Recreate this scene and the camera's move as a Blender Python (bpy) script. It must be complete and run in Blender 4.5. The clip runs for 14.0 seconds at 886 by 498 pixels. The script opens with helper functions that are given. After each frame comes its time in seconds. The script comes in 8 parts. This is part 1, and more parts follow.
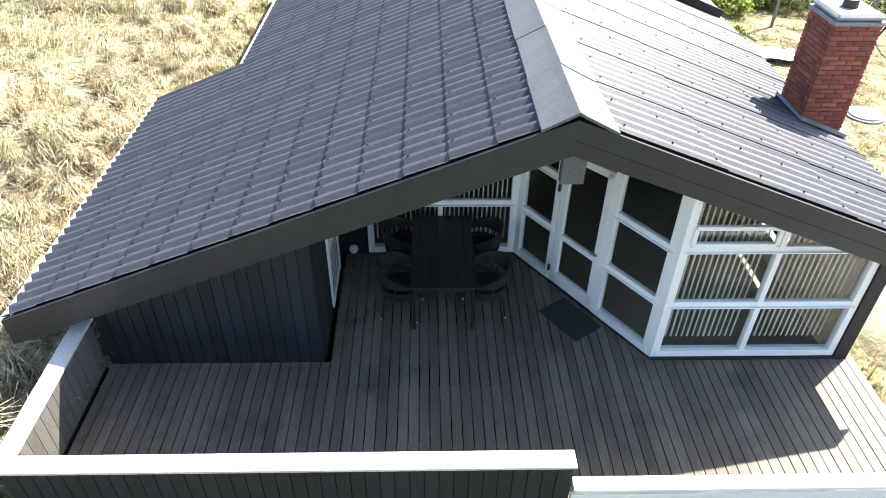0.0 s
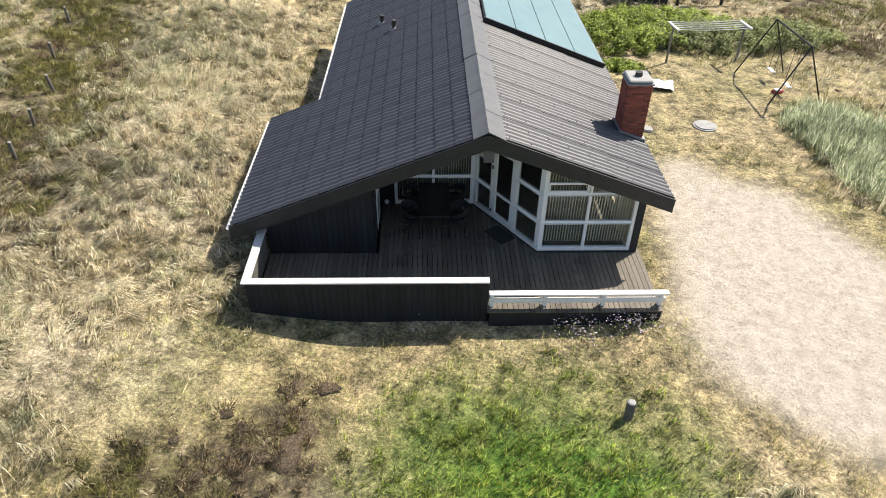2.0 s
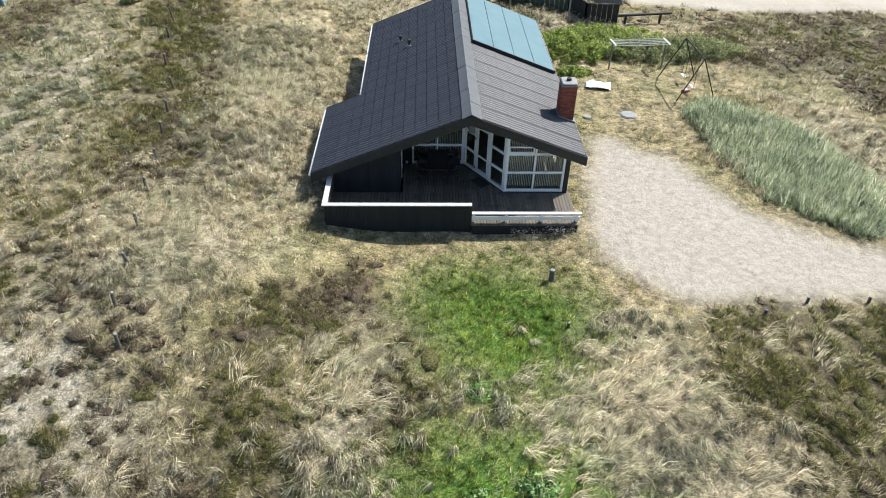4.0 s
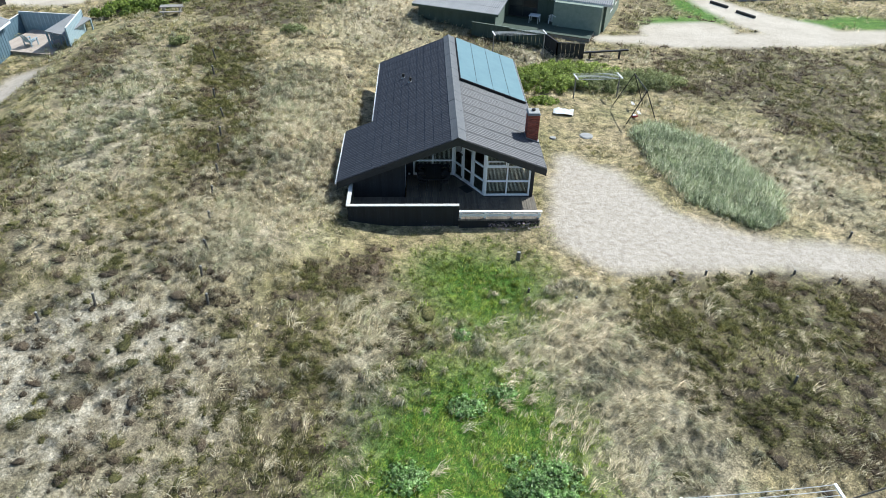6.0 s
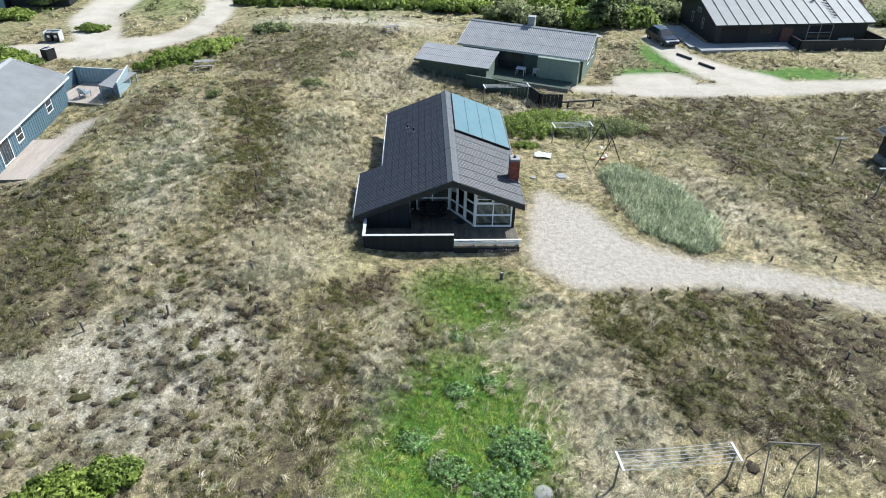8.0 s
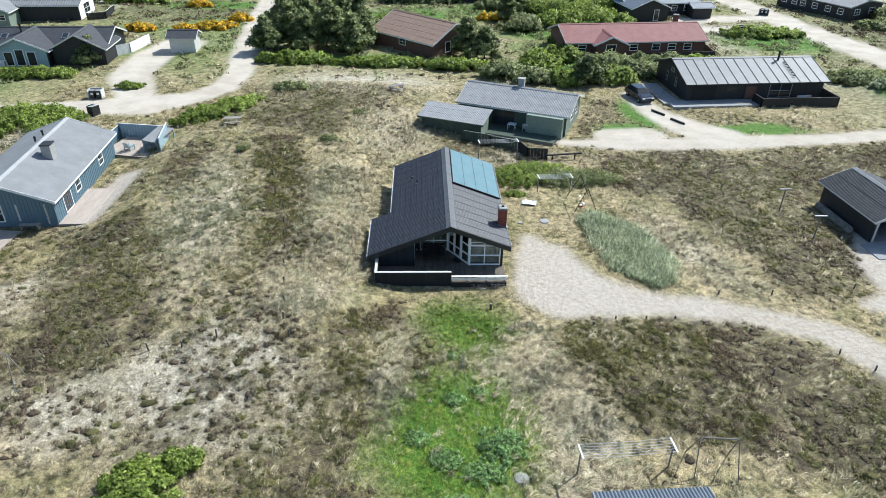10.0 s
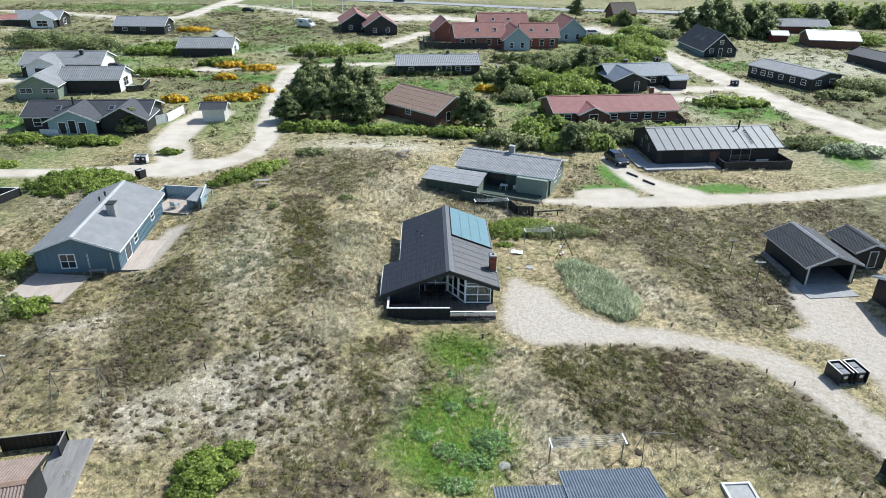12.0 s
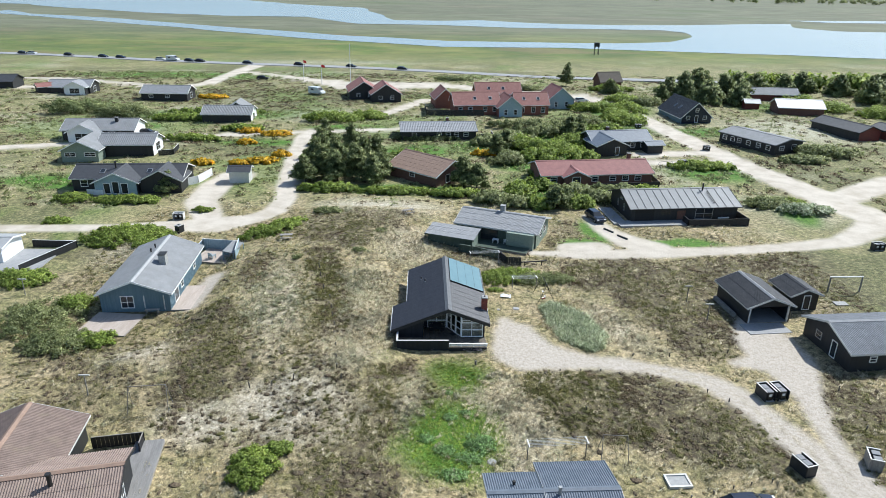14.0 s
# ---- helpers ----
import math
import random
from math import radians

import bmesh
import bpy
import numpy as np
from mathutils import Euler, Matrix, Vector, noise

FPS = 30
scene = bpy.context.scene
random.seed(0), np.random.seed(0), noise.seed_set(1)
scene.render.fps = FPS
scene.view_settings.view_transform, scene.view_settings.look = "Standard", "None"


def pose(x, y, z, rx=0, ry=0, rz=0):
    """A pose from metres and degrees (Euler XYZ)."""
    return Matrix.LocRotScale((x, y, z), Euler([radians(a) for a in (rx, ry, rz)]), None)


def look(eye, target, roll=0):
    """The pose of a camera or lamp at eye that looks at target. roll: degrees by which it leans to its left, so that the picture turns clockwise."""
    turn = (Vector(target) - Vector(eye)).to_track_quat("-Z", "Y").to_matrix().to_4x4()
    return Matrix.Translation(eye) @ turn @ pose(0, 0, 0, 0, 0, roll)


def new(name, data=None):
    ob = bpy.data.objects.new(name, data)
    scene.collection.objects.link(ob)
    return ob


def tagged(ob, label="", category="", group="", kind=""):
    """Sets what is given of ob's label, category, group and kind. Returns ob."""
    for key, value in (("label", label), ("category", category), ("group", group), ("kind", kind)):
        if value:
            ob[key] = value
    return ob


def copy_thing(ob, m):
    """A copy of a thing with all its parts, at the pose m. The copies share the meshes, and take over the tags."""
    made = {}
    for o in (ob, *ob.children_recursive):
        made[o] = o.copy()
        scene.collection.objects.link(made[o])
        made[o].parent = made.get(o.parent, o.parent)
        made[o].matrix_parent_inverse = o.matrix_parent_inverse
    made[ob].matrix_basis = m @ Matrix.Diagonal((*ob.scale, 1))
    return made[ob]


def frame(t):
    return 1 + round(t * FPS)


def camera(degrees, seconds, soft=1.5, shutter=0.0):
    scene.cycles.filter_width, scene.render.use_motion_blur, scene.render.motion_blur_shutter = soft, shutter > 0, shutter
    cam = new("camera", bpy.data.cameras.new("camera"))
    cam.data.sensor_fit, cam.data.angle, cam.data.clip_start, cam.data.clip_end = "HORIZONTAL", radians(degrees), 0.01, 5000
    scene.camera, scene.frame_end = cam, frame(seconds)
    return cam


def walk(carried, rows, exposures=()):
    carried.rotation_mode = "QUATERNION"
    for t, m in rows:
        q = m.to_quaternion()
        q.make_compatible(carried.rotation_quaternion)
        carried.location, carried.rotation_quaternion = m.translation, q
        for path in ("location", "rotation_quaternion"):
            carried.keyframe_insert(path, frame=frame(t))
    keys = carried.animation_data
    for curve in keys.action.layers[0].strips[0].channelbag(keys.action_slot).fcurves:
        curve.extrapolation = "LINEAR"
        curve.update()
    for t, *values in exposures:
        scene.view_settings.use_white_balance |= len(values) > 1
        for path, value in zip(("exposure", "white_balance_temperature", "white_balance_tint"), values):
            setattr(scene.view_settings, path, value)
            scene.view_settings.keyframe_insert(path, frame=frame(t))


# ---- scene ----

# ---- camera ----
cam = camera(66.4, 14.0, soft=0.6)
PATH = [
    (0, (-1.403, -5.590, 6.736), (-0.979, 7.058, -3.064), 1.00),
    (0.5, (-1.359, -7.041, 7.825), (-0.967, 5.591, -1.999), 0.80),
    (1, (-1.294, -8.826, 8.909), (-0.942, 3.798, -0.915), 0.90),
    (1.5, (-1.313, -10.946, 9.950), (-0.929, 1.702, 0.174), 0.70),
    (2, (-1.360, -13.251, 11.011), (-0.984, -0.611, 1.211), 0.80),
    (2.5, (-1.434, -15.672, 12.134), (-1.050, -3.040, 2.326), 0.80),
    (3, (-1.545, -18.110, 13.101), (-1.153, -5.446, 3.333), 0.90),
    (3.5, (-1.638, -20.302, 14.226), (-1.214, -7.686, 4.394), 1.00),
    (4, (-1.710, -22.414, 15.262), (-1.278, -9.806, 5.414), 1.20),
    (6.5, (-1.865, -31.231, 20.250), (-1.345, -18.295, 10.842), 1.10),
    (7, (-1.963, -32.826, 21.368), (-1.427, -19.810, 12.080), 1.20),
    (7.5, (-1.948, -34.359, 22.468), (-1.420, -21.255, 13.300), 1.00),
    (8, (-1.973, -35.938, 23.510), (-1.445, -22.738, 14.494), 1.00),
    (10.5, (-2.135, -44.543, 28.938), (-1.623, -30.727, 20.882), 1.00),
    (11, (-2.117, -46.928, 29.902), (-1.629, -32.936, 22.158), 0.80),
    (11.5, (-2.120, -49.407, 31.001), (-1.664, -35.255, 23.545), 0.80),
    (12, (-2.241, -52.134, 32.223), (-1.793, -37.838, 25.047), 0.80),
    (12.5, (-2.405, -54.965, 33.333), (-1.933, -40.525, 26.453), 0.80),
    (13, (-2.410, -57.907, 34.507), (-1.970, -43.339, 27.907), 0.80),
    (13.5, (-2.530, -60.838, 35.702), (-2.074, -46.142, 29.390), 0.80),
    (14, (-2.638, -64.010, 36.738), (-2.182, -49.186, 30.738), 0.90),
]
EXPOSURES = [(0.0, 1.84, 6700, 10), (0.5, 1.38, 6850, 11), (1.0, 1.04, 7000, 11), (1.5, 0.82, 7100, 11), (2.5, 0.6, 6950, 10), (4.0, 0.45, 6350, 7), (6.5, 0.38, 5950, 4), (10.5, 0.39, 5900, 5), (14.0, 0.34, 5950, 6)]
walk(cam, [(t, look(eye, target, roll)) for t, eye, target, roll in PATH], EXPOSURES)

# ---- light ----
SUN_EL, SUN_ROT = radians(47), radians(52.5)
world = bpy.data.worlds.new("sky")
scene.world = world
world.use_nodes = True
wn = world.node_tree
sky = wn.nodes.new("ShaderNodeTexSky")
sky.sky_type, sky.sun_disc, sky.sun_elevation, sky.sun_rotation = "NISHITA", False, SUN_EL, SUN_ROT
wn.links.new(sky.outputs[0], wn.nodes["Background"].inputs["Color"])
wn.nodes["Background"].inputs["Strength"].default_value = 0.115
sun = new("sun", bpy.data.lights.new("sun", "SUN"))
sun.data.energy, sun.data.angle, sun.data.color = 4.75, radians(0.6), (1.0, 0.955, 0.89)
sun_dir = Vector((math.sin(SUN_ROT) * math.cos(SUN_EL), math.cos(SUN_ROT) * math.cos(SUN_EL), math.sin(SUN_EL)))
sun.matrix_world = look(sun_dir * 200, (0, 0, 0))


# ---- materials ----
def nodes_of(name):
    m = bpy.data.materials.new(name)
    m.use_nodes = True
    nt = m.node_tree
    return m, nt, nt.nodes["Principled BSDF"]


def add(nt, kind, **values):
    n = nt.nodes.new(kind)
    for key, value in values.items():
        n.inputs[key].default_value = value
    return n


def ramp_of(nt, fac, stops):
    r = nt.nodes.new("ShaderNodeValToRGB")
    el = r.color_ramp.elements
    while len(el) < len(stops):
        el.new(0.5)
    for e, (p, c) in zip(el, stops):
        e.position, e.color = p, (*c, 1)
    nt.links.new(fac, r.inputs["Fac"])
    return r.outputs["Color"]


def noise_of(nt, scale, detail=4.0, rough=0.6, stretch=None, coord="Object"):
    tc = nt.nodes.new("ShaderNodeTexCoord")
    n = add(nt, "ShaderNodeTexNoise", Scale=scale, Detail=detail, Roughness=rough)
    if stretch:
        mp = nt.nodes.new("ShaderNodeMapping")
        mp.inputs["Scale"].default_value = stretch
        nt.links.new(tc.outputs[coord], mp.inputs["Vector"])
        nt.links.new(mp.outputs[0], n.inputs["Vector"])
    else:
        nt.links.new(tc.outputs[coord], n.inputs["Vector"])
    return n.outputs["Fac"]


def mix_of(nt, fac, a, b, blend="MIX"):
    m = nt.nodes.new("ShaderNodeMix")
    m.data_type, m.blend_type = "RGBA", blend
    for sock, v in ((m.inputs[0], fac), (m.inputs[6], a), (m.inputs[7], b)):
        if isinstance(v, (int, float)):
            sock.default_value = v
        elif isinstance(v, tuple):
            sock.default_value = (*v, 1)
        else:
            nt.links.new(v, sock)
    return m.outputs[2]


def surface(name, lo, hi, scale=6.0, fine=60.0, rough=0.7, metal=0.0, bump=0.15, stretch=None, vary=0.0, stain=None, stain_at=(0.55, 0.7), dist=0.01, grain=1.0):
    """A worn surface: two scales of colour, optional stains, a piece-to-piece variation and a fine relief."""
    m, nt, bs = nodes_of(name)
    big = noise_of(nt, scale, 5, 0.65, stretch)
    small = noise_of(nt, fine, 3, 0.6, stretch)
    col = ramp_of(nt, big, [(0.3, lo), (0.7, hi)])
    shade = ramp_of(nt, small, [(0.25, (1 - 0.28 * grain,) * 3), (0.75, (1 + 0.15 * grain,) * 3)])
    col = mix_of(nt, 1.0, col, shade, "MULTIPLY")
    if stain:
        st = noise_of(nt, scale * 0.37, 6, 0.7)
        f = ramp_of(nt, st, [(stain_at[0], (0, 0, 0)), (stain_at[1], (1, 1, 1))])
        col = mix_of(nt, f, col, stain)
    if vary:
        oi = nt.nodes.new("ShaderNodeObjectInfo")
        v = ramp_of(nt, oi.outputs["Random"], [(0, (1 - vary,) * 3), (1, (1 + vary,) * 3)])
        col = mix_of(nt, 1.0, col, v, "MULTIPLY")
    nt.links.new(col, bs.inputs["Base Color"])
    bs.inputs["Roughness"].default_value, bs.inputs["Metallic"].default_value = rough, metal
    if bump:
        b = add(nt, "ShaderNodeBump", Strength=bump, Distance=dist)
        nt.links.new(small, b.inputs["Height"])
        nt.links.new(b.outputs[0], bs.inputs["Normal"])
    return m


def leafy(name, stops, patch=0.5, rough=0.7, through_light=0.35):
    """Blades and leaves: each one its own tint, drifting over the ground, with some light passing through."""
    m, nt, bs = nodes_of(name)
    ge = nt.nodes.new("ShaderNodeNewGeometry")
    col = ramp_of(nt, ge.outputs["Random Per Island"], stops)
    n = noise_of(nt, patch, 3, 0.6)
    v = ramp_of(nt, n, [(0.3, (0.7, 0.74, 0.7)), (0.7, (1.25, 1.2, 1.2))])
    col = mix_of(nt, 1.0, col, v, "MULTIPLY")
    tuft = noise_of(nt, 4.2, 4, 0.75)
    col = mix_of(nt, 1.0, col, ramp_of(nt, tuft, [(0.37, (0.36, 0.37, 0.33)), (0.5, (0.98, 0.98, 0.95)), (0.63, (1.55, 1.53, 1.5))]), "MULTIPLY")
    nt.links.new(col, bs.inputs["Base Color"])
    bs.inputs["Roughness"].default_value = rough
    tr = nt.nodes.new("ShaderNodeBsdfTranslucent")
    nt.links.new(col, tr.inputs["Color"])
    mx = nt.nodes.new("ShaderNodeMixShader")
    mx.inputs[0].default_value = through_light
    nt.links.new(bs.outputs[0], mx.inputs[1])
    nt.links.new(tr.outputs[0], mx.inputs[2])
    nt.links.new(mx.outputs[0], nt.nodes["Material Output"].inputs["Surface"])
    return m


def twiggy(name, stops, fine=22.0):
    """The close twigs of a heather cushion: fine dark and light flecks, each cushion its own tint."""
    m, nt, bs = nodes_of(name)
    n = noise_of(nt, fine, 6, 0.8)
    col = ramp_of(nt, n, stops)
    ge = nt.nodes.new("ShaderNodeNewGeometry")
    col = mix_of(nt, 1.0, col, ramp_of(nt, ge.outputs["Random Per Island"], [(0, (0.66, 0.64, 0.62)), (0.5, (1.0, 1.0, 1.0)), (1, (1.4, 1.36, 1.34))]), "MULTIPLY")
    nt.links.new(col, bs.inputs["Base Color"])
    bs.inputs["Roughness"].default_value = 0.95
    b = add(nt, "ShaderNodeBump", Strength=1.0, Distance=0.06)
    nt.links.new(n, b.inputs["Height"])
    nt.links.new(b.outputs[0], bs.inputs["Normal"])
    return m


def glazing(name, tint, clear=0.9, rough=0.02):
    """A window pane: clear, with a mirror gloss that grows towards grazing angles."""
    m, nt, bs = nodes_of(name)
    t = nt.nodes.new("ShaderNodeBsdfTransparent")
    t.inputs[0].default_value = (*tint, 1)
    g = nt.nodes.new("ShaderNodeBsdfGlossy")
    g.inputs["Roughness"].default_value = rough
    lw = add(nt, "ShaderNodeLayerWeight", Blend=0.5)
    pw = nt.nodes.new("ShaderNodeMath")
    pw.operation = "POWER"
    pw.inputs[1].default_value = 4.0
    nt.links.new(lw.outputs["Facing"], pw.inputs[0])
    ad = nt.nodes.new("ShaderNodeMath")
    ad.operation = "MULTIPLY_ADD"
    ad.inputs[1].default_value, ad.inputs[2].default_value = 0.8, 0.035
    nt.links.new(pw.outputs[0], ad.inputs[0])
    mx = nt.nodes.new("ShaderNodeMixShader")
    nt.links.new(ad.outputs[0], mx.inputs[0])
    nt.links.new(t.outputs[0], mx.inputs[1])
    nt.links.new(g.outputs[0], mx.inputs[2])
    nt.links.new(mx.outputs[0], nt.nodes["Material Output"].inputs["Surface"])
    return m


M = {}
M["white"] = surface("white_paint", (0.8, 0.795, 0.78), (0.86, 0.855, 0.84), 3, 40, 0.45, bump=0.02, grain=0.15)
M["white_old"] = surface("weathered_white_paint", (0.56, 0.555, 0.52), (0.7, 0.69, 0.66), 4, 50, 0.6, bump=0.1, stain=(0.5, 0.49, 0.44), stain_at=(0.6, 0.8))
M["black_wood"] = surface("black_stained_boards", (0.008, 0.01, 0.014), (0.015, 0.018, 0.023), 5, 70, 0.7, bump=0.2, stretch=(1, 1, 0.12), vary=0.25)
M["barge"] = surface("dark_grey_painted_boards", (0.014, 0.016, 0.021), (0.024, 0.027, 0.033), 4, 60, 0.5, bump=0.1)
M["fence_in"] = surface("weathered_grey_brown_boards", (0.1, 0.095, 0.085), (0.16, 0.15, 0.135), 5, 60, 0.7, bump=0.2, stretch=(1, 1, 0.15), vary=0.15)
M["deck"] = surface("dark_weathered_decking", (0.1, 0.084, 0.064), (0.178, 0.152, 0.118), 3.5, 45, 0.62, bump=0.25, stretch=(1, 0.12, 1), vary=0.2, stain=(0.038, 0.037, 0.036), stain_at=(0.55, 0.75))
M["sheet"] = surface("dark_grey_fibre_cement", (0.056, 0.058, 0.068), (0.09, 0.092, 0.104), 2.5, 40, 0.5, bump=0.12, vary=0.05, stain=(0.125, 0.127, 0.135), stain_at=(0.6, 0.85))
M["ridge"] = surface("grey_ridge_cement", (0.085, 0.09, 0.1), (0.115, 0.12, 0.128), 3, 40, 0.6, bump=0.1, vary=0.05, stain=(0.15, 0.15, 0.155), stain_at=(0.66, 0.8))
M["screw"] = surface("dark_screw_caps", (0.02, 0.02, 0.022), (0.03, 0.03, 0.03), 10, 80, 0.5, bump=0)
M["brick"] = surface("red_brick", (0.2, 0.05, 0.032), (0.32, 0.085, 0.05), 9, 70, 0.85, bump=0.35, vary=0.35, stain=(0.08, 0.04, 0.035), stain_at=(0.6, 0.8))
M["mortar"] = surface("dark_mortar", (0.13, 0.09, 0.075), (0.2, 0.14, 0.12), 8, 70, 0.9, bump=0.3)
M["cement"] = surface("weathered_concrete", (0.3, 0.3, 0.29), (0.42, 0.415, 0.4), 4, 50, 0.85, bump=0.2, stain=(0.2, 0.2, 0.19), stain_at=(0.58, 0.75))
M["lead"] = surface("lead_flashing", (0.2, 0.21, 0.22), (0.28, 0.29, 0.3), 5, 50, 0.5, metal=0.3, bump=0.1)
M["solar"] = surface("pale_teal_absorber", (0.11, 0.2, 0.225), (0.15, 0.25, 0.27), 1.2, 30, 0.28, grain=0.3, bump=0.03)
M["solar_frame"] = surface("black_aluminium", (0.015, 0.015, 0.017), (0.025, 0.025, 0.027), 5, 50, 0.4, metal=0.4, bump=0)
M["blind"] = surface("cream_fabric_slats", (0.55, 0.5, 0.42), (0.66, 0.61, 0.52), 6, 60, 0.85, grain=0.3, bump=0.05, vary=0.08)
M["inside"] = surface("pale_pine_panelling", (0.5, 0.39, 0.29), (0.6, 0.49, 0.37), 3, 40, 0.6, bump=0.1, stretch=(1, 1, 0.1))
M["floor_in"] = surface("interior_floor", (0.24, 0.19, 0.145), (0.33, 0.265, 0.205), 3, 40, 0.5, bump=0.05)
M["wicker"] = surface("black_woven_plastic", (0.012, 0.012, 0.014), (0.025, 0.025, 0.028), 30, 160, 0.5, bump=0.5)
M["table"] = surface("black_table_slats", (0.01, 0.01, 0.012), (0.02, 0.02, 0.022), 8, 70, 0.45, bump=0.1)
M["rubber"] = surface("dark_rubber_mat", (0.018, 0.018, 0.018), (0.035, 0.035, 0.034), 30, 120, 0.8, bump=0.5)
M["glass"] = glazing("window_glass", (0.9, 0.93, 0.92))
M["glass_far"] = surface("dark_window_panes", (0.02, 0.025, 0.03), (0.035, 0.04, 0.048), 0.8, 10, 0.08, bump=0)
M["steel"] = surface("galvanised_steel", (0.3, 0.31, 0.32), (0.42, 0.43, 0.44), 8, 60, 0.45, metal=0.7, bump=0.05)
M["dark_steel"] = surface("dark_painted_steel", (0.02, 0.022, 0.024), (0.045, 0.04, 0.036), 12, 80, 0.5, metal=0.2, bump=0.05)
M["old_wood"] = surface("silver_grey_timber", (0.2, 0.185, 0.165), (0.32, 0.3, 0.27), 6, 60, 0.85, bump=0.3, stretch=(1, 1, 0.15), vary=0.2)
M["pine_deck"] = surface("pale_timber_decking", (0.4, 0.33, 0.275), (0.52, 0.445, 0.385), 3, 40, 0.8, bump=0.2, stretch=(1, 0.15, 1))
M["grey_deck"] = surface("grey_timber_decking", (0.19, 0.18, 0.17), (0.29, 0.28, 0.265), 3, 40, 0.8, bump=0.2, stretch=(1, 0.15, 1))
M["blue_wood"] = surface("grey_blue_boards", (0.1, 0.17, 0.215), (0.14, 0.215, 0.265), 3, 50, 0.6, bump=0.1, stretch=(1, 1, 0.1))
M["pale_blue"] = surface("pale_blue_boards", (0.28, 0.38, 0.43), (0.36, 0.46, 0.5), 3, 50, 0.6, bump=0.1)
M["green_wood"] = surface("dark_green_boards", (0.05, 0.075, 0.055), (0.075, 0.105, 0.08), 3, 50, 0.6, bump=0.1, stretch=(1, 1, 0.1))
M["sage_wood"] = surface("sage_green_boards", (0.2, 0.25, 0.2), (0.27, 0.32, 0.26), 3, 50, 0.6, bump=0.1)
M["far_black"] = surface("black_timber_cladding", (0.013, 0.014, 0.016), (0.026, 0.027, 0.03), 3, 50, 0.6, bump=0.1, stretch=(1, 1, 0.1))
M["red_wood"] = surface("dark_red_boards", (0.11, 0.022, 0.018), (0.16, 0.032, 0.026), 3, 50, 0.6, bump=0.1)
M["brown_brick"] = surface("brown_brickwork", (0.11, 0.055, 0.042), (0.17, 0.085, 0.062), 3, 40, 0.85, bump=0.2)
M["orange_brick"] = surface("orange_red_brickwork", (0.2, 0.08, 0.055), (0.27, 0.11, 0.075), 3, 40, 0.85, bump=0.2)
M["roof_grey"] = surface("pale_grey_corrugated_cement", (0.22, 0.225, 0.235), (0.31, 0.315, 0.325), 1.5, 25, 0.7, bump=0.1, stain=(0.19, 0.19, 0.185), stain_at=(0.55, 0.8))
M["roof_felt"] = surface("grey_roof_felt", (0.21, 0.215, 0.22), (0.27, 0.275, 0.28), 0.8, 25, 0.85, bump=0.1, stain=(0.19, 0.19, 0.185), stain_at=(0.5, 0.75))
M["roof_dark"] = surface("dark_slate_cement", (0.04, 0.042, 0.048), (0.065, 0.067, 0.073), 1.5, 25, 0.65, bump=0.1)
M["roof_blue"] = surface("blue_grey_corrugated_sheet", (0.1, 0.125, 0.16), (0.15, 0.175, 0.21), 1.5, 25, 0.6, bump=0.1)
M["roof_brown"] = surface("weathered_brown_corrugated_cement", (0.2, 0.145, 0.12), (0.3, 0.225, 0.185), 1.5, 20, 0.75, bump=0.1, stain=(0.25, 0.2, 0.14), stain_at=(0.55, 0.75))
M["roof_tan"] = surface("tan_brown_roof_sheet", (0.25, 0.165, 0.12), (0.34, 0.23, 0.17), 1.5, 20, 0.75, bump=0.1)
M["roof_red"] = surface("faded_red_roof_sheet", (0.22, 0.085, 0.08), (0.3, 0.125, 0.11), 1.0, 20, 0.75, bump=0.1)
M["roof_tile"] = surface("orange_red_clay_tiles", (0.24, 0.1, 0.085), (0.32, 0.15, 0.125), 1.0, 20, 0.8, bump=0.2)
M["roof_seam"] = surface("grey_standing_seam_zinc", (0.14, 0.15, 0.158), (0.18, 0.19, 0.2), 0.8, 20, 0.6, metal=0.0, grain=0.3, bump=0.03)
M["roof_white"] = surface("pale_metal_roofing", (0.34, 0.345, 0.345), (0.43, 0.43, 0.425), 1.0, 20, 0.5, bump=0.05)
M["thatch"] = surface("grey_brown_thatch", (0.12, 0.1, 0.08), (0.19, 0.16, 0.13), 2.0, 30, 0.95, bump=0.5)
M["asphalt"] = surface("worn_asphalt", (0.27, 0.27, 0.275), (0.35, 0.35, 0.35), 0.6, 20, 0.9, bump=0.1)
M["paving"] = surface("grey_concrete_paving", (0.27, 0.275, 0.28), (0.36, 0.36, 0.36), 1.2, 25, 0.85, bump=0.1)
M["car_dark"] = surface("dark_blue_car_paint", (0.015, 0.025, 0.045), (0.02, 0.03, 0.055), 1, 10, 0.18, metal=0.3, grain=0.3, bump=0)
M["car_white"] = surface("white_car_paint", (0.6, 0.61, 0.61), (0.66, 0.67, 0.67), 1, 10, 0.2, grain=0.3, bump=0)
M["tyre"] = surface("black_rubber", (0.012, 0.012, 0.012), (0.02, 0.02, 0.02), 10, 60, 0.8, bump=0.1)
M["plastic_white"] = surface("white_plastic", (0.66, 0.68, 0.68), (0.74, 0.75, 0.75), 3, 30, 0.4, grain=0.3, bump=0)
M["plastic_black"] = surface("black_plastic", (0.012, 0.013, 0.014), (0.022, 0.023, 0.024), 5, 50, 0.4, bump=0)
M["red_cloth"] = surface("red_plastic", (0.4, 0.04, 0.04), (0.5, 0.06, 0.06), 5, 50, 0.5, bump=0)
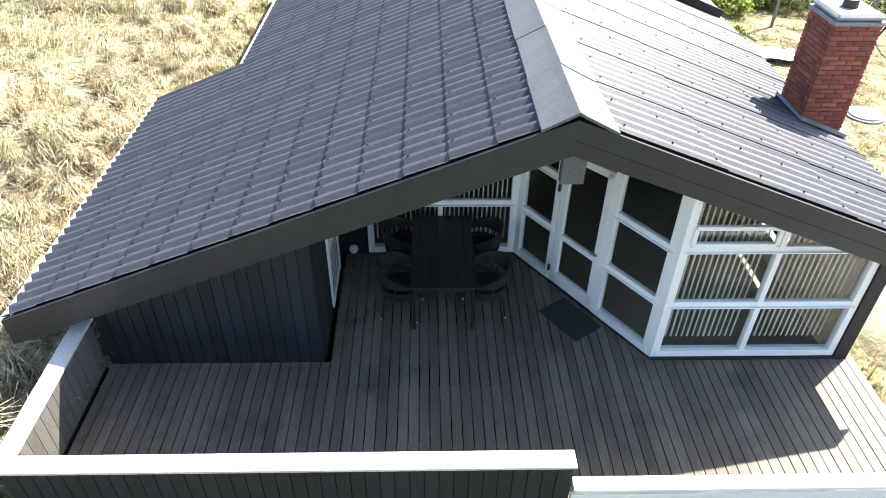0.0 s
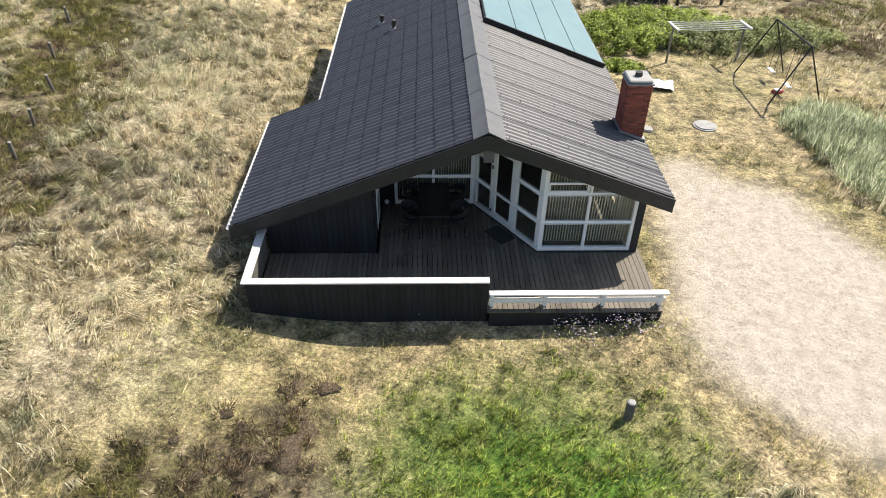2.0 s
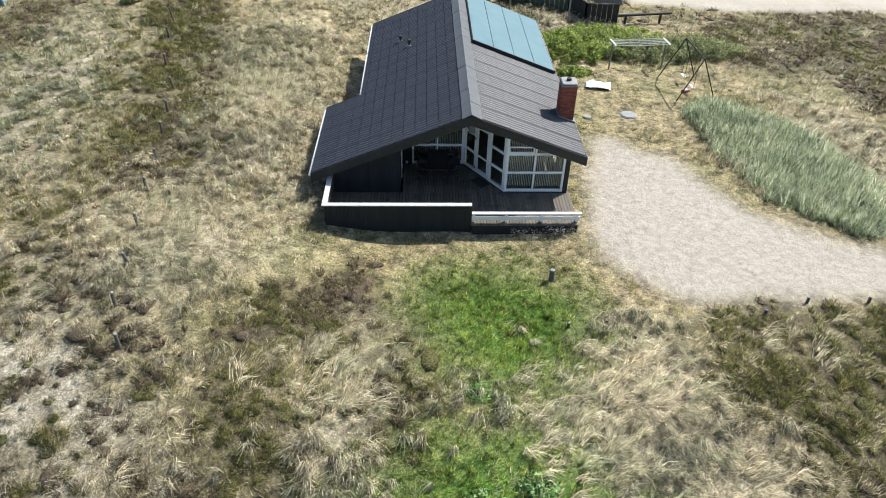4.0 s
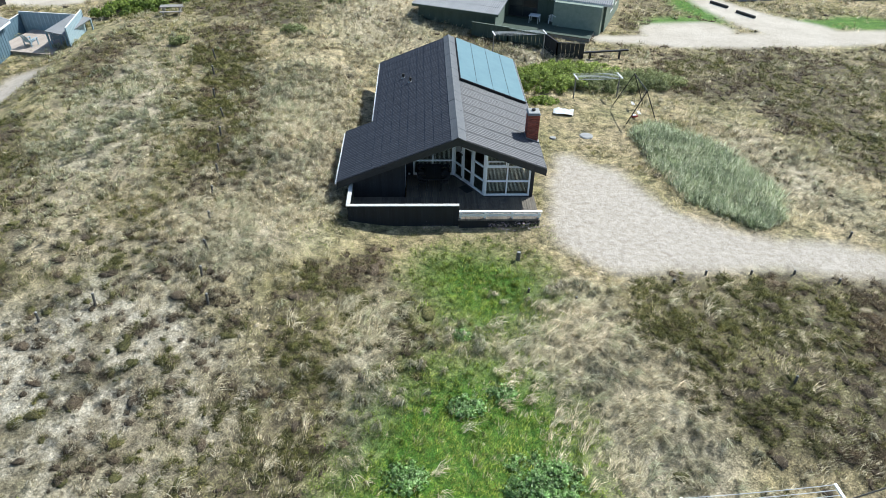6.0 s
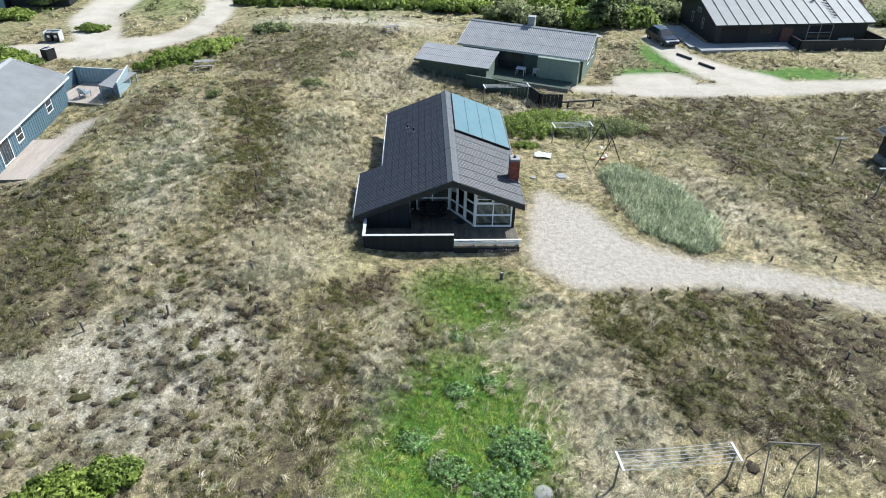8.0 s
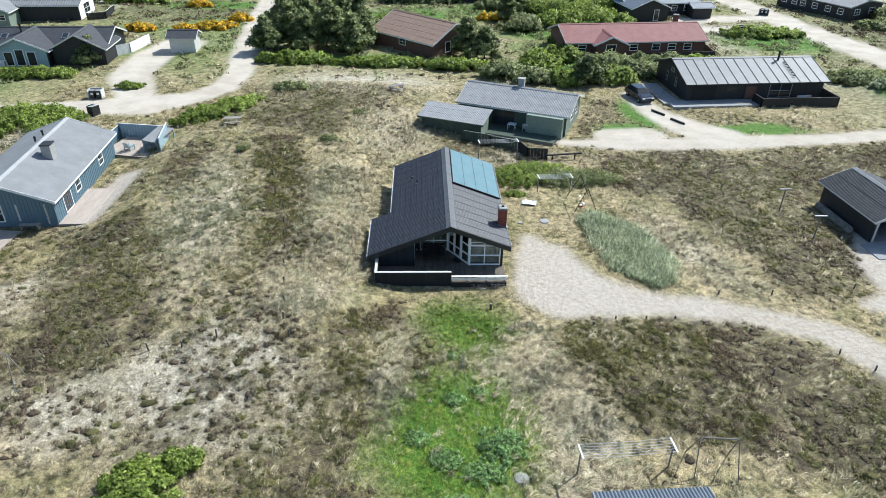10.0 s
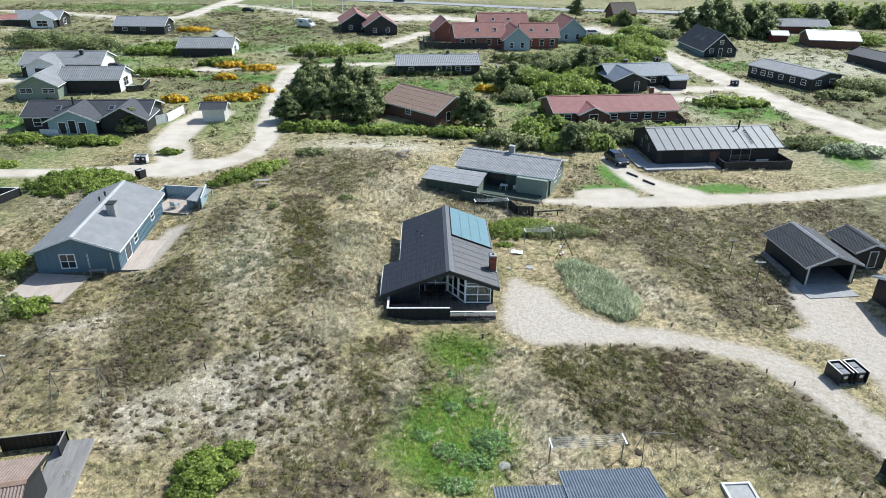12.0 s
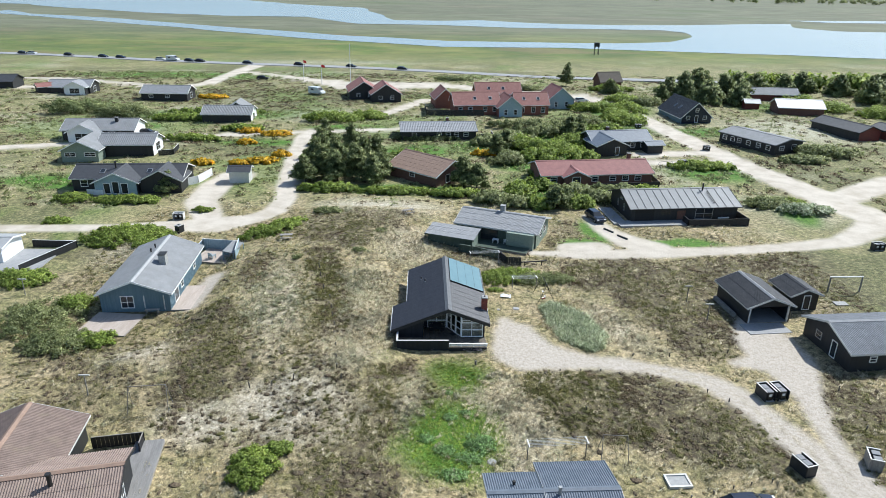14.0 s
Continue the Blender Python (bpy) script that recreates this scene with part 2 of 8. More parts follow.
M["bark"] = surface("grey_brown_bark", (0.06, 0.05, 0.04), (0.11, 0.09, 0.075), 8, 50, 0.95, bump=0.6)
M["stump"] = surface("dark_grey_timber", (0.1, 0.09, 0.08), (0.18, 0.165, 0.145), 8, 50, 0.95, bump=0.5)
M["straw"] = leafy("straw_blades", [(0.0, (0.22, 0.175, 0.095)), (0.25, (0.44, 0.39, 0.255)), (0.7, (0.66, 0.585, 0.425)), (0.92, (0.75, 0.69, 0.535)), (1.0, (0.3, 0.31, 0.14))], 0.3)
M["olive"] = leafy("olive_grass_blades", [(0.0, (0.12, 0.13, 0.03)), (0.5, (0.27, 0.265, 0.085)), (1.0, (0.49, 0.44, 0.25))], 0.3)
M["grass"] = leafy("green_grass_blades", [(0.0, (0.1, 0.18, 0.013)), (0.6, (0.25, 0.355, 0.032)), (1.0, (0.48, 0.5, 0.13))], 0.5)
M["reed"] = leafy("blue_green_reed_blades", [(0.0, (0.13, 0.19, 0.075)), (0.45, (0.33, 0.4, 0.22)), (0.8, (0.6, 0.65, 0.47)), (1.0, (0.8, 0.81, 0.67))], 0.5)
M["heath"] = leafy("brown_heather_sprigs", [(0.0, (0.05, 0.034, 0.02)), (0.45, (0.118, 0.084, 0.05)), (0.78, (0.195, 0.145, 0.09)), (0.92, (0.38, 0.32, 0.21)), (1.0, (0.14, 0.145, 0.045))], 0.35, 0.85, 0.25)
M["weed"] = leafy("pale_green_weed_leaves", [(0.0, (0.12, 0.25, 0.05)), (0.6, (0.25, 0.42, 0.14)), (1.0, (0.5, 0.63, 0.34))], 0.6)
M["heath_dark"] = leafy("dark_heather_sprigs", [(0.0, (0.065, 0.05, 0.033)), (0.5, (0.135, 0.1, 0.066)), (0.9, (0.225, 0.17, 0.12)), (1.0, (0.33, 0.28, 0.2))], 0.35, 0.85, 0.15)
M["moss"] = leafy("olive_crowberry_sprigs", [(0.0, (0.062, 0.072, 0.018)), (0.5, (0.138, 0.142, 0.036)), (1.0, (0.26, 0.235, 0.085))], 0.35, 0.85, 0.25)
M["ochre"] = leafy("ochre_turf_blades", [(0.0, (0.2, 0.155, 0.07)), (0.5, (0.39, 0.31, 0.15)), (1.0, (0.56, 0.47, 0.28))], 0.3)
M["leaf"] = leafy("fresh_green_leaves", [(0.0, (0.14, 0.21, 0.03)), (0.6, (0.28, 0.37, 0.065)), (1.0, (0.46, 0.54, 0.15))], 0.6, 0.7, 0.45)
M["leaf_grey"] = leafy("grey_green_leaves", [(0.0, (0.16, 0.19, 0.07)), (0.6, (0.28, 0.32, 0.13)), (1.0, (0.45, 0.48, 0.26))], 0.6, 0.7, 0.45)
M["needle"] = leafy("dark_pine_needles", [(0.0, (0.1, 0.14, 0.045)), (0.6, (0.21, 0.26, 0.095)), (1.0, (0.4, 0.42, 0.19))], 0.6, 0.7, 0.3)
M["gorse"] = leafy("yellow_broom_flowers", [(0.0, (0.16, 0.2, 0.03)), (0.3, (0.7, 0.42, 0.02)), (1.0, (0.85, 0.56, 0.03))], 0.6)
M["marram"] = leafy("grey_green_marram_blades", [(0.0, (0.22, 0.23, 0.11)), (0.4, (0.45, 0.44, 0.28)), (0.8, (0.72, 0.69, 0.53)), (1.0, (0.3, 0.34, 0.14))], 0.3)
M["lichen_straw"] = leafy("bleached_grey_straw", [(0.0, (0.3, 0.26, 0.18)), (0.4, (0.52, 0.465, 0.36)), (1.0, (0.75, 0.7, 0.585))], 0.3)
M["heath_mound"] = twiggy("brown_heather_twigs", [(0.38, (0.04, 0.03, 0.018)), (0.5, (0.1, 0.076, 0.048)), (0.6, (0.17, 0.13, 0.082)), (0.7, (0.36, 0.3, 0.2))])
M["moss_mound"] = twiggy("olive_crowberry_twigs", [(0.38, (0.028, 0.03, 0.01)), (0.5, (0.09, 0.087, 0.026)), (0.6, (0.17, 0.155, 0.055)), (0.7, (0.34, 0.29, 0.16))])
M["flower"] = leafy("lilac_flowers", [(0.0, (0.45, 0.33, 0.5)), (1.0, (0.75, 0.66, 0.75))], 2.0)


# ---- building helpers ----
rng = np.random.default_rng(7)


def finish(name, bm, material, parent=None, label="", smooth=False):
    me = bpy.data.meshes.new(name)
    bmesh.ops.recalc_face_normals(bm, faces=bm.faces)
    bm.to_mesh(me)
    bm.free()
    for m in material if isinstance(material, (list, tuple)) else [material]:
        me.materials.append(m)
    if smooth:
        me.shade_smooth()
    ob = new(name, me)
    if parent:
        ob.parent = parent
    if label:
        ob["label"] = label
    return ob


def part(name, bm, material, parent, label="", smooth=False):
    """One mesh object under a thing or under a part."""
    return finish(name, bm, material, parent, label, smooth)


def thing(name, label, category, group="", kind="", at=None):
    ob = new(name)
    if at is not None:
        ob.matrix_basis = at
    return tagged(ob, label, category, group, kind)


def box(bm, x0, x1, y0, y1, z0, z1, mi=0):
    v = [bm.verts.new(p) for p in ((x0, y0, z0), (x1, y0, z0), (x1, y1, z0), (x0, y1, z0), (x0, y0, z1), (x1, y0, z1), (x1, y1, z1), (x0, y1, z1))]
    for f in ((3, 2, 1, 0), (4, 5, 6, 7), (0, 1, 5, 4), (1, 2, 6, 5), (2, 3, 7, 6), (3, 0, 4, 7)):
        bm.faces.new([v[i] for i in f]).material_index = mi
    return bm


def bevel(bm, w=0.006):
    bmesh.ops.bevel(bm, geom=list(bm.edges), offset=w, segments=1, affect="EDGES")
    return bm


def beam(bm, p, q, w, d, up=(0, 0, 1)):
    """A bar from p to q; w across, d along the up side."""
    p, q, up = Vector(p), Vector(q), Vector(up)
    a = (q - p).normalized()
    s = a.cross(up)
    s = s.normalized() if s.length > 1e-4 else Vector((1, 0, 0))
    u = s.cross(a).normalized()
    v = []
    for o in (p, q):
        for i, j in ((-1, -1), (1, -1), (1, 1), (-1, 1)):
            v.append(bm.verts.new(o + s * (i * w / 2) + u * (j * d / 2)))
    for f in ((3, 2, 1, 0), (4, 5, 6, 7), (0, 1, 5, 4), (1, 2, 6, 5), (2, 3, 7, 6), (3, 0, 4, 7)):
        bm.faces.new([v[i] for i in f])
    return bm


def slab(bm, pts, vec):
    """A flat outline, given thickness along vec."""
    vec = Vector(vec)
    a = [bm.verts.new(p) for p in pts]
    b = [bm.verts.new(Vector(p) + vec) for p in pts]
    bm.faces.new(a)
    bm.faces.new(b[::-1])
    for i in range(len(a)):
        j = (i + 1) % len(a)
        bm.faces.new((a[j], a[i], b[i], b[j]))
    return bm


def tube(bm, p, q, r0, r1=None, n=10):
    r1 = r0 if r1 is None else r1
    p, q = Vector(p), Vector(q)
    a = (q - p).normalized()
    s = a.cross(Vector((0, 0, 1)))
    s = s.normalized() if s.length > 1e-3 else Vector((1, 0, 0))
    u = s.cross(a)
    rings = []
    for o, r in ((p, r0), (q, r1)):
        rings.append([bm.verts.new(o + (s * math.cos(k * math.tau / n) + u * math.sin(k * math.tau / n)) * r) for k in range(n)])
    for k in range(n):
        bm.faces.new((rings[0][k], rings[0][(k + 1) % n], rings[1][(k + 1) % n], rings[1][k]))
    bm.faces.new(rings[0][::-1])
    bm.faces.new(rings[1])
    return bm


def bms():
    return bmesh.new()


def bulk(name, verts, faces, material, parent=None, smooth=False, normals=None):
    """A mesh out of arrays: verts (n, 3), faces (m, 3 or 4)."""
    me = bpy.data.meshes.new(name)
    k = faces.shape[1]
    me.vertices.add(len(verts))
    me.vertices.foreach_set("co", np.asarray(verts, np.float32).ravel())
    me.loops.add(faces.size)
    me.loops.foreach_set("vertex_index", np.asarray(faces, np.int32).ravel())
    me.polygons.add(len(faces))
    me.polygons.foreach_set("loop_start", np.arange(0, faces.size, k, dtype=np.int32))
    me.update(calc_edges=True)
    me.materials.append(material)
    if smooth:
        me.shade_smooth()
    if normals is not None:
        at = me.attributes.new("custom_normal", "FLOAT_VECTOR", "POINT")
        at.data.foreach_set("vector", np.asarray(normals, np.float32).ravel())
    ob = new(name, me)
    if parent:
        ob.parent = parent
    return ob


# ---- the lie of the land ----
def fbm(x, y, scale, seed=0, octaves=4):
    """Smooth value noise, -1 to 1, over arrays."""
    out, amp, tot = np.zeros_like(x, dtype=float), 1.0, 0.0
    r = np.random.default_rng(seed)
    for _ in range(octaves):
        tab = r.random((64, 64))
        u, v = x / scale + r.random() * 64, y / scale + r.random() * 64
        iu, iv = np.floor(u).astype(int), np.floor(v).astype(int)
        fu, fv = u - iu, v - iv
        fu, fv = fu * fu * (3 - 2 * fu), fv * fv * (3 - 2 * fv)
        a, b = tab[iu % 64, iv % 64], tab[(iu + 1) % 64, iv % 64]
        c, d = tab[iu % 64, (iv + 1) % 64], tab[(iu + 1) % 64, (iv + 1) % 64]
        out += amp * ((a * (1 - fu) + b * fu) * (1 - fv) + (c * (1 - fu) + d * fu) * fv - 0.5) * 2
        tot += amp
        amp, scale = amp * 0.5, scale * 0.5
    return out / tot


def along(x, y, pts):
    """Distance to a track of varying half-width: below 0 on the track."""
    best = np.full(np.shape(x), 1e9)
    for (ax, ay, ar), (bx, by, br) in zip(pts[:-1], pts[1:]):
        dx, dy = bx - ax, by - ay
        t = np.clip(((x - ax) * dx + (y - ay) * dy) / (dx * dx + dy * dy), 0, 1)
        d = np.hypot(x - ax - t * dx, y - ay - t * dy) - (ar + t * (br - ar))
        best = np.minimum(best, d)
    return best


TRACKS = []
TRACKS.append([(6.6, 4.4, 0.9), (7.6, 1.6, 2.5), (8.1, -2.2, 3.6), (10.6, -3.2, 2.6), (14, -4.1, 1.5), (19.6, -5.2, 1.25), (24.8, -7.4, 1.35), (27.3, -10.6, 1.4), (28.6, -14.4, 1.5), (29.9, -18.2, 1.7), (30.4, -24, 1.9), (30.5, -60, 2.3)])
TRACKS.append([(35.2, 4, 2), (34.8, 0, 3), (34.8, -4, 3.1), (34.3, -8, 2.2), (33.9, -11, 1.4), (32.9, -15.4, 1), (32.4, -18.5, 1.1), (32.4, -23, 1.3), (35, -27, 1.6)])
TRACKS.append([(29.5, -4.5, 0.5), (33, -4.5, 2)])
TRACKS.append([(13, 25.2, 0.7), (20, 24.6, 1.5), (30, 25.2, 1.8), (42, 26.4, 1.5), (52, 27.9, 1.6), (61, 30, 1.9), (68, 35, 2.6), (73, 40, 3)])
TRACKS.append([(24.6, 41, 1.2), (25.6, 35, 1.7), (28, 30, 2.6), (31, 27, 3)])
TRACKS.append([(19, 27, 2.2), (23, 27.5, 2)])
TRACKS.append([(55.5, 150, 2.6), (59.5, 118, 2.6), (62.8, 92, 3), (65.5, 73, 3.2), (68.5, 60, 3.6), (71, 48, 4), (73, 40, 4), (78, 27, 4), (86, 5, 4), (95, -30, 4)])
TRACKS.append([(71, 50, 2.5), (80, 56.5, 2.8), (92, 64, 2.8), (125, 80, 3)])
TRACKS.append([(64, 78, 1.5), (52, 76, 1.6), (44, 77, 1.5)])
TRACKS.append([(63, 86, 2), (52, 84, 2), (46, 83, 2)])
TRACKS.append([(-130, 33, 1.2), (-68, 34.2, 1.1), (-50, 34.8, 1.1), (-40, 36, 2.2), (-35, 36.5, 3.2), (-30, 39, 1.7), (-27.2, 43, 1.6), (-26.8, 50, 1.5), (-29, 64, 1.4), (-31, 84, 1.4), (-31.6, 97, 1.5), (-31, 104, 1.8)])
TRACKS.append([(-37.5, 40, 2), (-41, 48, 2.3), (-41, 58, 2.6), (-39, 64, 3.2)])
TRACKS.append([(-110, 82, 1.6), (-72, 92, 1.6), (-50, 100, 1.5), (-31, 104, 1.5), (-10, 108, 1.6), (2, 112, 1.2)])
TRACKS.append([(-190, 192, 2.2), (-157, 191, 2.2), (-131, 189, 2.2), (-105, 180, 2.2), (-87, 170, 2), (-79, 183, 2.4), (-77.5, 217, 2.8), (-75, 240, 3.4)])
TRACKS.append([(-78, 217, 2), (-57.5, 205, 2.2), (-40, 190, 4), (-27, 180, 8), (4, 182, 5), (24, 174, 2.5), (50, 162, 2.5), (55, 150, 2.5)])
TRACKS.append([(-160, 165, 2.5), (-135, 170, 2.5), (-122, 168, 1.2)])
TRACKS.append([(-14, 128, 1.5), (-7, 142, 1.8), (-2, 152, 2)])
TRACKS.append([(55, 150, 2.5), (46, 156, 5), (40, 152, 3)])
TRACKS.append([(-30, 8, 0.6), (-29.5, 16, 0.8)])
HOUSE_SITES = [(-1, 7, 9), (-36, 14, 9), (9, 32, 9), (39.5, 44, 13), (36.8, 7.8, 5), (43, 9.5, 4), (43, 0, 8), (29.7, 63, 14), (-2, 65, 9), (-30, -22, 9), (7, -25, 8), (-55, 57, 13), (-37, 61, 4)]


def level(x, y):
    """Height of the ground, over arrays: soft dunes, flattened under roads and houses, and a flat marsh to the north."""
    x, y = np.asarray(x, float), np.asarray(y, float)
    h = 0.35 * fbm(x, y, 14, 3) + 0.12 * fbm(x, y, 3.0, 4, 3)
    far = np.clip((np.hypot(x, y) - 45) / 60, 0, 1)
    h += far * 1.1 * fbm(x, y, 40, 5)
    flat = np.zeros_like(h)
    for sx, sy, sr in HOUSE_SITES:
        flat = np.maximum(flat, np.clip(1.4 - np.hypot(x - sx, y - sy) / sr, 0, 1))
    for tr in TRACKS:
        flat = np.maximum(flat, np.clip(1 - along(x, y, tr) / 2.5, 0, 1))
    flat = flat * flat * (3 - 2 * flat)
    h = h * (1 - flat) + 0.06 * flat
    # the dune that rises west of the house, and its shoulder to the north
    ease = lambda t: np.clip(t, 0, 1) ** 2 * (3 - 2 * np.clip(t, 0, 1))
    west = ease((x + 31 + 6 * ease((2 - y) / 8)) / 6)
    h += 1.35 * ease((-2.5 - x) / 9) * west * ease((y + 19) / 16) * ease((34 - y) / 14)
    # the ground falls away to the south
    h -= 0.85 * ease((-10.5 - y) / 7) * ease((x + 4) / 8) * ease((25 - x) / 6)
    h += 1.5 * np.exp(-(((x + 10) / 11) ** 2 + ((y - 35) / 11) ** 2))
    h += 2.0 * np.exp(-(((x - 60) / 6) ** 2 + ((y - 44) / 5) ** 2)) * 0.5
    marsh = np.clip((y - 190) / 40, 0, 1)
    return h * (1 - marsh) - 0.6 * marsh


def z_at(x, y):
    return float(level(np.array([x]), np.array([y]))[0])


def blob(x, y, cx, cy, rx, ry, turn=0.0):
    c, s = math.cos(radians(turn)), math.sin(radians(turn))
    u, v = ((x - cx) * c + (y - cy) * s) / rx, (-(x - cx) * s + (y - cy) * c) / ry
    return np.clip(1.5 - np.hypot(u, v), 0, 1)


GREENS = [(-0.2, -16.1, 3.8, 4.6), (36, 29.5, 6, 1.6), (24, 34, 2, 5), (20.5, 29, 2.5, 2.0), (57, 69.5, 9, 6.5), (24, 80, 8, 14), (25, 62, 3, 5), (60, 42, 3, 5), (-75, 60, 8, 3), (-60, 125, 22, 7), (-95, 205, 40, 8), (-40, 92, 10, 3), (-62, 60, 18, 5), (-80, 110, 12, 5), (22, 52, 14, 4), (24, 72, 12, 4), (30, 100, 16, 8), (12, 90, 9, 7), (44, 112, 12, 9), (54, 140, 10, 12), (-4, 86, 8, 6), (-20, 108, 12, 4), (70, 108, 8, 5), (110, 146, 14, 5), (-8, 56, 14, 3)]
# heather in long drifts (x, y, half-width), and in patches
DRIFTS = [
    [(-4.4, -6.0, 0.8), (-5.6, -8.4, 2.6), (-6.9, -12.4, 3.0), (-8.8, -16, 2.7), (-8.9, -21, 3.0), (-8.6, -27, 2.6)],
    [(-17.4, 23, 1.1), (-15.6, 17, 1.1), (-12.6, 5.0, 0.8), (-11.3, 0.6, 0.5)],
    [(-26.9, 6.5, 1.2), (-26.1, 1.6, 2.4), (-24, -3, 3.4), (-22.6, -7, 2.8), (-24.9, -10.5, 2.0)],
    [(9.2, -8.4, 1.5), (13, -11, 3.8), (18, -12, 4.6), (22, -14.5, 4.2), (25, -17.5, 2.8)],
    [(34, 16.5, 3.5), (44, 18.5, 4.5), (54, 20, 5.5), (62, 18, 5)],
    [(19, 17.5, 3.6), (26, 16.5, 6.0), (28.5, 9, 6.0), (29, 3, 4.0), (27.5, -1, 2.0)],
]
HEATHS = [(-17, 30, 2.5, 3.5, 0), (3, 24, 3, 2.5, 0), (38, -14, 4, 9, 0), (-13, 27, 3, 3.5, 0), (-24, 16, 2, 4, 0), (-12, 38, 6, 4.5, 0), (-60, 26, 14, 3, 0), (-50, 88, 14, 8, 0), (-52, 156, 26, 20, 0), (-92, 113, 14, 5, 0), (-120, 200, 40, 8, 0), (-40, 203, 22, 7, 0), (-75, 222, 46, 12, 0), (-18, 162, 16, 9, 0), (-72, 198, 8, 10, 0), (-16, 100, 8, 5, 0), (78, 70, 8, 10, 0), (56, 12, 8, 12, 0), (46, 19, 14, 4.5, 0)]
STRAWS = [(3.9, -10.4, 2.4, 3.8, -15), (-3.6, -11.5, 1.3, 5.0, 0), (6.6, -16.0, 2.4, 5.0, 0), (-8.8, 7, 3.2, 10, 6), (-19.6, 6.5, 3.4, 11, 8), (19.2, 3.6, 2.2, 5.6, 20), (-10, 44, 9, 5, 0), (62, 41, 6, 4, 20), (-44, 27, 5, 6, 0), (-30, 125, 14, 8, 0), (-50, 252, 45, 6, 0), (-60, 212, 22, 5, 0), (95, 110, 20, 14, 0), (-5, 26, 4, 6, 0), (8, 21, 4, 2, 0), (-10.5, -3, 3.6, 4, 0)]
REED = [(12.6, 8.0, 1.2), (14.0, 5.2, 2.4), (14.8, 1.6, 2.6), (15.2, -0.6, 1.5)]


def lichen(x, y):
    """The thin pale ground with round heather cushions south-west of the house."""
    w = 2.2 * fbm(x, y, 5, 15)
    return np.clip(1.3 * np.maximum(np.maximum(blob(x + w, y - w, -14.8, -12.2, 5.6, 5.6), 0.8 * blob(x - w, y + w, -22, -14.2, 4, 2.6)), 0.7 * blob(x - w, y + w, -31.5, -3.5, 3.6, 2.6)), 0, 1)


def cover(x, y):
    """What grows where, over arrays: bare sand, lush green, heather, straw and reeds, each 0 to 1."""
    wob = fbm(x, y, 5, 11) * 1.0 + fbm(x, y, 1.2, 12, 3) * 0.35
    sand = np.zeros_like(x, dtype=float)
    for i, tr in enumerate(TRACKS):
        sand = np.maximum(sand, np.clip(0.5 - (along(x, y, tr) + (0.5 if i < 3 else 0.15) * wob - (0.4 if i > 5 else 0)) / 0.9, 0, 1))
    rut = along(x, y, [(px_, py_, 0.0) for px_, py_, _ in TRACKS[0][5:]])
    sand *= 1 - 0.4 * np.clip(1.2 - np.abs(rut) / 0.3, 0, 1) * np.clip(fbm(x, y, 4, 14) + 0.5, 0, 1)
    green, heath, straw = (np.zeros_like(sand) for _ in range(3))
    for g in GREENS:
        green = np.maximum(green, blob(x + wob, y + wob * 0.7, *g))
    green = np.maximum(green, 0.75 * blob(x + 1.6 * wob, y + wob, 1.0, -6.6, 2.9, 3.2))
    for g in HEATHS:
        heath = np.maximum(heath, blob(x + 1.6 * wob, y - 1.6 * wob, *g))
    for g in DRIFTS:
        heath = np.maximum(heath, np.clip(0.95 - along(x + 1.3 * wob, y - 1.3 * wob, g) / 1.8, 0, 1))
    for g in STRAWS:
        straw = np.maximum(straw, blob(x - wob, y + 1.3 * wob, *g))
    n = 0.6 * fbm(x, y, 9, 21) + 0.7 * fbm(x, y, 24, 23, 2)
    heath = np.clip(heath + 0.45 * np.clip(n * 2.2 - 0.35, 0, 1), 0, 1)
    clump = fbm(x, y, 1.3, 22, 3)
    heath = np.clip(heath * 1.4 * (1.0 + 1.1 * clump), 0, 1)
    out = np.clip((y - 42) / 15, 0, 1) + np.clip((np.abs(x) - 46) / 12, 0, 1)
    out = np.clip(out, 0, 1)
    green = np.maximum(green, out * np.clip(2.2 * fbm(x, y, 17, 41) - 0.4, 0, 0.4))
    heath = np.clip(heath + out * np.clip(2.6 * fbm(x, y, 13, 42) - 0.1, 0, 0.9), 0, 1)
    heath = np.maximum(heath, 0.3 * out)
    green = np.maximum(green, 0.16 * out)
    straw = np.maximum(straw, out * np.clip(2.2 * fbm(x, y, 15, 43) - 0.5, 0, 0.6))
    yard = np.maximum(blob(x, y, 0.2, 5, 4.9, 8.0), blob(x, y, 8.5, 10, 4.5, 4.5))
    sw = lichen(x, y)
    dots = 0.5 * np.clip(10.0 * fbm(x, y, 1.1, 24, 2) - 1.8, 0, 1) * np.clip(sw * 1.5, 0, 1)
    heath *= (1 - green) * (1 - 0.75 * straw) * (1 - np.clip(1.4 * yard, 0, 1)) * (1 - 0.7 * sw)
    heath = np.maximum(heath, dots * (1 - green))
    straw = np.maximum(straw * (1 - np.clip(yard, 0, 0.8)), 0.8 * sw * (1 - dots))
    reed = np.clip(0.6 - (along(x, y, REED) + 0.4 * wob) / 0.7, 0, 1)
    heath *= 1 - reed
    green = np.maximum(green, 0.4 * reed)
    return sand, np.clip(green * 1.3, 0, 1), heath, straw, reed


def short_turf(x, y):
    """Where the grass is trodden short: close round the house, the lawn with the swing and the drive's edges."""
    t = np.maximum(blob(x, y, 0.2, 5.5, 4.7, 7.4), blob(x, y, 8.5, 10, 4.2, 4.2))
    t = np.maximum(t, 0.8 * blob(x, y, -1.2, -4.2, 6.4, 2.5))
    edge = np.clip(1 - along(x, y, TRACKS[0]) / 1.6, 0, 1)
    return np.clip(1.3 * np.maximum(t, edge), 0, 1)


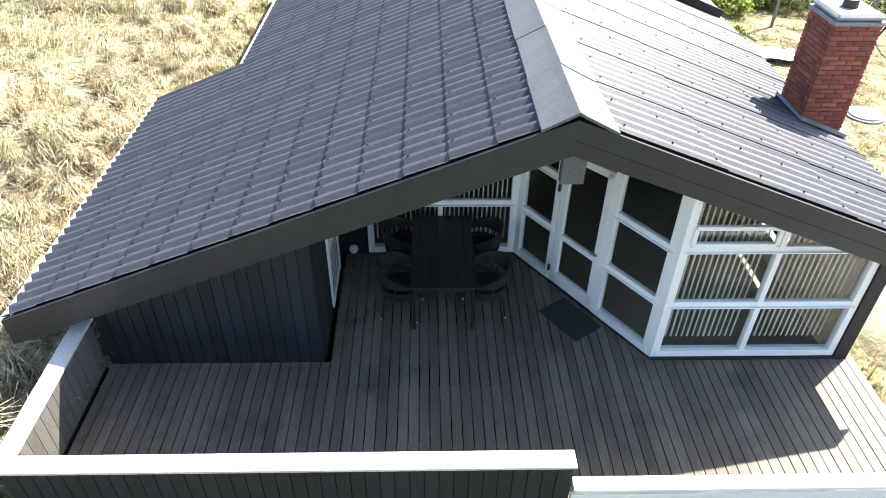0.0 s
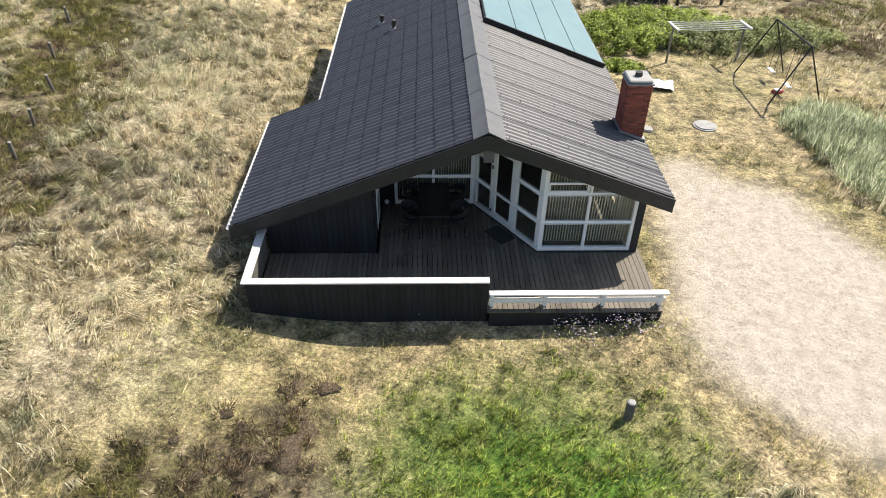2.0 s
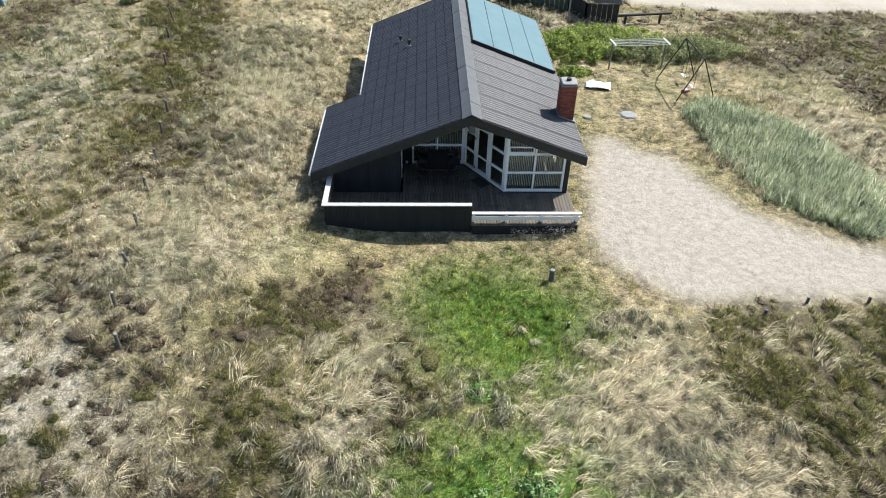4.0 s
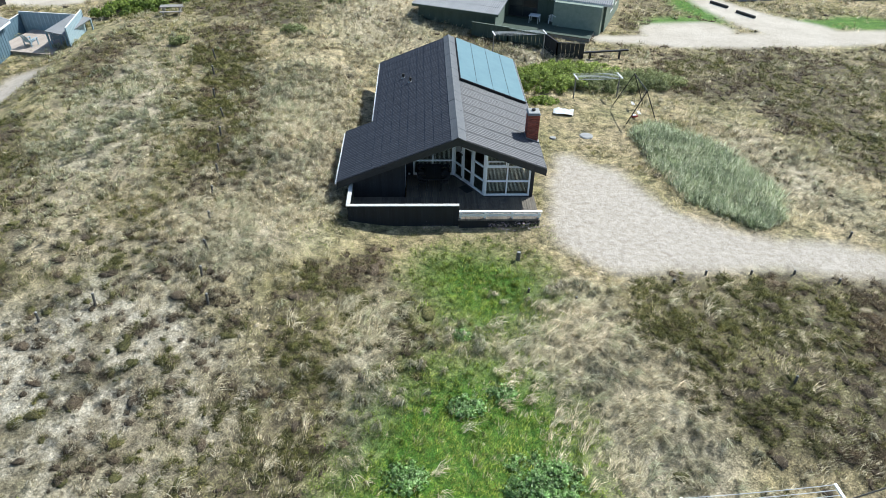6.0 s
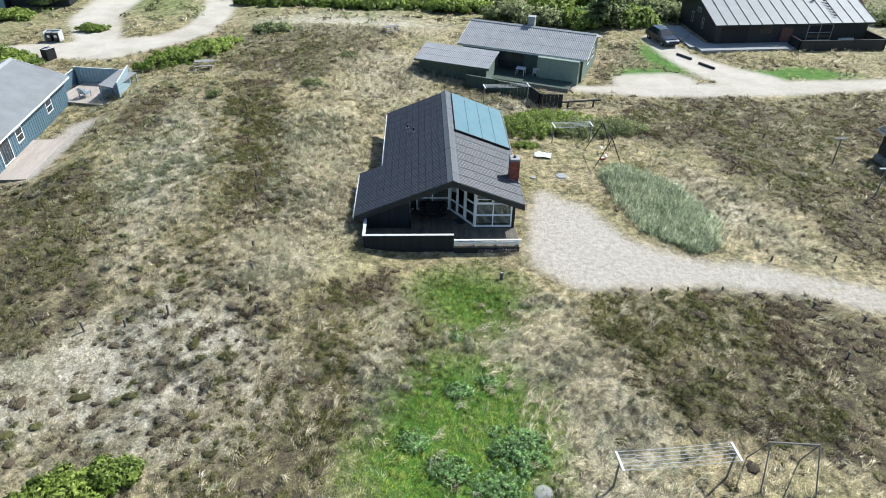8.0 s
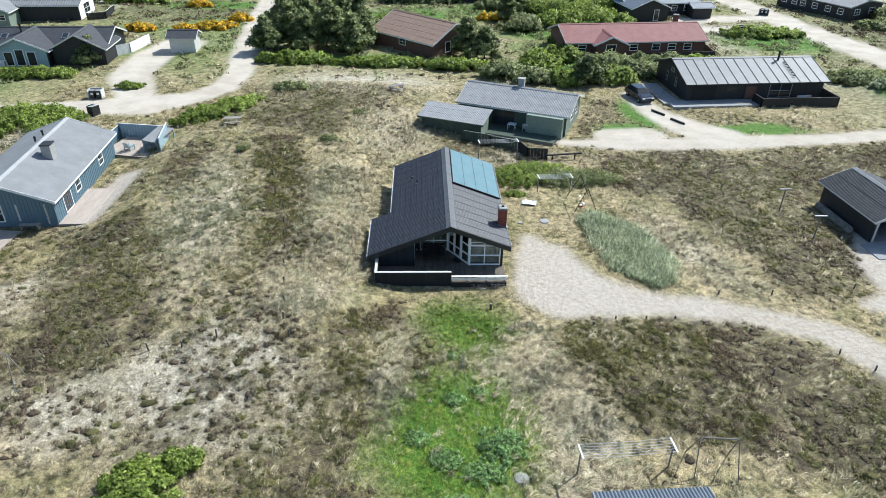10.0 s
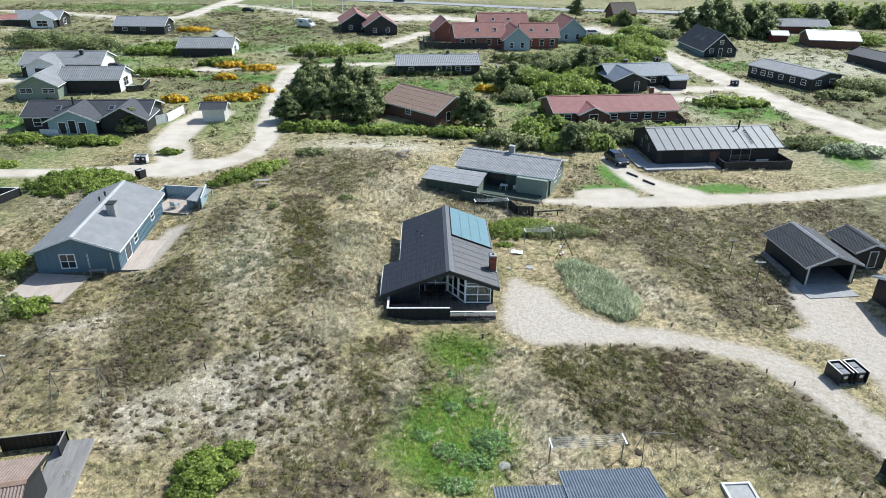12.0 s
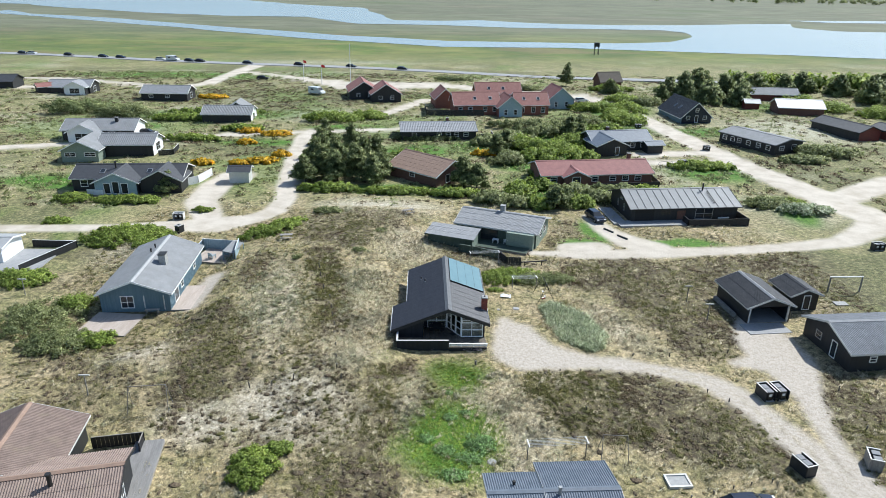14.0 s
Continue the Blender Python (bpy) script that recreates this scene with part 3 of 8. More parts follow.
def spread(lo, hi, fine0, fine1, step, grow):
    """Grid lines: even within fine0..fine1, then wider and wider."""
    mid = list(np.arange(fine0, fine1 + 1e-6, step))
    a, s = fine1, step
    while a < hi:
        s *= grow
        a += s
        mid.append(a)
    a, s, low = fine0, step, []
    while a > lo:
        s *= grow
        a -= s
        low.append(a)
    return np.array(low[::-1] + mid)


def widen(mid, lo, hi, grow=1.13):
    """Carry the outermost grid lines on to lo and hi in ever wider steps."""
    out, step = list(mid), mid[-1] - mid[-2]
    while out[-1] < hi:
        step *= grow
        out.append(out[-1] + step)
    step, low = mid[1] - mid[0], [mid[0]]
    while low[-1] > lo:
        step *= grow
        low.append(low[-1] - step)
    return np.array(low[:0:-1] + out)


gx = widen(spread(-170, 170, -44, 46, 0.5, 1.03), -4500, 4500)
gy = widen(spread(-60, 270, -30, 36, 0.5, 1.025), -400, 4800)
GX, GY = np.meshgrid(gx, gy)
nx, ny = len(gx), len(gy)
fx, fy = GX.ravel(), GY.ravel()
idx = np.arange(nx * ny).reshape(ny, nx)
quads = np.stack([idx[:-1, :-1], idx[:-1, 1:], idx[1:, 1:], idx[1:, :-1]], -1).reshape(-1, 4)


def ground_material():
    m, nt, bs = nodes_of("dune_heath_ground")
    at = nt.nodes.new("ShaderNodeAttribute")
    at.attribute_name = "cover"
    sp = nt.nodes.new("ShaderNodeSeparateColor")
    nt.links.new(at.outputs["Color"], sp.inputs[0])
    rough = noise_of(nt, 1.6, 9, 0.78)
    fib_node = noise_of(nt, 7.0, 7, 0.72).node
    fib_node.inputs["Distortion"].default_value = 1.6
    fib = fib_node.outputs["Fac"]
    mid = noise_of(nt, 0.22, 6, 0.65)
    fine = noise_of(nt, 14.0, 5, 0.7)
    turf = ramp_of(nt, mid, [(0.3, (0.19, 0.185, 0.075)), (0.45, (0.315, 0.27, 0.145)), (0.58, (0.39, 0.315, 0.19)), (0.72, (0.46, 0.39, 0.26))])
    turf = mix_of(nt, 1.0, turf, ramp_of(nt, rough, [(0.39, (0.28, 0.3, 0.24)), (0.49, (0.9, 0.9, 0.86)), (0.59, (1.5, 1.46, 1.4))]), "MULTIPLY")
    heather = ramp_of(nt, rough, [(0.38, (0.055, 0.042, 0.025)), (0.48, (0.12, 0.094, 0.056)), (0.55, (0.16, 0.142, 0.06)), (0.64, (0.37, 0.31, 0.22))])
    lush = ramp_of(nt, rough, [(0.34, (0.04, 0.12, 0.008)), (0.55, (0.1, 0.21, 0.02)), (0.7, (0.24, 0.3, 0.08))])
    pale = ramp_of(nt, rough, [(0.38, (0.28, 0.235, 0.16)), (0.5, (0.5, 0.445, 0.345)), (0.62, (0.67, 0.62, 0.525))])
    sandy = ramp_of(nt, noise_of(nt, 3.2, 8, 0.72), [(0.3, (0.35, 0.298, 0.238)), (0.46, (0.445, 0.388, 0.32)), (0.6, (0.52, 0.463, 0.392))])
    peb = ramp_of(nt, noise_of(nt, 12.0, 6, 0.78), [(0.55, (1, 1, 1)), (0.64, (0.58, 0.55, 0.49))])
    ge = nt.nodes.new("ShaderNodeNewGeometry")
    xyz = nt.nodes.new("ShaderNodeSeparateXYZ")
    nt.links.new(ge.outputs["Position"], xyz.inputs[0])
    # gravel on the drive, plain sand on the tracks to the north
    plain = add(nt, "ShaderNodeMapRange")
    for k, v in zip((1, 2), (14.0, 30.0)):
        plain.inputs[k].default_value = v
    nt.links.new(xyz.outputs[1], plain.inputs[0])
    gravel = mix_of(nt, ramp_of(nt, noise_of(nt, 0.5, 4, 0.6), [(0.34, (0, 0, 0)), (0.52, (1, 1, 1))]), sandy, mix_of(nt, 1.0, sandy, peb, "MULTIPLY"))
    smooth_sand = ramp_of(nt, noise_of(nt, 0.3, 5, 0.55), [(0.35, (0.45, 0.39, 0.31)), (0.6, (0.57, 0.51, 0.425))])
    sandy = mix_of(nt, plain.outputs[0], gravel, smooth_sand)
    col = mix_of(nt, at.outputs["Alpha"], turf, pale)
    col = mix_of(nt, sp.outputs[2], col, heather)
    col = mix_of(nt, sp.outputs[1], col, lush)
    col = mix_of(nt, 1.0, col, ramp_of(nt, fib, [(0.36, (0.42, 0.42, 0.4)), (0.5, (0.95, 0.95, 0.95)), (0.64, (1.5, 1.48, 1.45))]), "MULTIPLY")
    col = mix_of(nt, 1.0, col, ramp_of(nt, fine, [(0.3, (0.5, 0.5, 0.49)), (0.7, (1.4, 1.4, 1.38))]), "MULTIPLY")
    sandy = mix_of(nt, 1.0, sandy, ramp_of(nt, fine, [(0.3, (0.93, 0.93, 0.93)), (0.7, (1.05, 1.05, 1.05))]), "MULTIPLY")
    col = mix_of(nt, sp.outputs[0], col, sandy)
    # the wide marsh: long bands of green, ochre and grey
    band = noise_of(nt, 0.009, 7, 0.62, (0.55, 1.0, 1.0))
    small = noise_of(nt, 0.05, 7, 0.7, (0.7, 1.0, 1.0))
    marsh = ramp_of(nt, band, [(0.3, (0.06, 0.11, 0.018)), (0.42, (0.105, 0.15, 0.028)), (0.47, (0.17, 0.175, 0.05)), (0.53, (0.095, 0.135, 0.03)), (0.6, (0.165, 0.145, 0.06)), (0.7, (0.09, 0.13, 0.035))])
    marsh = mix_of(nt, 1.0, marsh, ramp_of(nt, small, [(0.34, (0.72, 0.76, 0.72)), (0.5, (0.97, 0.97, 0.95)), (0.66, (1.28, 1.22, 1.15))]), "MULTIPLY")
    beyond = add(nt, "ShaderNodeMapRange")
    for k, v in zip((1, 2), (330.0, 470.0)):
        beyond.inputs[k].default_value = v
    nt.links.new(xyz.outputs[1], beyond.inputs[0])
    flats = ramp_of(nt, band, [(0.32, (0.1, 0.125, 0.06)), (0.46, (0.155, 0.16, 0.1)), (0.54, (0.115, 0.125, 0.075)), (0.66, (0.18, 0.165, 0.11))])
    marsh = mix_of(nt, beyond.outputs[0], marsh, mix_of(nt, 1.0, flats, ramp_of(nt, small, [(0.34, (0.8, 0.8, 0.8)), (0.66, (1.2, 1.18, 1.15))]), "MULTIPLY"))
    fade = add(nt, "ShaderNodeMapRange")
    for k, v in zip((1, 2), (238.0, 292.0)):
        fade.inputs[k].default_value = v
    nt.links.new(xyz.outputs[1], fade.inputs[0])
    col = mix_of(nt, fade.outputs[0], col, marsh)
    nt.links.new(col, bs.inputs["Base Color"])
    bs.inputs["Roughness"].default_value = 0.95
    b = add(nt, "ShaderNodeBump", Strength=0.8, Distance=0.2)
    calm = add(nt, "ShaderNodeMapRange")
    for k, v in zip((3, 4), (0.8, 0.6)):
        calm.inputs[k].default_value = v
    nt.links.new(sp.outputs[0], calm.inputs[0])
    nt.links.new(calm.outputs[0], b.inputs["Strength"])
    nt.links.new(rough, b.inputs["Height"])
    nt.links.new(b.outputs[0], bs.inputs["Normal"])
    return m


M["ground"] = ground_material()
ground = bulk("ground", np.stack([fx, fy, level(fx, fy)], 1), quads, M["ground"], smooth=True)
sand, green, heath, straw, reed = cover(fx, fy)
straw *= 0.55 + 0.45 * np.clip(1.5 * lichen(fx, fy) + (fy > 44), 0, 1)
att = ground.data.attributes.new("cover", "FLOAT_COLOR", "POINT")
att.data.foreach_set("color", np.stack([sand, green, heath, straw], 1).astype(np.float32).ravel())
tagged(ground, "dune heath with straw grass, heather and sandy tracks", "ground", kind="structure")


# ---- plants ----
def blades(name, x, y, per, height, width, material, label, category, lay=0.5, fan=0.8, root=0.08, stray=0.7):
    """Tufts of slim blades fanning out of a root; lay: how far the wind has combed them over, in slow swirls."""
    n = len(x) * per
    z = level(x, y)
    bx, by, bz = np.repeat(x, per), np.repeat(y, per), np.repeat(z, per)
    size = np.repeat(rng.uniform(0.55, 1.45, len(x)), per)
    swirl = np.repeat(2.8 * fbm(x, y, 3.0, 51, 3) - 0.6 + rng.normal(0, stray, len(x)), per) + rng.normal(0, 0.4, n)
    a = rng.uniform(0, math.tau, n)
    r = np.sqrt(rng.random(n)) * root * size
    h = height * size * rng.uniform(0.55, 1.15, n)
    f, k = fan * rng.uniform(0.1, 1.0, n), lay * rng.uniform(0.5, 1.4, n)
    d = np.stack([np.cos(a) * f + np.cos(swirl) * k, np.sin(a) * f + np.sin(swirl) * k, np.ones(n)], 1)
    d /= np.linalg.norm(d, axis=1, keepdims=True)
    o = np.stack([bx + np.cos(a) * r, by + np.sin(a) * r, bz - 0.02], 1)
    s = np.stack([-d[:, 1], d[:, 0], np.zeros(n)], 1)
    s /= np.linalg.norm(s, axis=1, keepdims=True) + 1e-9
    w = (width * rng.uniform(0.6, 1.35, n))[:, None] / 2
    q = np.stack([o - s * w, o + s * w, o + d * h[:, None]], 1)
    down = np.cross(q[:, 1] - q[:, 0], q[:, 2] - q[:, 0])[:, 2] < 0
    q[down] = q[down][:, [1, 0, 2]]
    v = q.reshape(-1, 3)
    nr = np.stack([np.cos(a) * 0.5, np.sin(a) * 0.5, np.ones(n)], 1) + rng.normal(0, 0.28, (n, 3))
    nr /= np.linalg.norm(nr, axis=1, keepdims=True)
    return tagged(bulk(name, v, np.arange(3 * n).reshape(-1, 3), material, normals=np.repeat(nr, 3, 0)), label, category, kind="stuff")


def leaves_at(c, nrm, size, stretch=1.5):
    """Pointed leaves: centres, facing and sizes to verts and faces."""
    n = len(c)
    t = np.cross(nrm, rng.normal(size=(n, 3)))
    t /= np.linalg.norm(t, axis=1, keepdims=True) + 1e-9
    u = np.cross(nrm, t)
    s = size[:, None]
    v = np.stack([c - t * s * stretch / 2 + u * s * 0.6, c - t * s * stretch / 2 - u * s * 0.6, c + t * s * stretch / 2], 1).reshape(-1, 3)
    return v, np.arange(3 * n).reshape(-1, 3)


def foliage(name, c, nrm, soft, size, stretch, material, parent=None):
    """A cloud of leaves that catches the light as a soft mass: soft gives each leaf's shading direction."""
    v, f = leaves_at(c, nrm, size, stretch)
    soft = soft + np.array([0, 0, 0.5]) + rng.normal(0, 0.4, soft.shape)
    soft /= np.linalg.norm(soft, axis=1, keepdims=True)
    return bulk(name, v, f, material, parent, normals=np.repeat(soft, 3, 0))


def crown_points(n, lumps, flat=0.75):
    """Points, facings and outward directions over a cloud of lumps (x, y, z, r)."""
    lumps = np.array(lumps)
    pick = rng.choice(len(lumps), n, p=lumps[:, 3] ** 2 / (lumps[:, 3] ** 2).sum())
    d = rng.normal(size=(n, 3))
    d[:, 2] = np.abs(d[:, 2]) * 1.1 - 0.35
    d /= np.linalg.norm(d, axis=1, keepdims=True)
    reach = np.clip(rng.normal(0.82, 0.24, (n, 1)), 0.1, 1.35)
    c = lumps[pick, :3] + d * lumps[pick, 3:4] * reach * np.array([1, 1, flat])
    nrm = d + rng.normal(size=(n, 3)) * 0.8 + np.array([0, 0, 0.4])
    mass = (c - lumps[:, :3].mean(0)) / (np.ptp(lumps[:, :3], axis=0) + lumps[:, 3].max())
    soft = 0.45 * d + mass * 1.3
    return c, nrm / np.linalg.norm(nrm, axis=1, keepdims=True), soft


def scatter(x0, x1, y0, y1, density):
    n = int((x1 - x0) * (y1 - y0) * density)
    return rng.uniform(x0, x1, n), rng.uniform(y0, y1, n)


def clear_of_houses(x, y):
    ok = ~((x > -5.6) & (x < 4.2) & (y > -2.0) & (y < 14.5))
    for cx, cy, w, d, turn in FOOTPRINTS:
        c, s = math.cos(radians(turn)), math.sin(radians(turn))
        u, v = (x - cx) * c + (y - cy) * s, -(x - cx) * s + (y - cy) * c
        ok &= ~((np.abs(u) < w / 2 + 0.2) & (np.abs(v) < d / 2 + 0.2))
    return ok


FOOTPRINTS = [(-36.2, 14, 15, 8.4, 93), (-37.6, 4.0, 5.4, 5, -6), (-30.9, 10.4, 2.6, 6.6, 3), (-28.5, 24.5, 6, 4, 0), (9.4, 32.6, 13, 8.5, -23), (5, 28, 8, 4, -23), (39.5, 44, 19, 11, 5), (36.8, 7.8, 6.4, 8, 5), (43.4, 9.3, 4, 4, 5), (44, 0, 12, 8, 5), (17.9, -21.0, 2.0, 1.6, 2), (-31, -22, 12, 12, 0), (7.2, -25, 10.4, 8.2, 2), (-55, 57, 20, 9, 3)]


def cushions(name, x, y, rad, per, leaf, mat, label, tall=0.65, stretch=1.8):
    """Low cushions of sprigs."""
    n = len(x)
    d = rng.normal(size=(n, per, 3))
    d[..., 2] = np.abs(d[..., 2])
    d /= np.linalg.norm(d, axis=-1, keepdims=True)
    c = np.stack([x, y, level(x, y)], 1)[:, None] + d * rad[:, None, None] * np.array([1, 1, tall]) * rng.uniform(0.55, 1.1, (n, per, 1))
    nrm = d + rng.normal(size=d.shape) * 0.6
    nrm /= np.linalg.norm(nrm, axis=-1, keepdims=True)
    ob = foliage(name, c.reshape(-1, 3), nrm.reshape(-1, 3), d.reshape(-1, 3), rng.uniform(0.7, 1.3, n * per) * leaf, stretch, mat)
    return tagged(ob, label, name.replace("_", " "), kind="stuff")


def sprigs(name, x, y, rad, per, width, mat, label, tall=0.65):
    """The short fine shoots that stand out of low cushions."""
    n = len(x)
    d = rng.normal(size=(n, per, 3))
    d[..., 2] = np.abs(d[..., 2]) * 0.9 + 0.1
    d /= np.linalg.norm(d, axis=-1, keepdims=True)
    flat = np.array([1, 1, tall])
    c = np.stack([x, y, level(x, y)], 1)[:, None]
    o = c + d * rad[:, None, None] * flat * rng.uniform(0.7, 1.0, (n, per, 1))
    ln = np.clip(0.45 * rad, 0.06, 0.13)[:, None, None] * rng.uniform(0.6, 1.4, (n, per, 1))
    tip = o + (d + rng.normal(0, 0.55, d.shape) + np.array([0, 0, 0.35])) * ln
    s = np.cross(tip - o, rng.normal(size=d.shape))
    s /= np.linalg.norm(s, axis=-1, keepdims=True) + 1e-9
    w = width * rng.uniform(0.6, 1.4, (n, per, 1)) / 2
    q = np.stack([o - s * w, o + s * w, tip], 2).reshape(-1, 3, 3)
    soft = d.reshape(-1, 3) + np.array([0, 0, 0.3]) + rng.normal(0, 0.25, (n * per, 3))
    soft /= np.linalg.norm(soft, axis=1, keepdims=True)
    wrong = (np.cross(q[:, 1] - q[:, 0], q[:, 2] - q[:, 0]) * soft).sum(1) < 0
    q[wrong] = q[wrong][:, [1, 0, 2]]
    ob = bulk(name, q.reshape(-1, 3), np.arange(3 * n * per).reshape(-1, 3), mat, normals=np.repeat(soft, 3, 0))
    return tagged(ob, label, name.replace("_", " "), kind="stuff")


def domes(name, x, y, rad, mat, label, tall=0.65, seg=7):
    """Rounded uneven cushions lying on the ground."""
    n = len(x)
    a = np.arange(seg) * math.tau / seg
    d = [(math.cos(e) * math.cos(t), math.cos(e) * math.sin(t), math.sin(e)) for e in np.radians([-14, 22, 56]) for t in a] + [(0, 0, 1)]
    d = np.array(d)
    oval = np.clip(1 + rng.normal(0, 0.28, (n, 1, 2)), 0.55, 1.7)
    lump = 1 + rng.normal(0, 0.2, (n, len(d), 1))
    v = d[None] * lump * (rad[:, None, None] * np.array([1, 1, tall]))
    v[..., :2] *= oval
    v += np.stack([x, y, level(x, y)], 1)[:, None]
    k = np.arange(seg)
    f = []
    for r in range(2):
        p, q = r * seg + k, r * seg + (k + 1) % seg
        f += [np.stack([p, q, q + seg], 1), np.stack([p, q + seg, p + seg], 1)]
    f.append(np.stack([2 * seg + k, 2 * seg + (k + 1) % seg, np.full(seg, 3 * seg)], 1))
    f = np.concatenate(f)
    faces = (f[None] + (np.arange(n) * len(d))[:, None, None]).reshape(-1, 3)
    return tagged(bulk(name, v.reshape(-1, 3), faces, mat, smooth=True), label, name.replace("_", " "), kind="stuff")


def tussocks(name, x, y, per, length, width, material, label, comb=0.7):
    """Tufts of long grass bent over by the wind: each blade rises, arches and falls to one side."""
    n = len(x) * per
    size = np.repeat(rng.uniform(0.6, 1.4, len(x)), per)
    way = np.repeat(2.8 * fbm(x, y, 3.0, 51, 3) - 0.9 + rng.normal(0, 0.45, len(x)), per) + rng.normal(0, comb, n)
    a, r = rng.uniform(0, math.tau, n), np.sqrt(rng.random(n)) * 0.13 * size
    o = np.stack([np.repeat(x, per) + np.cos(a) * r, np.repeat(y, per) + np.sin(a) * r, np.repeat(level(x, y), per) - 0.02], 1)
    ln = (length * size * rng.uniform(0.55, 1.15, n))[:, None]
    h = np.stack([np.cos(way), np.sin(way), np.zeros(n)], 1)
    up = np.array([0, 0, 1.0])
    rise, fall = rng.uniform(0.28, 0.5, (n, 1)), rng.uniform(-0.22, 0.14, (n, 1))
    mid = o + ln * (h * rng.uniform(0.16, 0.34, (n, 1)) + up * rise)
    tip = mid + ln * (h * rng.uniform(0.4, 0.62, (n, 1)) + up * fall)
    s = np.cross(h, up) * (width * rng.uniform(0.6, 1.3, (n, 1)) / 2)
    v = np.stack([o - s, o + s, mid - s * 0.9, mid + s * 0.9, tip], 1).reshape(-1, 3)
    f = np.array([[0, 1, 3], [0, 3, 2], [2, 3, 4]])
    faces = (f[None] + (np.arange(n) * 5)[:, None, None]).reshape(-1, 3)
    nr = up + h * 0.35 + np.stack([np.cos(a), np.sin(a), np.zeros(n)], 1) * 0.35 + rng.normal(0, 0.25, (n, 3))
    nr /= np.linalg.norm(nr, axis=1, keepdims=True)
    return tagged(bulk(name, v, faces, material, normals=np.repeat(nr, 5, 0)), label, "grass", kind="stuff")


NEAR = (-18, 18, -16, 20)


def meadow():
    # straw and olive grass, dense round the house and thinner away from it
    for near, (x0, x1, y0, y1), dens, k, per in ((True, NEAR, 50.0, 1.0, 14), (False, (-48, 50, -34, 44), 15.0, 1.15, 12)):
        x, y = scatter(x0, x1, y0, y1, dens)
        if not near:
            far = ~((x > NEAR[0]) & (x < NEAR[1]) & (y > NEAR[2]) & (y < NEAR[3]))
            x, y = x[far], y[far]
        s, g, h, st, r = cover(x, y)
        sw = lichen(x, y)
        patchy = np.clip(0.6 + 2.2 * fbm(x, y, 0.9, 33, 2), 0.04, 1)
        keep = (rng.random(len(x)) < patchy * (1 - s * 1.25) * (1 - 0.8 * g) * (1 - 0.4 * h) * (0.75 + 0.5 * st) * (1 - 0.55 * sw)) & clear_of_houses(x, y)
        x, y, st, g, h, sw = x[keep], y[keep], st[keep], g[keep], h[keep], sw[keep]
        low = short_turf(x, y) > rng.random(len(x))
        dry = rng.random(len(x)) < 0.62 - 0.45 * blob(x, y, -20, 9, 6, 9) + 0.5 * st - 0.6 * g - 0.3 * h + 0.75 * fbm(x, y, 5, 31) + 0.7 * fbm(x, y, 18, 32, 2) - 0.12 * (x < -7)
        tall = (st > 0.3) & (sw < 0.3)
        wd = 0.017 if near else 0.027
        for sel, nm, mt, hh, pp, ly, lab in (
                (low & dry, "turf_grass", M["ochre"], 0.09, per, 0.4, "short trodden ochre turf"),
                (low & ~dry, "turf_grass", M["olive"], 0.09, per, 0.4, "short trodden olive green turf"),
                (~low & dry & ~tall, "straw_grass", M["straw"], 0.27, per, 0.75, "dry straw-coloured dune grass"),
                (~low & dry & tall, "straw_grass", M["straw"], 0.24, per, 0.9, "dry straw-coloured grass between the tufts"),
                (~low & ~dry, "olive_grass", M["olive"], 0.23, per, 0.5, "olive green and yellow dune grass")):
            if sel.sum():
                blades(nm, x[sel], y[sel], pp, hh * k, wd, mt, lab, "grass", ly, 1.0, 0.12 if near else 0.18)
    # the short turf close before the terrace, and its greener strip in the shade
    x, y = scatter(-9, 7.5, -9, -1.85, 42)
    s, g, h, st, r = cover(x, y)
    keep = (rng.random(len(x)) < short_turf(x, y) * (1 - s * 1.2)) & clear_of_houses(x, y)
    x, y = x[keep], y[keep]
    lush = rng.random(len(x)) < 0.25 + 0.7 * fbm(x, y, 1.6, 37, 3) + 0.6 * (y > -2.9)
    for sel, mt, lab in ((lush, M["grass"], "short green turf before the terrace"), (~lush, M["ochre"], "short ochre turf before the terrace")):
        blades("turf_grass", x[sel], y[sel], 13, 0.085, 0.014, mt, lab, "grass", 0.4, 1.0, 0.12)
    # lush grass
    x, y = scatter(-7, 8, -26, -1, 60)
    s, g, h, st, r = cover(x, y)
    keep = (rng.random(len(x)) < g * 0.9) & clear_of_houses(x, y)
    x, y = x[keep], y[keep]
    blades("green_grass", x, y, 12, 0.2, 0.02, M["grass"], "lush bright green grass", "grass", 0.5)
    # reeds
    x, y = scatter(10, 23, -5, 11, 46)
    r = cover(x, y)[4]
    keep = rng.random(len(x)) < r * 1.2
    x, y = x[keep], y[keep]
    blades("reeds", x, y, 20, 0.5, 0.03, M["reed"], "pale blue-green reeds standing thick in a hollow", "reeds", 0.3, 1.2, 0.16, 2.2)
    # long wind-combed tufts
    x, y = scatter(-46, 48, -32, 42, 5.0)
    x2, y2 = scatter(-14, 7, -14, 16, 6.0)
    x, y = np.concatenate([x, x2]), np.concatenate([y, y2])
    s, g, h, st, r = cover(x, y)
    li = lichen(x, y)
    some = np.clip(0.22 + 0.9 * fbm(x, y, 2.2, 36, 3), 0, 0.6)
    ok = (rng.random(len(x)) < np.clip(np.maximum(st * 1.2 * (1 - 0.6 * li), some), 0, 1) * (1 - np.clip(s * 2, 0, 1)) * (1 - 0.85 * g) * (1 - 0.75 * h) * (1 - r)) & clear_of_houses(x, y) & (short_turf(x, y) < 0.35)
    x, y, li = x[ok], y[ok], li[ok]
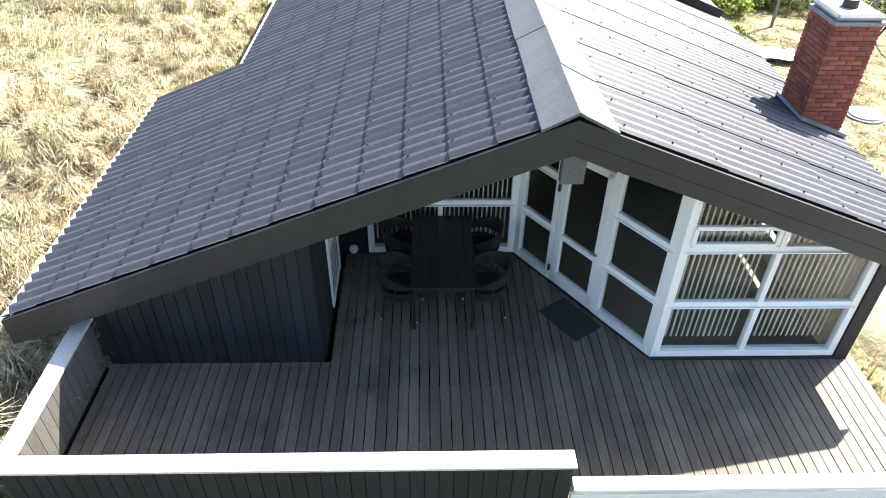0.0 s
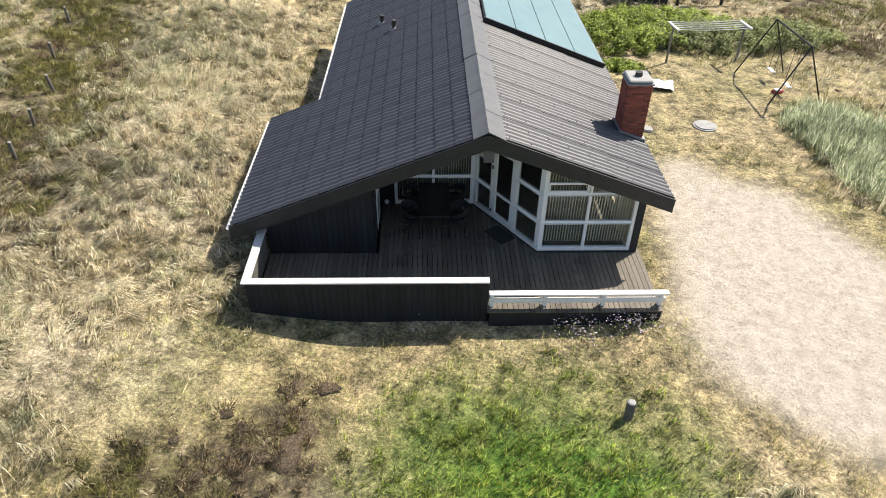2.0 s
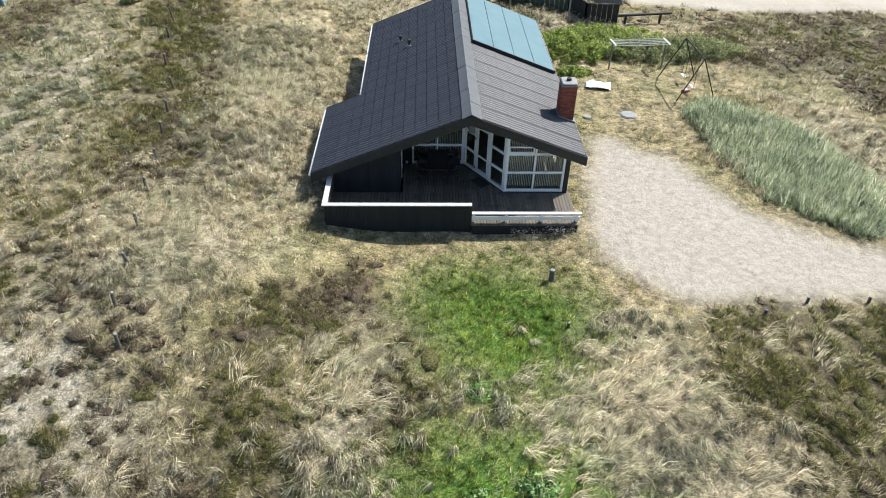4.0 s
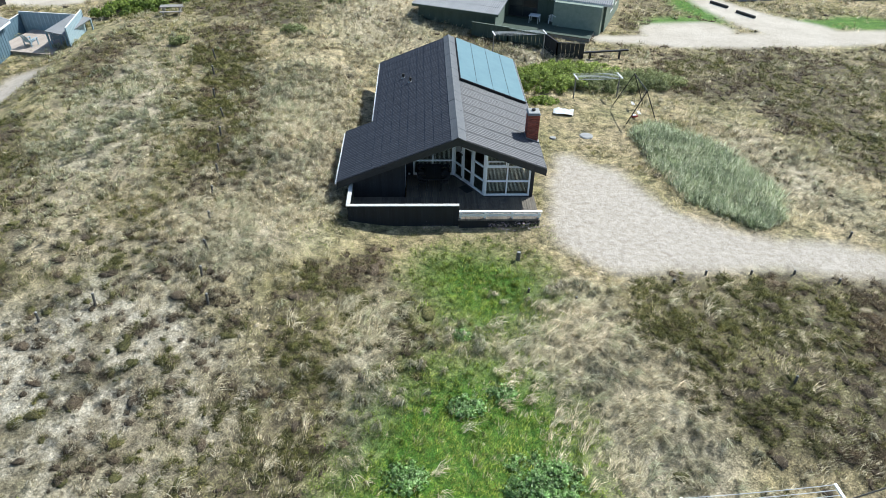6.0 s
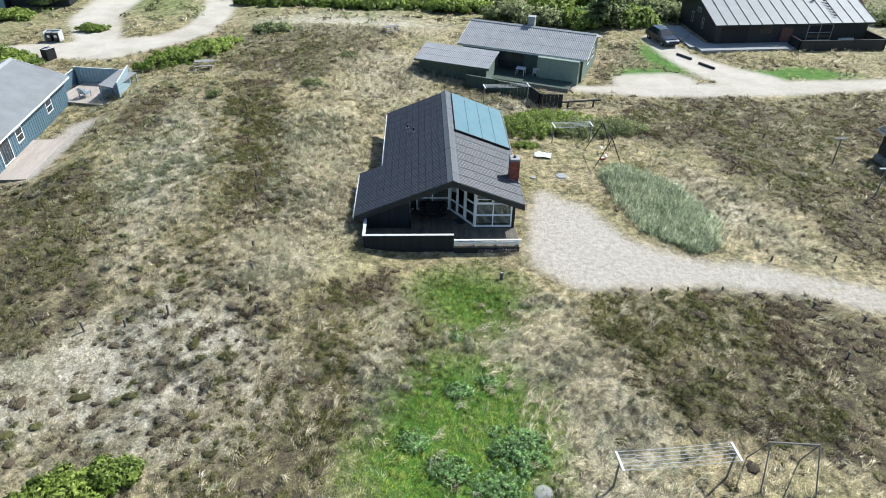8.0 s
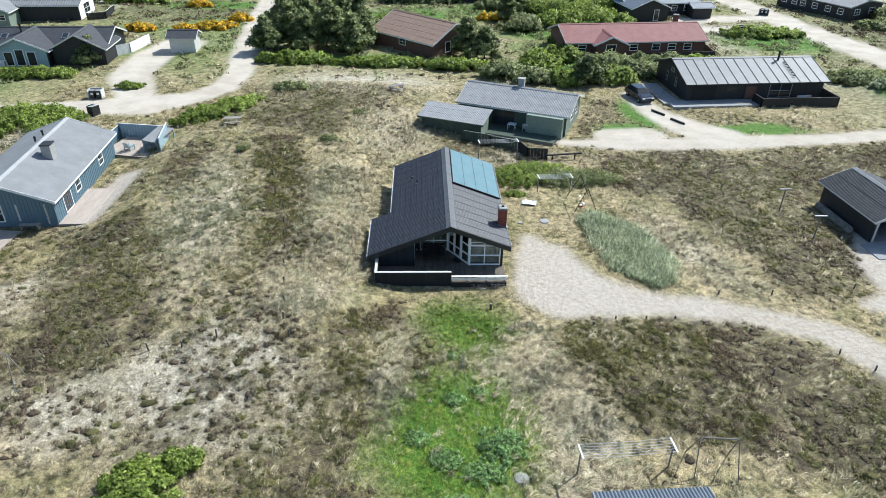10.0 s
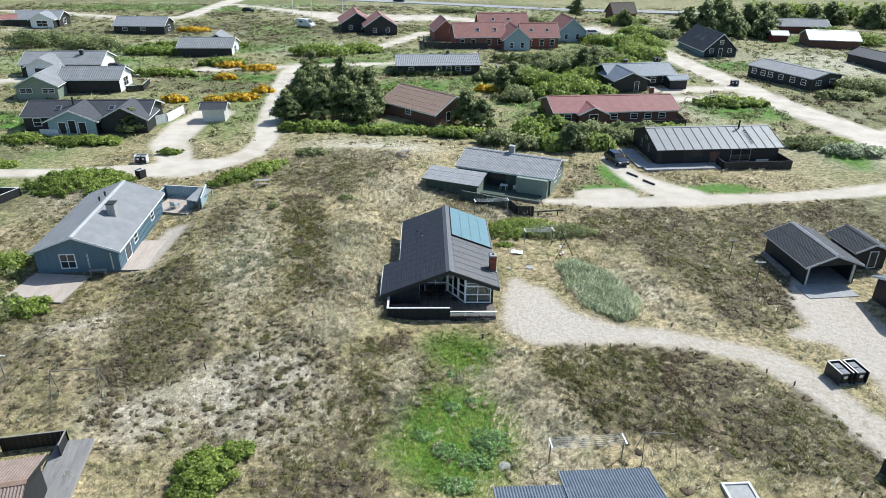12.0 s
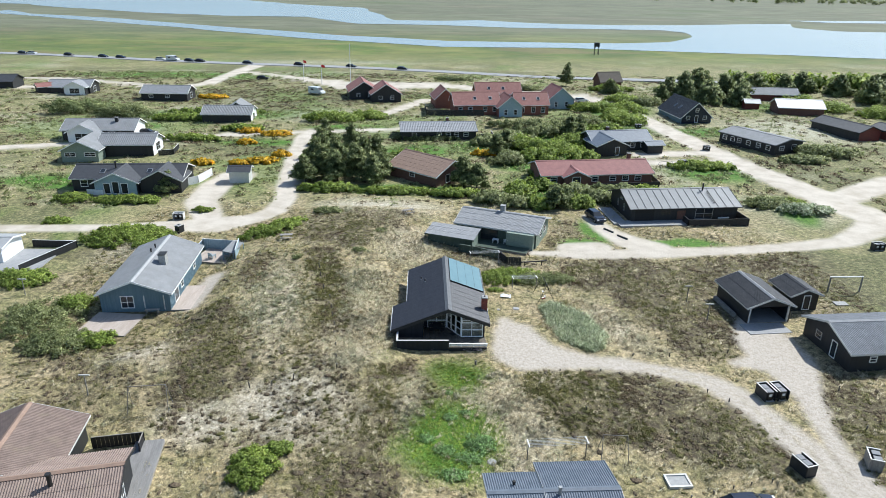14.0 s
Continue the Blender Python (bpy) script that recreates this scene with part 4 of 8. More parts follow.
    greyish = rng.random(len(x)) < 0.15 + 0.75 * np.clip(blob(x, y, -20.5, 9, 5, 12) + blob(x, y, -30, 20, 6, 6), 0, 1) + 0.3 * (x < -8) * (y > 4)
    pale = rng.random(len(x)) < li
    close = (x > -16) & (x < 12) & (y > -16) & (y < 16)
    for sel, mt, lab, ln in ((~greyish & ~pale, M["straw"], "long pale straw tufts combed over by the wind", 0.7), (greyish & ~pale, M["marram"], "grey-green marram tufts combed over by the wind", 0.72), (pale, M["lichen_straw"], "short bleached grass tufts on thin lichen ground", 0.34)):
        for c_, per, wd in ((close, 24, 0.017), (~close, 14, 0.026)):
            if (sel & c_).sum():
                tussocks("marram_grass", x[sel & c_], y[sel & c_], per, ln, wd, mt, lab, 0.42)
    # heather and crowberry cushions, close together in the drifts
    for near, (x0, x1, y0, y1), dens, per, width in ((True, NEAR, 13.0, 96, 0.013), (False, (-48, 52, -34, 44), 6.5, 30, 0.024)):
        x, y = scatter(x0, x1, y0, y1, dens)
        if not near:
            far = ~((x > NEAR[0]) & (x < NEAR[1]) & (y > NEAR[2]) & (y < NEAR[3]))
            x, y = x[far], y[far]
        s, g, h, st, r = cover(x, y)
        gap = np.clip(0.85 + 1.5 * fbm(x, y, 1.9, 63, 3), 0.12, 1)
        keep = (rng.random(len(x)) < gap * h * 1.1 * (1 - s) - 0.06) & clear_of_houses(x, y)
        x, y = x[keep], y[keep]
        rad = np.clip(rng.lognormal(-1.75 if near else -1.55, 0.4, len(x)), 0.08, 0.46)
        green = 0.75 * fbm(x, y, 6, 61) + 0.5 * fbm(x, y, 1.4, 62, 2) + 0.25 * blob(x, y, -6.6, -13, 1.6, 6) + 0.2 * blob(x, y, -25, -2, 4, 6) + rng.normal(0, 0.14, len(x)) + 0.12 * blob(x, y, 14, -11.5, 6, 5) > 0.02
        for sel, nm, m1, m2, lab, tl in ((~green, "heather", M["heath_mound"], M["heath"], "low brown heather among the dune grass", 0.34), (green, "crowberry", M["moss_mound"], M["moss"], "olive green crowberry carpet among the heather", 0.26)):
            domes(nm, x[sel], y[sel], rad[sel] * 0.6, m1, lab, tl * 0.75)
            sprigs(nm, x[sel], y[sel], rad[sel], per, width, m2, lab, tl)
    # single round cushions standing clear on the thin ground
    x, y = scatter(-46, 48, -32, 42, 2.9)
    s, g, h, st, r = cover(x, y)
    li = lichen(x, y)
    some = 0.05 + 0.22 * np.clip(fbm(x, y, 7, 35) + 0.05, 0, 1)
    bunch = np.clip(0.55 + 1.3 * fbm(x, y, 2.4, 38, 2), 0.05, 1)
    keep = (rng.random(len(x)) < np.maximum(bunch * np.clip(li * 1.6, 0, 1), some) * (1 - np.clip(s * 3, 0, 1)) * (1 - g) * (1 - r)) & clear_of_houses(x, y) & (short_turf(x, y) < 0.3)
    x, y = x[keep], y[keep]
    pick = rng.random(len(x))
    rad = np.clip(rng.lognormal(-1.65, 0.5, len(x)), 0.08, 0.5)
    for sel, nm, m1, m2, lab in ((pick < 0.68, "heather", M["heath_mound"], M["heath_dark"], "dark round heather cushions on thin pale ground"), (pick >= 0.68, "crowberry", M["moss_mound"], M["moss"], "olive crowberry cushions on thin pale ground")):
        domes(nm, x[sel], y[sel], rad[sel] * 0.68, m1, lab, 0.34)
        close = sel & (x > -18) & (x < 14) & (y > -16) & (y < 16)
        sprigs(nm, x[close], y[close], rad[close], 80, 0.013, m2, lab, 0.42)
        sprigs(nm, x[sel & ~close], y[sel & ~close], rad[sel & ~close], 40, 0.022, m2, lab, 0.42)
    # the wider heath
    x, y = scatter(-150, 150, 44, 215, 0.75)
    s, g, h, st, r = cover(x, y)
    sight = (x > -0.62 * (y + 64) - 10) & (x < 0.62 * (y + 64) + 10)
    ok = sight & clear_of_houses(x, y) & (rng.random(len(x)) < 1 - s * 1.4)
    kinds = rng.random(len(x))
    for sel, nm, mt, lab, rr, leaf, tall in ((ok & (kinds < g * 0.5 * (1 - 0.6 * h)), "low_scrub", M["leaf_grey"], "low green scrub on the wider heath", (0.6, 1.4), 0.2, 0.35), (ok & (kinds > 0.5) & (kinds < 0.5 + 0.4 * h), "heather", M["heath"], "brown heather on the wider heath", (0.5, 1.3), 0.17, 0.22), (ok & (kinds > g * 0.5) & (kinds < 0.2 * (1 - 0.8 * h)), "dune_grass", M["straw"], "pale dune grass on the wider heath", (0.4, 0.9), 0.16, 0.35)):
        cushions(nm, x[sel], y[sel], rng.uniform(*rr, sel.sum()), 20, leaf, mt, lab, tall, 2.6)


def shrub(name, label, x, y, rx, ry, h, material, count, leaf, category="shrub", group="", turn=0.0):
    """A shrub: bare stems inside and overlapping lumps of leaves over its whole spread."""
    base = z_at(x, y)
    top = thing(name, label, category, group, at=pose(x, y, base, 0, 0, turn))
    n = int(min(110, max(9, 11.0 * rx * ry / (h * h))))
    ls = []
    for i in range(n):
        a, r = i * 2.39996 + rng.uniform(-0.3, 0.3), math.sqrt((i + 0.5) / n) * 0.92
        edge = 1 - 0.45 * r * r
        k = h * edge * rng.uniform(0.3, 0.62)
        ls.append((math.cos(a) * r * rx + rng.normal(0, 0.12 * h), math.sin(a) * r * ry + rng.normal(0, 0.12 * h), h * edge * rng.uniform(0.15, 0.65), k))
    c, nrm, d = crown_points(count, ls, 0.85)
    c[:, 2] = np.maximum(c[:, 2], 0.02)
    foliage("foliage", c, nrm, d, rng.uniform(0.6, 1.4, count) * leaf, 1.5, material, top)
    bm = bms()
    for l in ls[:7]:
        tube(bm, (l[0] * 0.3, l[1] * 0.3, -0.1), (l[0], l[1], l[2]), 0.035, 0.012, 5)
    part("stems", bm, M["bark"], top)
    return top


def pine(name, label, x, y, h, r, count, leaf, material, group="", trunk=0.14, low=0.15):
    """A wind-bent conifer: tapered trunk, whorls of limbs and needle clumps with gaps between."""
    base = z_at(x, y)
    top = thing(name, label, "tree", group, at=pose(x, y, base, 0, 0, rng.uniform(0, 360)))
    bend = rng.uniform(-0.06, 0.06, 2) * h
    bm = bms()
    prev = Vector((0, 0, -0.2))
    for i in range(1, 6):
        f = i / 5
        p = Vector((bend[0] * f * f, bend[1] * f * f, h * 0.95 * f))
        tube(bm, prev, p, trunk * (1.08 - (i - 1) / 5), trunk * (1.08 - f), 7)
        prev = p
    part("trunk", bm, M["bark"], top)
    ls, bm = [], bms()
    for i in range(30):
        f = low + (1 - low) * (i + rng.random()) / 30
        a = i * 2.4 + rng.uniform(-0.4, 0.4)
        reach = r * (1.05 - f) ** 0.8 * rng.uniform(0.45, 1.2)
        s = Vector((bend[0] * f * f, bend[1] * f * f, h * f * 0.9))
        e = s + Vector((math.cos(a) * reach, math.sin(a) * reach, 0.1 * h * rng.uniform(-0.3, 0.8)))
        tube(bm, s, e, trunk * 0.4 * (1.1 - f), 0.01, 5)
        for k in (0.45, 0.75, 1.0):
            q = s.lerp(e, k)
            ls.append((q.x, q.y, q.z, (0.12 + 0.2 * rng.random()) * r * (1.15 - 0.6 * f)))
    part("limbs", bm, M["bark"], top)
    c, nrm, d = crown_points(count, ls, 0.7)
    foliage("crown", c, nrm, d, rng.uniform(0.5, 1.4, count) * leaf, 3.2, material, top)
    return top


# ---- the black summer house ----
RIDGE, SL, SR = 3.9, 0.404, 0.379
AL, AR = math.atan(SL), math.atan(SR)
COL, LENGTH, COURSE = 1.115, 14.5, 0.484
DECK = 0.4


def roof_z(x):
    return RIDGE - (SL * -x if x < 0 else SR * x)


house = thing("summer_house", "black timber summer house with dark corrugated roof and white windows", "house")


def wall_part(name, pts, vec, mat="black_wood", label=""):
    return part(name, slab(bms(), pts, vec), M[mat], house, label)


def boards_on(p, q, ztop, z0, step=0.14, proud=0.018, mat="black_wood", side=1, name="cladding_board"):
    """Upright boards on a wall from p to q (x, y); ztop gives the upper end at each place."""
    p, q = Vector((*p, 0)), Vector((*q, 0))
    run = (q - p).length
    a = (q - p) / run
    nrm = Vector((a.y, -a.x, 0)) * side
    n = int(run / step)
    for i in range(n):
        bm = bms()
        s0, s1 = p + a * (i * run / n + 0.005), p + a * ((i + 1) * run / n - 0.005)
        slab(bm, [(*s0.xy, z0), (*s1.xy, z0), (*s1.xy, ztop(s1.x, s1.y)), (*s0.xy, ztop(s0.x, s0.y))], nrm * proud)
        part(name, bm, M[mat], house)


def under(x, y=0):
    return roof_z(x) - 0.2


# walls
WT = 0.12
wall_part("wall", [(-5.3, 0.3, -0.1), (-2.67, 0.3, -0.1), (-2.67, 0.3, under(-2.67)), (-5.3, 0.3, under(-5.3))], (0, WT, 0))
boards_on((-5.3, 0.3), (-2.67, 0.3), under, DECK)
wall_part("wall", [(-5.3, 0.42, -0.1), (-5.3, 5.3, -0.1), (-5.3, 5.3, under(-5.3)), (-5.3, 0.42, under(-5.3))], (WT, 0, 0))
wall_part("wall", [(-5.18, 5.3, -0.1), (-4.1, 5.3, -0.1), (-4.1, 5.3, under(-4.1)), (-5.18, 5.3, under(-5.18))], (0, -WT, 0))
wall_part("wall", [(-4.1, 5.3, -0.1), (-4.1, 14.2, -0.1), (-4.1, 14.2, under(-4.1)), (-4.1, 5.3, under(-4.1))], (WT, 0, 0))
wall_part("wall", [(-2.79, 0.42, 0.1), (-2.79, 2.5, 0.1), (-2.79, 2.5, under(-2.79)), (-2.79, 0.42, under(-2.79))], (WT, 0, 0))
boards_on((-2.67, 0.42), (-2.67, 1.2), under, DECK)
wall_part("wall", [(-2.79, 2.5, 0.1), (-2.25, 2.5, 0.1), (-2.25, 2.5, under(-2.25)), (-2.79, 2.5, under(-2.79))], (0, WT, 0))
# east wall, with a gap for the added window that lets sun in
for y0, y1, z0, z1 in ((0.33, 1.9, -0.1, under(3.85)), (1.9, 3.1, -0.1, 0.8), (1.9, 3.1, 2.15, under(3.85)), (3.1, 14.2, -0.1, under(3.85))):
    wall_part("wall", [(3.85, y0, z0), (3.85, y1, z0), (3.85, y1, z1), (3.85, y0, z1)], (0.1, 0, 0))
wall_part("wall", [(-3.98, 14.2, -0.1), (3.85, 14.2, -0.1), (3.85, 14.2, under(3.85)), (0, 14.2, under(0)), (-3.98, 14.2, under(-3.98))], (0, -WT, 0))
part("corner_post", bevel(box(bms(), 3.79, 3.97, 0.27, 0.34, 0.05, under(3.9) + 0.05), 0.008), M["black_wood"], house)
wall_part("floor_slab", [(-4, 2.62, 0.2), (-0.05, 2.62, 0.2), (1.5, 0.45, 0.2), (3.84, 0.45, 0.2), (3.84, 14.1, 0.2), (-4, 14.1, 0.2)], (0, 0, 0.215), "floor_in")
wall_part("inner_wall", [(-3.9, 6.5, 0.41), (0.9, 6.5, 0.41), (0.9, 6.5, under(0.9)), (0, 6.5, under(0)), (-3.9, 6.5, under(-3.9))], (0, 0.1, 0), "inside")
for y0, y1, z0, z1 in ((0.5, 1.9, 0.41, under(3.8)), (1.9, 3.1, 0.41, 0.8), (3.1, 14, 0.41, under(3.8))):
    wall_part("inner_wall", [(3.72, y0, z0), (3.72, y1, z0), (3.72, y1, z1), (3.72, y0, z1)], (0.1, 0, 0), "inside")
wall_part("inner_wall", [(0.9, 9.5, 0.41), (3.7, 9.5, 0.41), (3.7, 9.5, under(3.7)), (0.9, 9.5, under(0.9))], (0, 0.1, 0), "inside")
# a dark roof body under the sheets
n_l, n_r = Vector((-math.sin(AL), 0, math.cos(AL))), Vector((math.sin(AR), 0, math.cos(AR)))
dl, dr = Vector((-math.cos(AL), 0, -math.sin(AL))), Vector((math.cos(AR), 0, -math.sin(AR)))
top = Vector((0, 0, RIDGE))
LL, LN, LR = 6.1 / math.cos(AL), 4.53 / math.cos(AL), 4.51 / math.cos(AR)
NOTCH = COL * 5


def on_l(d, y, up=0.0):
    return top + dl * d + n_l * up + Vector((0, y, 0))


def on_r(d, y, up=0.0):
    return top + dr * d + n_r * up + Vector((0, y, 0))


part("roof_body", slab(bms(), [on_l(0, 0.02, -0.045), on_l(LL - 0.05, 0.02, -0.045), on_l(LL - 0.05, NOTCH, -0.045), on_l(LN - 0.05, NOTCH, -0.045), on_l(LN - 0.05, LENGTH - 0.02, -0.045), on_l(0, LENGTH - 0.02, -0.045)], n_l * -0.13), M["black_wood"], house)
part("roof_body", slab(bms(), [on_r(0, 0.02, -0.045), on_r(LR - 0.05, 0.02, -0.045), on_r(LR - 0.05, LENGTH - 0.02, -0.045), on_r(0, LENGTH - 0.02, -0.045)], n_r * -0.13), M["black_wood"], house)
# barge boards, a broad one and a proud narrower one over it
for y0, s in ((0.0, -1), (LENGTH, 1)):
    for on, le in ((on_l, LL if s < 0 else LN), (on_r, LR)):
        n_up = n_l if on is on_l else n_r
        for up0, up1, th in ((-0.37, -0.205, 0.03), (-0.195, -0.03, 0.045), (-0.028, 0.012, 0.05)):
            a0, a1 = on(0, y0), on(le, y0)
            drop = Vector((0, 0, 1))
            pts = [a0 + drop * up0, a1 + drop * up0, a1 + drop * up1, a0 + drop * up1]
            part("barge_board", slab(bms(), pts, (0, s * th, 0)), M["barge"], house)
part("eave_board", slab(bms(), [on_l(LN, NOTCH + 0.03, -0.02) + Vector((0, 0, -0.22)), on_l(LN, LENGTH, -0.02) + Vector((0, 0, -0.22)), on_l(LN, LENGTH, -0.02), on_l(LN, NOTCH + 0.03, -0.02)], (0.025, 0, 0)), M["barge"], house)
part("eave_board", slab(bms(), [on_r(LR, 0.03, -0.02) + Vector((0, 0, -0.22)), on_r(LR, LENGTH, -0.02) + Vector((0, 0, -0.22)), on_r(LR, LENGTH, -0.02), on_r(LR, 0.03, -0.02)], (-0.025, 0, 0)), M["barge"], house)
part("barge_board", slab(bms(), [on_l(LN, NOTCH) + Vector((0, 0, -0.22)), on_l(LL, NOTCH) + Vector((0, 0, -0.22)), on_l(LL, NOTCH, 0.03), on_l(LN, NOTCH, 0.03)], (0, 0.03, 0)), M["barge"], house)


def gutter(p, q, r=0.055):
    """A half-round gutter from p to q along y."""
    bm = bms()
    rings = []
    for o in (Vector(p), Vector(q)):
        ring = []
        for rr in (r, r - 0.008):
            ks = range(0, 9) if rr == r else range(8, -1, -1)
            ring += [bm.verts.new(o + Vector((math.cos(math.pi + k * math.pi / 8) * rr, 0, math.sin(math.pi + k * math.pi / 8) * rr))) for k in ks]
        rings.append(ring)
    n = len(rings[0])
    for k in range(n):
        bm.faces.new((rings[0][k], rings[0][(k + 1) % n], rings[1][(k + 1) % n], rings[1][k]))
    bm.faces.new(rings[0])
    bm.faces.new(rings[1][::-1])
    return bm


e1, e2 = on_l(LL + 0.05, 0, -0.03), on_l(LN + 0.05, 0, -0.03)
part("gutter", gutter(e1, e1 + Vector((0, NOTCH, 0))), M["white"], house, "white plastic gutter", True)
part("gutter", gutter(e2 + Vector((0, NOTCH + 0.05, 0)), e2 + Vector((0, LENGTH, 0))), M["white"], house, "white plastic gutter", True)
e3 = on_r(LR + 0.02, 0, -0.05)
part("gutter", gutter(e3, e3 + Vector((0, LENGTH, 0)), 0.04), M["white_old"], house, "white plastic gutter", True)
# plinth and skirting of the terrace
part("plinth", slab(bms(), [(-0.06, 2.44, 0.28), (1.45, 0.27, 0.28), (3.8, 0.27, 0.28), (3.8, 0.4, 0.28), (1.5, 0.4, 0.28), (0.0, 2.56, 0.28)], (0, 0, 0.16)), M["barge"], house)


# white window walls
def bars(name, segs, w, d, parent, mat="white", out=(0, -1, 0)):
    for p, q in segs:
        bm = bms()
        beam(bm, p, q, w, d, out)
        part(name, bevel(bm, 0.005), M[mat], parent)


def glazed(name, a, b, posts, rows, ztop, label):
    """A glazed wall from a to b (x, y) with posts at distances, transoms at heights, under a sloping top."""
    a, b = Vector((*a, 0)), Vector((*b, 0))
    run = (b - a).length
    u = (b - a) / run
    out = Vector((u.y, -u.x, 0))
    win = thing(name, label, "window", kind="structure")
    at = lambda s, z: a + u * s + Vector((0, 0, z))
    tz = lambda s: ztop((a + u * s).x, (a + u * s).y)
    for s, w in posts:
        bars("mullion", [(at(s, 0.44), at(s, tz(s)))], w, 0.09, win, out=out)
    s0, s1 = posts[0][0], posts[-1][0]
    bars("sill", [(at(s0, 0.5), at(s1, 0.5))], 0.1, 0.11, win, out=out) if rows else None
    for ra, rb, z in rows:
        bars("transom", [(at(ra, z), at(rb, z))], 0.075, 0.07, win, out=out)
        bm = bms()
        beam(bm, at(ra, z - 0.035) + out * 0.045, at(rb, z - 0.035) + out * 0.045, 0.012, 0.05, out)
        part("glazing_bead", bm, M["white"], win)
    bars("head", [(at(s0, tz(s0) - 0.03), at(s1, tz(s1) - 0.03))], 0.07, 0.08, win, out=out)
    for (sa, wa), (sb, wb) in zip(posts[:-1], posts[1:]):
        zs = [0.52] + sorted(z for ra, rb, z in rows if ra - 0.05 <= sa and rb + 0.05 >= sb) + [None]
        for z0, z1 in zip(zs[:-1], zs[1:]):
            p0, p1 = at(sa, z0), at(sb, z0)
            p2 = at(sb, z1 if z1 else tz(sb) - 0.03)
            p3 = at(sa, z1 if z1 else tz(sa) - 0.03)
            pane = part("pane", slab(bms(), [p0, p1, p2, p3], -out * 0.006), M["glass"], win)
            pane.visible_shadow = False
    return win, at, tz, out


zt = lambda x, y: roof_z(x) - 0.18
# unseen window, added so that sunlight brightens the room behind the bay
w5 = thing("window_5", "unseen white framed side window added to let sunlight in", "window", kind="structure")
for z in (0.84, 2.11):
    part("rail", box(bms(), 3.87, 3.93, 1.9, 3.1, z - 0.04, z + 0.04), M["white"], w5)
for y in (1.94, 3.06):
    part("mullion", box(bms(), 3.87, 3.93, y - 0.035, y + 0.035, 0.88, 2.07), M["white"], w5)
for y0, y1 in ((1.975, 3.025),):
    pn = part("pane", box(bms(), 3.897, 3.903, y0, y1, 0.88, 2.07), M["glass"], w5)
    pn.visible_shadow = False
w1, at1, tz1, o1 = glazed("window_1", (1.452, 0.338), (3.79, 0.338), [(0.04, 0.1), (1.13, 0.07), (2.29, 0.09)], [(0.04, 2.29, 1.32), (0.04, 2.29, 2.15)], zt, "white framed bay window with thin cream vertical blinds behind")
A, B = Vector((-0.04, 2.49, 0)), Vector((1.452, 0.338, 0))
w2, at2, tz2, o2 = glazed("window_2", A.xy, B.xy, [(0.05, 0.12), (0.74, 0.1)], [(0.05, 0.74, 1.3), (0.05, 0.74, 2.12)], zt, "narrow white side window beside the glass door")
w3, at3, tz3, o3 = glazed("window_3", A.xy, B.xy, [(1.66, 0.12), (2.58, 0.16)], [(1.66, 2.58, 1.3), (1.66, 2.58, 2.1)], zt, "tall white framed window in three rows")
w4, at4, tz4, o4 = glazed("window_4", (-2.25, 2.5), (-0.04, 2.5), [(0.05, 0.09), (1.07, 0.07), (2.15, 0.14)], [(0.05, 2.15, 1.33), (0.05, 2.15, 2.15)], zt, "white framed window with cream vertical blinds at the back of the terrace")
# the small hopper sash of the bay
for p, q in (((0.1, 2.46), (1.04, 2.46)), ((0.1, 2.23), (1.04, 2.23)), ((0.1, 2.23), (0.1, 2.46)), ((1.04, 2.23), (1.04, 2.46))):
    bars("sash", [(at1(*p) + o1 * 0.05, at1(*q) + o1 * 0.05)], 0.055, 0.05, w1, out=o1)
# the glass door
door = thing("door_1", "white glazed terrace door with a mid rail, closed", "door", kind="structure")
dat = lambda s, z: A + (B - A).normalized() * s + Vector((0, 0, z)) + o2 * 0.015
for nm, p, q, w in (("stile", (0.85, 0.46), (0.85, 2.5), 0.11), ("stile", (1.55, 0.46), (1.55, 2.6), 0.11), ("bottom_rail", (0.8, 0.55), (1.6, 0.55), 0.2), ("mid_rail", (0.9, 1.27), (1.5, 1.27), 0.08), ("top_rail", (0.8, 2.5), (1.6, 2.56), 0.1)):
    bars(nm, [(dat(*p), dat(*q))], w, 0.06, door, out=o2)
bars("head", [(dat(0.72, 2.62), dat(1.7, 2.75))], 0.12, 0.07, door, out=o2)
for z0, z1 in ((0.6, 1.25), (1.27, 2.5)):
    pn = part("pane", slab(bms(), [dat(0.87, z0), dat(1.53, z0), dat(1.53, z1), dat(0.87, z1)], -o2 * 0.006), M["glass"], door)
    pn.visible_shadow = False
part("door_handle", beam(bms(), dat(1.56, 1.38) + o2 * 0.06, dat(1.44, 1.38) + o2 * 0.06, 0.025, 0.025), M["steel"], door, "steel lever handle")
part("hinge", beam(bms(), dat(0.78, 1.95) + o2 * 0.05, dat(0.78, 2.05) + o2 * 0.05, 0.03, 0.03, o2), M["dark_steel"], door)
part("hinge", beam(bms(), dat(0.78, 0.62) + o2 * 0.05, dat(0.78, 0.72) + o2 * 0.05, 0.03, 0.03, o2), M["dark_steel"], door)
# grey meter box hung under the gable's peak
mb = finish("lamp_housing", bevel(box(bms(), 0.38, 0.62, 0.02, 0.12, 3.13, 3.5), 0.01), M["ridge"])
tagged(mb, "small grey box fixed under the gable peak", "box")
mb.location = (-0.45, 0.05, 0.02)
